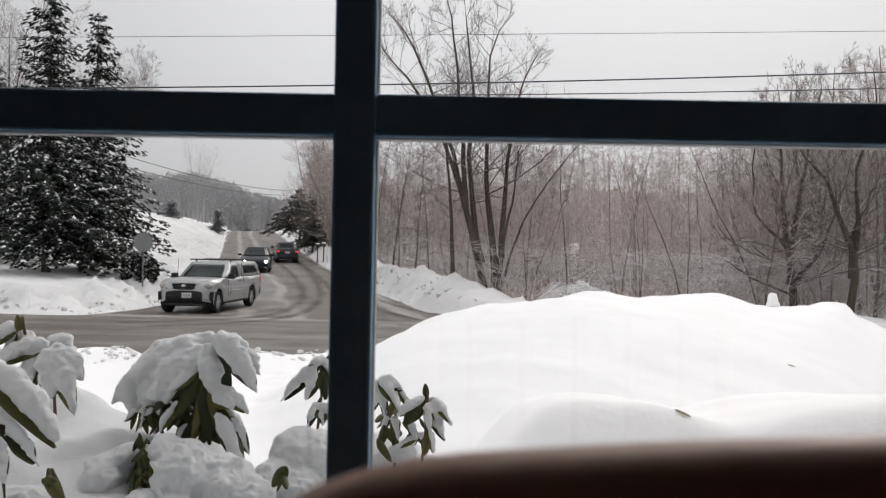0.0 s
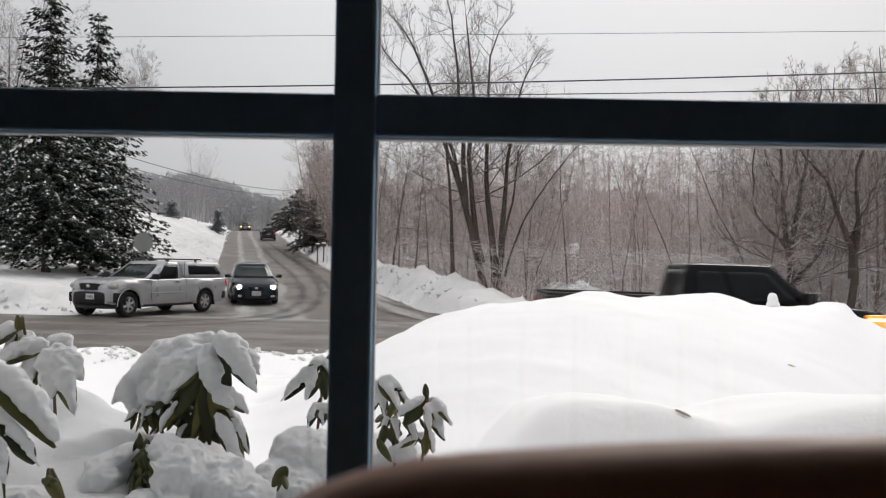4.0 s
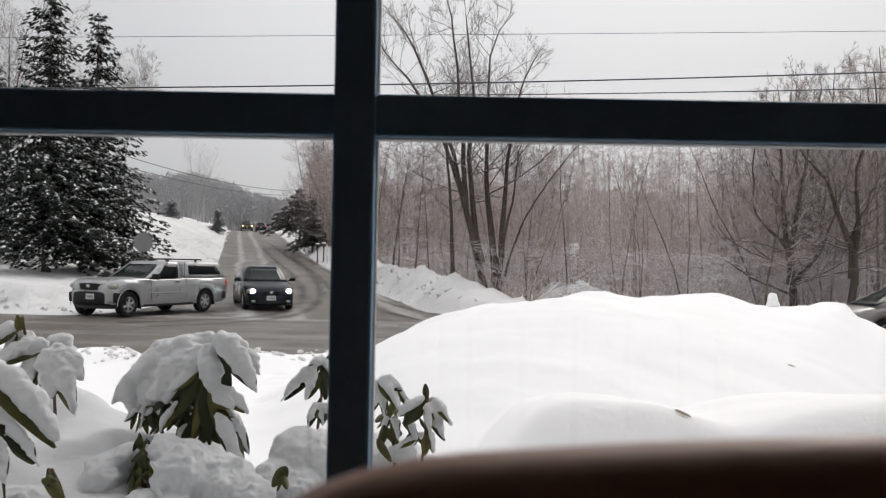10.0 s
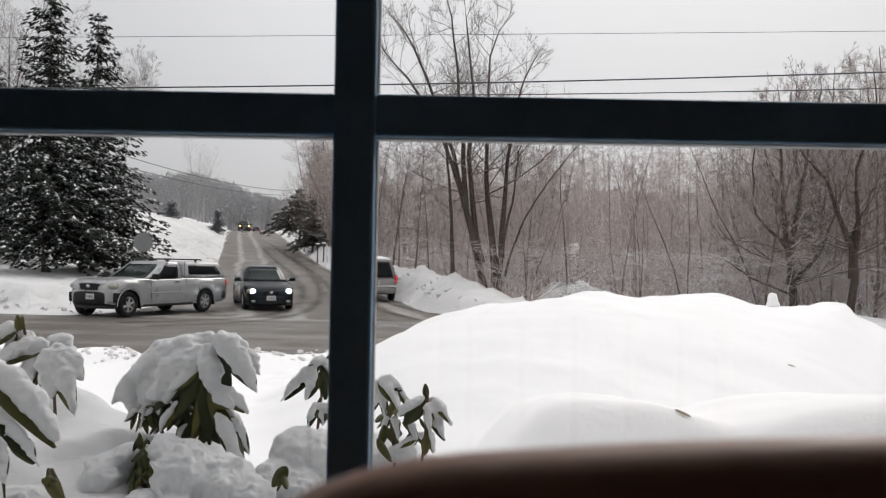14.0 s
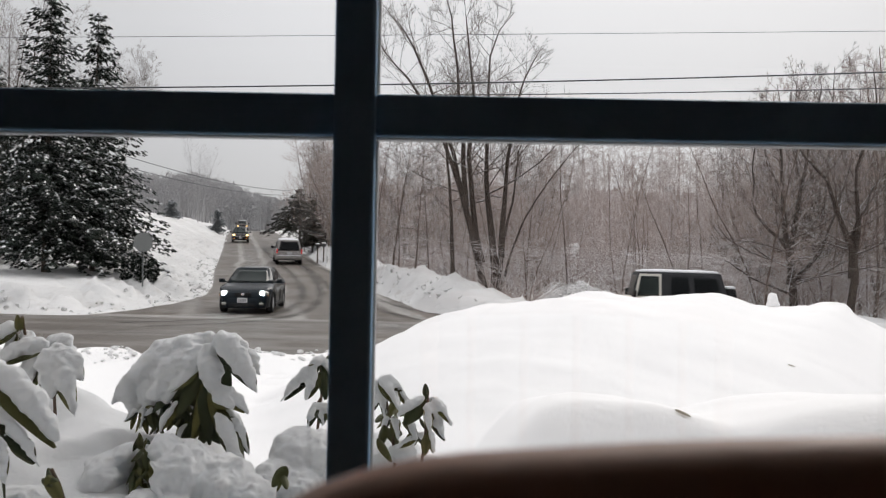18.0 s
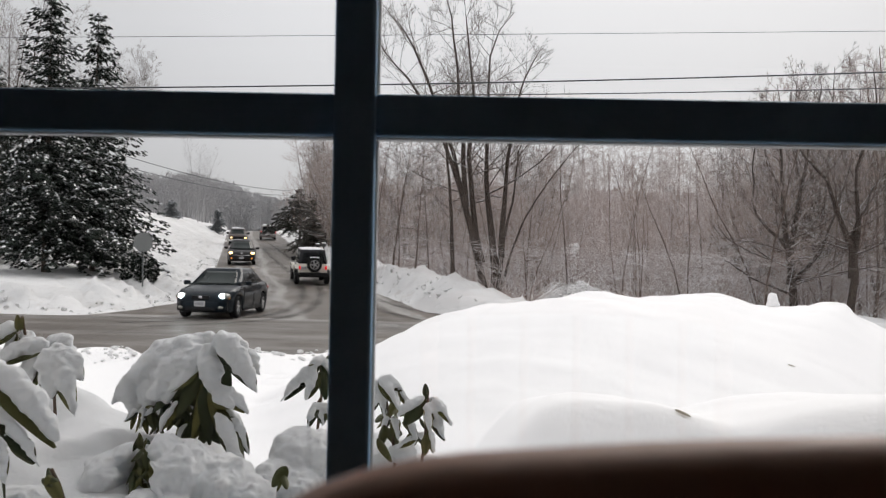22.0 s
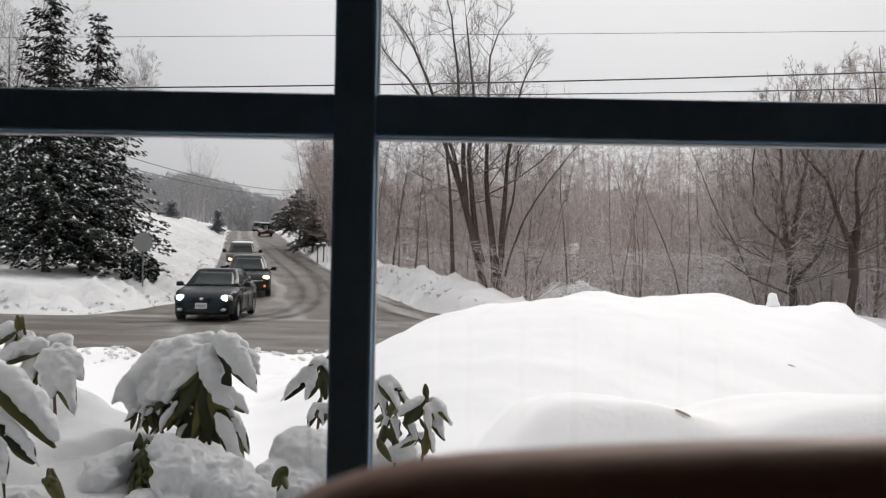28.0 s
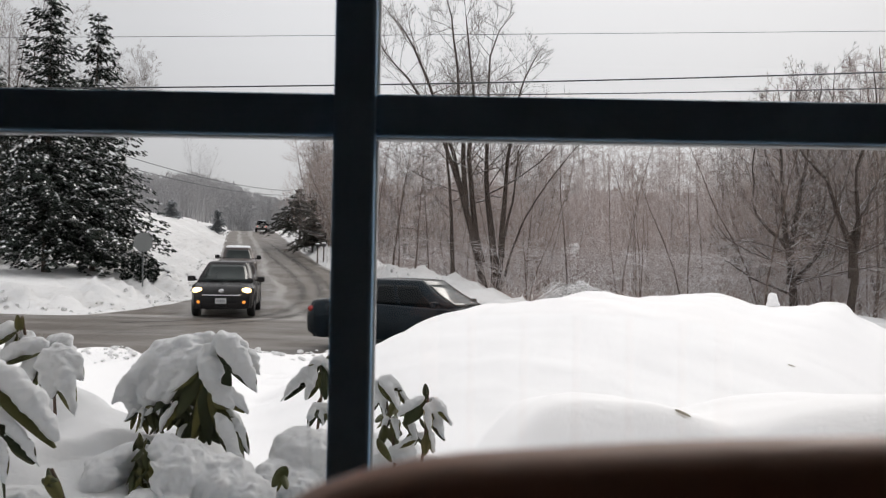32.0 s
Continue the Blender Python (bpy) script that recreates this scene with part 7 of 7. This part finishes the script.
sign = empty("stop_sign", "octagonal road sign seen from its grey metal back", "road sign")
bm = bmesh.new()
bmesh.ops.create_cone(bm, cap_ends=True, segments=8, radius1=0.40, radius2=0.40, depth=0.012, matrix=Matrix.Rotation(radians(90), 4, "X") @ Matrix.Rotation(radians(22.5), 4, "Z"))
o = part("sign_plate", bm, GALV, sign)
sx = (253 - 784) / 1400 * 31
o.location = (sx, 31.0, 2.36)
bm = bmesh.new()
rod(bm, (sx, 31.05, ground_at(sx, 31) - 0.3), (sx, 31.05, 2.72), 0.03, None, 8)
part("post", bm, GALV, sign)
bm = bmesh.new()
for z in (2.2, 2.52):
    rod(bm, (sx, 30.97, z), (sx, 31.0, z), 0.012, None, 8)
part("bolt", bm, GALV, sign)

BOXMETAL = surface("dark_mailbox_metal", (0.03, 0.03, 0.03), (0.06, 0.06, 0.06), 8, 0.5, 0.1, 0.003)
POSTWOOD = surface("weathered_post", (0.09, 0.07, 0.055), (0.14, 0.11, 0.09), 8, 0.8, 0.3, 0.005)
for k, (px, d) in enumerate(((562, 57), (573, 56))):
    x = (px - 784) / 1400 * d
    z = ground_at(x, d)
    mb = empty("mailbox", "dark roadside mailbox with snow on its lid, on a wooden post", "mailbox", "roadside mailboxes")
    bm = bmesh.new()
    box(bm, (x, d, z + 0.55), (0.09, 0.09, 1.3), 0.01)
    part("post", bm, POSTWOOD, mb)
    bm = bmesh.new()
    box(bm, (x, d, z + 1.28), (0.24, 0.5, 0.24), 0.08, seg=3)
    part("mailbox_body", bm, BOXMETAL, mb)
    bm = bmesh.new()
    box(bm, (x, d, z + 1.44), (0.24, 0.5, 0.09), 0.035)
    part("lid_snow", bm, SNOW, mb, "cap of white snow")
# ---------------------------------------------------------------- lumps thrown up by the plough along the road edges
V, F = [], []
rng = random.Random(31)
made = 0
for k in range(60000):
    if made >= 1700:
        break
    y = rng.uniform(23, 60)
    x = rng.uniform(-24, 6)
    out = float(off_road(np.array(x), np.array(y))[0])
    if not 0.02 < out < 1.5 or rng.random() > 1.1 - out * 0.5:
        continue
    made += 1
    r = 0.02 + 0.10 * rng.random() ** 2.6
    c = Vector((x, y, ground_at(x, y) + r * -0.45))
    b = len(V)
    ax = Vector((rng.gauss(0, 1), rng.gauss(0, 1), rng.gauss(0, 1))).normalized()
    rot = Matrix.Rotation(rng.uniform(0, 6), 3, ax)
    for dx in (-1, 0, 1):
        for p, q in ((1, 0), (0.5, 0.87), (-0.5, 0.87), (-1, 0), (-0.5, -0.87), (0.5, -0.87)):
            w = (1.0 if dx == 0 else 0.62) * rng.uniform(0.75, 1.2)
            V.append(c + rot @ (Vector((dx * 0.8, p * w, q * w * 0.75)) * r))
    for i in (0, 1):
        for j in range(6):
            F.append((b + i * 6 + j, b + i * 6 + (j + 1) % 6, b + i * 6 + 6 + (j + 1) % 6, b + i * 6 + 6 + j))
    F.append(tuple(b + j for j in range(6))), F.append(tuple(b + 12 + j for j in range(5, -1, -1)))
for k in range(700):
    x, y = rng.uniform(-9.5, 0.2), rng.uniform(10.9, 12.5)
    r = 0.015 + 0.028 * rng.random() ** 2
    c = Vector((x, y, ground_at(x, y)))
    b = len(V)
    for i in range(4):
        for j in range(7):
            f, a = math.pi * (0.04 + 0.92 * i / 3), 2 * math.pi * j / 7
            V.append(c + Vector((math.sin(f) * math.cos(a) * 1.5, math.sin(f) * math.sin(a), math.cos(f) * 0.8)) * r * rng.uniform(0.85, 1.15))
    for i in range(3):
        for j in range(7):
            F.append((b + i * 7 + j, b + i * 7 + (j + 1) % 7, b + i * 7 + 7 + (j + 1) % 7, b + i * 7 + 7 + j))
    F.append(tuple(b + j for j in range(6, -1, -1))), F.append(tuple(b + 21 + j for j in range(7)))
tagged(new("snow_chunks", mesh_of("snow_chunks", V, F, GROUND_SNOW)), "broken lumps of ploughed snow along the road edges", "snow", kind="stuff")
# ---------------------------------------------------------------- slush and tyre tracks curving through the junction
def streak_material(name, c1, c2, dens):
    m, n, l, b = nodes_of(name)
    uv = n.new("ShaderNodeUVMap").outputs["UV"]
    sep = n.new("ShaderNodeSeparateXYZ")
    l.new(uv, sep.inputs["Vector"])
    pos = n.new("ShaderNodeNewGeometry").outputs["Position"]
    mp = n.new("ShaderNodeMapping")
    mp.inputs["Scale"].default_value = (7.0, 0.5, 1.0)
    l.new(uv, mp.inputs["Vector"])
    st = noise_node(n, l, mp.outputs["Vector"], 1.0, 5.0, 0.7)
    pt = noise_node(n, l, pos, 0.9, 4.0, 0.7)
    edge = remap(n, l, math_node(n, l, "ABSOLUTE", sep.outputs["X"], 0.0), 0.25, 1.0, 1.0, 0.0)
    body = remap(n, l, math_node(n, l, "ADD", st, pt), 0.8, 1.25, 0.0, dens)
    b.inputs["Roughness"].default_value = 0.6
    l.new(mix_node(n, l, remap(n, l, st, 0.35, 0.65), c1, c2), b.inputs["Base Color"])
    l.new(math_node(n, l, "MULTIPLY", edge, body, True), b.inputs["Alpha"])
    return m


SLUSH = streak_material("thin_slush", (0.5, 0.49, 0.48), (0.66, 0.65, 0.64), 0.42)
WET = streak_material("wet_tyre_track", (0.035, 0.032, 0.03), (0.06, 0.053, 0.046), 0.8)


def on_road(px, py):
    way = EYE.to_3x3() @ Vector(((px - 784) / 1400.0, (441 - py) / 1400.0, -1))
    for k in range(900):
        g = EYE.translation + way * ((10 + 0.1 * k) / way.y)
        if g.z < float(road_z(g.x, g.y)):
            break
    return g


def band(label, views, width, material, lift):
    ctrl = [on_road(*v) for v in views]
    pts = []
    for i in range(len(ctrl) - 1):
        p0, p1, p2, p3 = ctrl[max(i - 1, 0)], ctrl[i], ctrl[i + 1], ctrl[min(i + 2, len(ctrl) - 1)]
        for k in range(8):
            t = k / 8
            pts.append(0.5 * ((2 * p1) + (p2 - p0) * t + (2 * p0 - 5 * p1 + 4 * p2 - p3) * t * t + (3 * p1 - p0 - 3 * p2 + p3) * t ** 3))
    rows, along = [], 0.0
    for i, p in enumerate(pts):
        d = (pts[min(i + 1, len(pts) - 1)] - pts[max(i - 1, 0)])
        d.z = 0
        d.normalize()
        if i:
            along += (p - pts[i - 1]).length
        row = []
        for s in (-1, 0, 1):
            x, y = p.x - d.y * s * width / 2, p.y + d.x * s * width / 2
            row.append((x, y, float(road_z(x, y)) + lift, s, along))
        rows.append(row)
    o = strip_road("tyre_track", rows, material)
    tagged(o, label, "tyre track", "tyre tracks in the junction", "stuff")


band("dark wet tyre track curving through the junction", [(478, 432), (520, 462), (556, 495), (566, 525), (540, 552), (480, 566), (380, 574), (250, 578)], 0.5, WET, 0.006)
band("dark wet tyre track curving through the junction", [(466, 440), (500, 472), (528, 500), (534, 528), (505, 550), (450, 562), (340, 568), (200, 572)], 0.5, WET, 0.006)
band("thin pale slush left between tyre tracks", [(440, 452), (462, 490), (480, 520), (478, 540), (440, 552), (380, 558)], 1.1, SLUSH, 0.010)
band("dark wet tyre track curving through the junction", [(860, 566), (770, 556), (690, 538), (630, 512), (580, 480), (540, 456)], 0.5, WET, 0.006)
band("dark wet tyre track curving through the junction", [(830, 578), (740, 566), (660, 546), (600, 520), (560, 488), (515, 452)], 0.5, WET, 0.006)
band("pale slush at the mouth of the side road", [(820, 584), (740, 582), (680, 576), (600, 574)], 1.6, SLUSH, 0.010)
band("pale slush along the main road's far edge", [(-60, 560), (120, 562), (300, 561), (420, 556)], 0.9, SLUSH, 0.010)
# ---------------------------------------------------------------- everything that drives
F_LEN = 1400.0


def seen(px, d):
    return (px - 784.0) / F_LEN * d


def lane_out(y):
    return -7.45 - 0.26 * (y - 42.5)


def drive(vehicle, plan):
    """plan: rows of seconds, x, y and heading in degrees (0 is +x). Keys the vehicle on the road and turns its wheels."""
    car, wheels = vehicle
    rows, track = [], []
    for t, x, y, h in plan:
        fx, fy = math.cos(radians(h)), math.sin(radians(h))
        z0, z1 = float(road_z(x - fx * 1.4, y - fy * 1.4)), float(road_z(x + fx * 1.4, y + fy * 1.4))
        rows.append((t, pose(x, y, (z0 + z1) / 2 + 0.004, 0, -math.degrees(math.atan2(z1 - z0, 2.8)), h)))
        track.append((t, x, y))
    walk(car, rows)
    for w in wheels:
        r, at = w.location.z, w.location.copy()
        spin, keys = 0.0, [(track[0][0], 0.0)]
        for (t0, x0, y0), (t1, x1, y1) in zip(track, track[1:]):
            turn = math.hypot(x1 - x0, y1 - y0) / r
            n = max(1, math.ceil(turn / radians(80)))
            n = min(n, max(1, int((t1 - t0) * FPS)))
            turn = min(turn, n * radians(85))
            for k in range(1, n + 1):
                keys.append((t0 + (t1 - t0) * k / n, spin + turn * k / n))
            spin += turn
        if spin > 0:
            walk(w, [(t, pose(at.x, at.y, at.z) @ Matrix.Rotation(s, 4, "Y")) for t, s in keys])


def motions():
    # silver truck with the cap: comes to the junction, waits, turns off
    plan = []
    for t, px, d, psi in ((0, 416, 26.9, 85), (0.4, 383, 26.3, 78), (0.8, 347, 25.8, 72.5), (1.4, 311, 25.1, 70), (2.0, 303, 24.3, 67.5), (2.5, 301, 24.1, 67),
                          (14.6, 301, 24.1, 67), (15.3, 262, 24.0, 52), (15.9, 195, 22.6, 40), (16.5, 103, 21.8, 24), (17.0, -4, 21.6, 18), (17.5, -112, 21.2, 12), (18.0, -270, 20.8, 6), (18.4, -420, 20.5, 4),
                          (20.0, -1500, 20.0, 0), (32.0, -1500, 20.0, 0)):
        fx, fy = -math.cos(radians(psi)), -math.sin(radians(psi))
        plan.append((t, seen(px, d) + fy * 0.77, d - fx * 0.77, 180 + psi))
    drive(CAP_TRUCK, plan)

    # blue-black sedan: down the hill, waits, creeps forward, turns across
    plan = []
    for t, px, d, al in ((0, 452, 46, 3), (0.8, 456, 41, 2), (1.6, 453, 37.3, 0), (2.0, 450, 34.8, -1), (3.0, 440, 32, -2), (4.2, 460, 28.4, -5), (5.2, 480, 27.0, -8), (5.6, 480.5, 26.8, -8.5),
                         (16.4, 480.5, 26.8, -8.5), (17.0, 468, 26.4, -2), (17.5, 451, 25.9, 4), (18.0, 433, 25.3, 10), (18.6, 405, 24.4, 16), (19.0, 389, 23.9, 19), (20.0, 370, 23.2, 20),
                         (21.0, 360, 22.8, 19.5), (26.0, 360, 22.8, 19.5), (27.5, 359, 22.1, 14), (28.0, 361, 21.7, 12.5), (28.5, 366, 21.0, 8), (29.0, 384, 20.0, -1), (29.3, 400, 19.5, -5),
                         (29.6, 420, 18.9, -10), (29.9, 444, 18.3, -15), (30.2, 480, 17.8, -20), (30.5, 526, 17.4, -26)):
        x, y = seen(px, d), d
        h = math.degrees(math.atan2(-y, -x)) - al
        plan.append((t, x - 2.1 * math.cos(radians(h)), y - 2.1 * math.sin(radians(h)), h))
    plan += [(31.0, -3.1, 17.15, -42), (31.5, -2.05, 16.4, -34), (32.0, -0.42, 15.75, -24)]
    drive(DARK_SEDAN, plan)

    def outbound(rows, start):
        plan = list(start)
        for t, y in rows:
            plan.append((t, lane_out(y), y, 104.6))
        return plan

    drive(FAR_SEDAN, outbound([(0, 59), (1, 69), (2, 78), (3, 85), (5.5, 105), (6, 106.5), (8, 111), (10, 124), (13, 146), (15, 165), (20, 230), (32, 260)], []))
    drive(VAN, outbound([(15.5, 41), (16.5, 45), (17, 49), (18, 57), (19, 66.5), (20, 73), (21, 84), (22, 95), (23, 106), (24, 115), (25.5, 125), (27.5, 141), (29.5, 152), (32, 172)],
          [(0, 90, 20.4, 180), (6, 42, 20.6, 180), (8.5, 22.0, 21.0, 180), (9.4, seen(1880, 21.3), 21.3, 180), (9.8, seen(1716, 21.4), 21.4, 180), (10.0, seen(1638, 21.4), 21.4, 179.5), (10.2, seen(1560, 21.4), 21.4, 179), (10.8, seen(1322, 21.8), 21.8, 178), (11.1, seen(1195, 22.2), 22.2, 176), (11.4, seen(1086, 22.7), 22.7, 173), (11.7, seen(990, 23.3), 23.3, 166),
           (12, seen(912, 24.0), 24.0, 165), (12.3, seen(850, 24.8), 24.8, 150), (12.6, seen(797, 26.2), 26.2, 139), (13, -1.0, 29.4, 124), (13.5, -2.0, 31.2, 111), (13.8, -2.75, 33, 106), (14.1, -3.6, 34.6, 105), (14.5, -5.0, 37, 105)]))
    drive(JEEP, outbound([(22.5, 43.8), (23, 48.6), (24, 59), (25, 66.5), (25.5, 72), (27.5, 100), (29.5, 108), (31, 115), (32, 121)],
          [(0, 75, 19, 180), (15, 33, 19, 180), (17.3, seen(1470, 20.0), 20.0, 180), (17.6, seen(1330, 20.2), 20.2, 180), (17.9, seen(1195, 20.4), 20.4, 176), (18.2, seen(1078, 20.9), 20.9, 168), (18.5, seen(975, 21.9), 21.9, 155), (18.8, seen(890, 23.3), 23.3, 140),
           (19, seen(826, 24.6), 24.6, 131), (19.4, -0.6, 26.8, 116), (19.7, -1.35, 28.2, 108), (20, -2.2, 29.8, 105), (20.4, -3.4, 31.6, 105), (21, -5.2, 36, 105), (21.5, -6.1, 38.5, 105), (22, -6.9, 41, 105)]))
    drive(RED, [(0, 86, 18.4, 180), (20, 74.5, 18.4, 180), (23.0, 28.3, 18.4, 180), (24.0, 11.85, 18.4, 180), (24.6, 1.47, 18.5, 179), (24.8, -1.30, 18.6, 178), (25.0, -3.97, 18.7, 177.5), (25.2, -6.45, 18.8, 177), (25.5, -10.15, 19.0, 177), (27.5, -34, 20, 177), (32, -66, 21, 177)])
    drive(BLACK_TRUCK, [(0, -51.6, 14.2, 0), (2.0, -23.4, 14.2, 0), (2.9, -10.78, 14.2, 0), (3.4, -3.83, 14.2, 0), (3.9, 3.12, 14.2, 0), (7.5, 53, 14.2, 0), (32, 60, 14.2, 0)])

    # crossover and the brown truck behind it: down the hill into the queue
    plan = []
    for t, px, d, al in ((0, 438, 160, None), (5, 433, 132, None), (13, 434, 126, None), (14.5, 430, 120, None), (16.5, 426, 92, None), (18.5, 424, 83, None), (19, 422.6, 78, None), (20, 423, 67.6, None), (21, 420, 60, None), (22, 428, 53, None),
                         (23, 437, 47.8, None), (24, 443, 44.2, None), (25.2, 444, 38.2, None), (25.5, 446, 37.2, None), (27.5, 444, 33, 0), (28.5, 439, 31.8, 0), (29.3, 438, 30.5, 0), (30, 425, 28.6, 3), (30.7, 412, 26.4, 5), (31.0, 408, 25.4, 6), (31.5, 402, 24.2, 6), (32, 394, 23.3, 6)):
        x, y = seen(px, d), d
        h = -75.4 if al is None else math.degrees(math.atan2(-y, -x)) - al
        plan.append((t, x - 2.2 * math.cos(radians(h)), y - 2.2 * math.sin(radians(h)), h))
    drive(CROSSOVER, plan)
    plan = []
    for t, px, d in ((0, 436, 190), (14, 436, 165), (18, 428, 128), (19.5, 422, 116), (21, 420, 100), (22, 421, 82), (23, 422, 67), (24, 423, 61), (25.2, 424, 57.5), (27.5, 428, 50), (28, 429, 47.5), (30, 425, 44), (31, 422, 42.5), (32, 422, 41.5)):
        plan.append((t, seen(px, d), d, -75.4))
    drive(BROWN_TRUCK, plan)


motions()
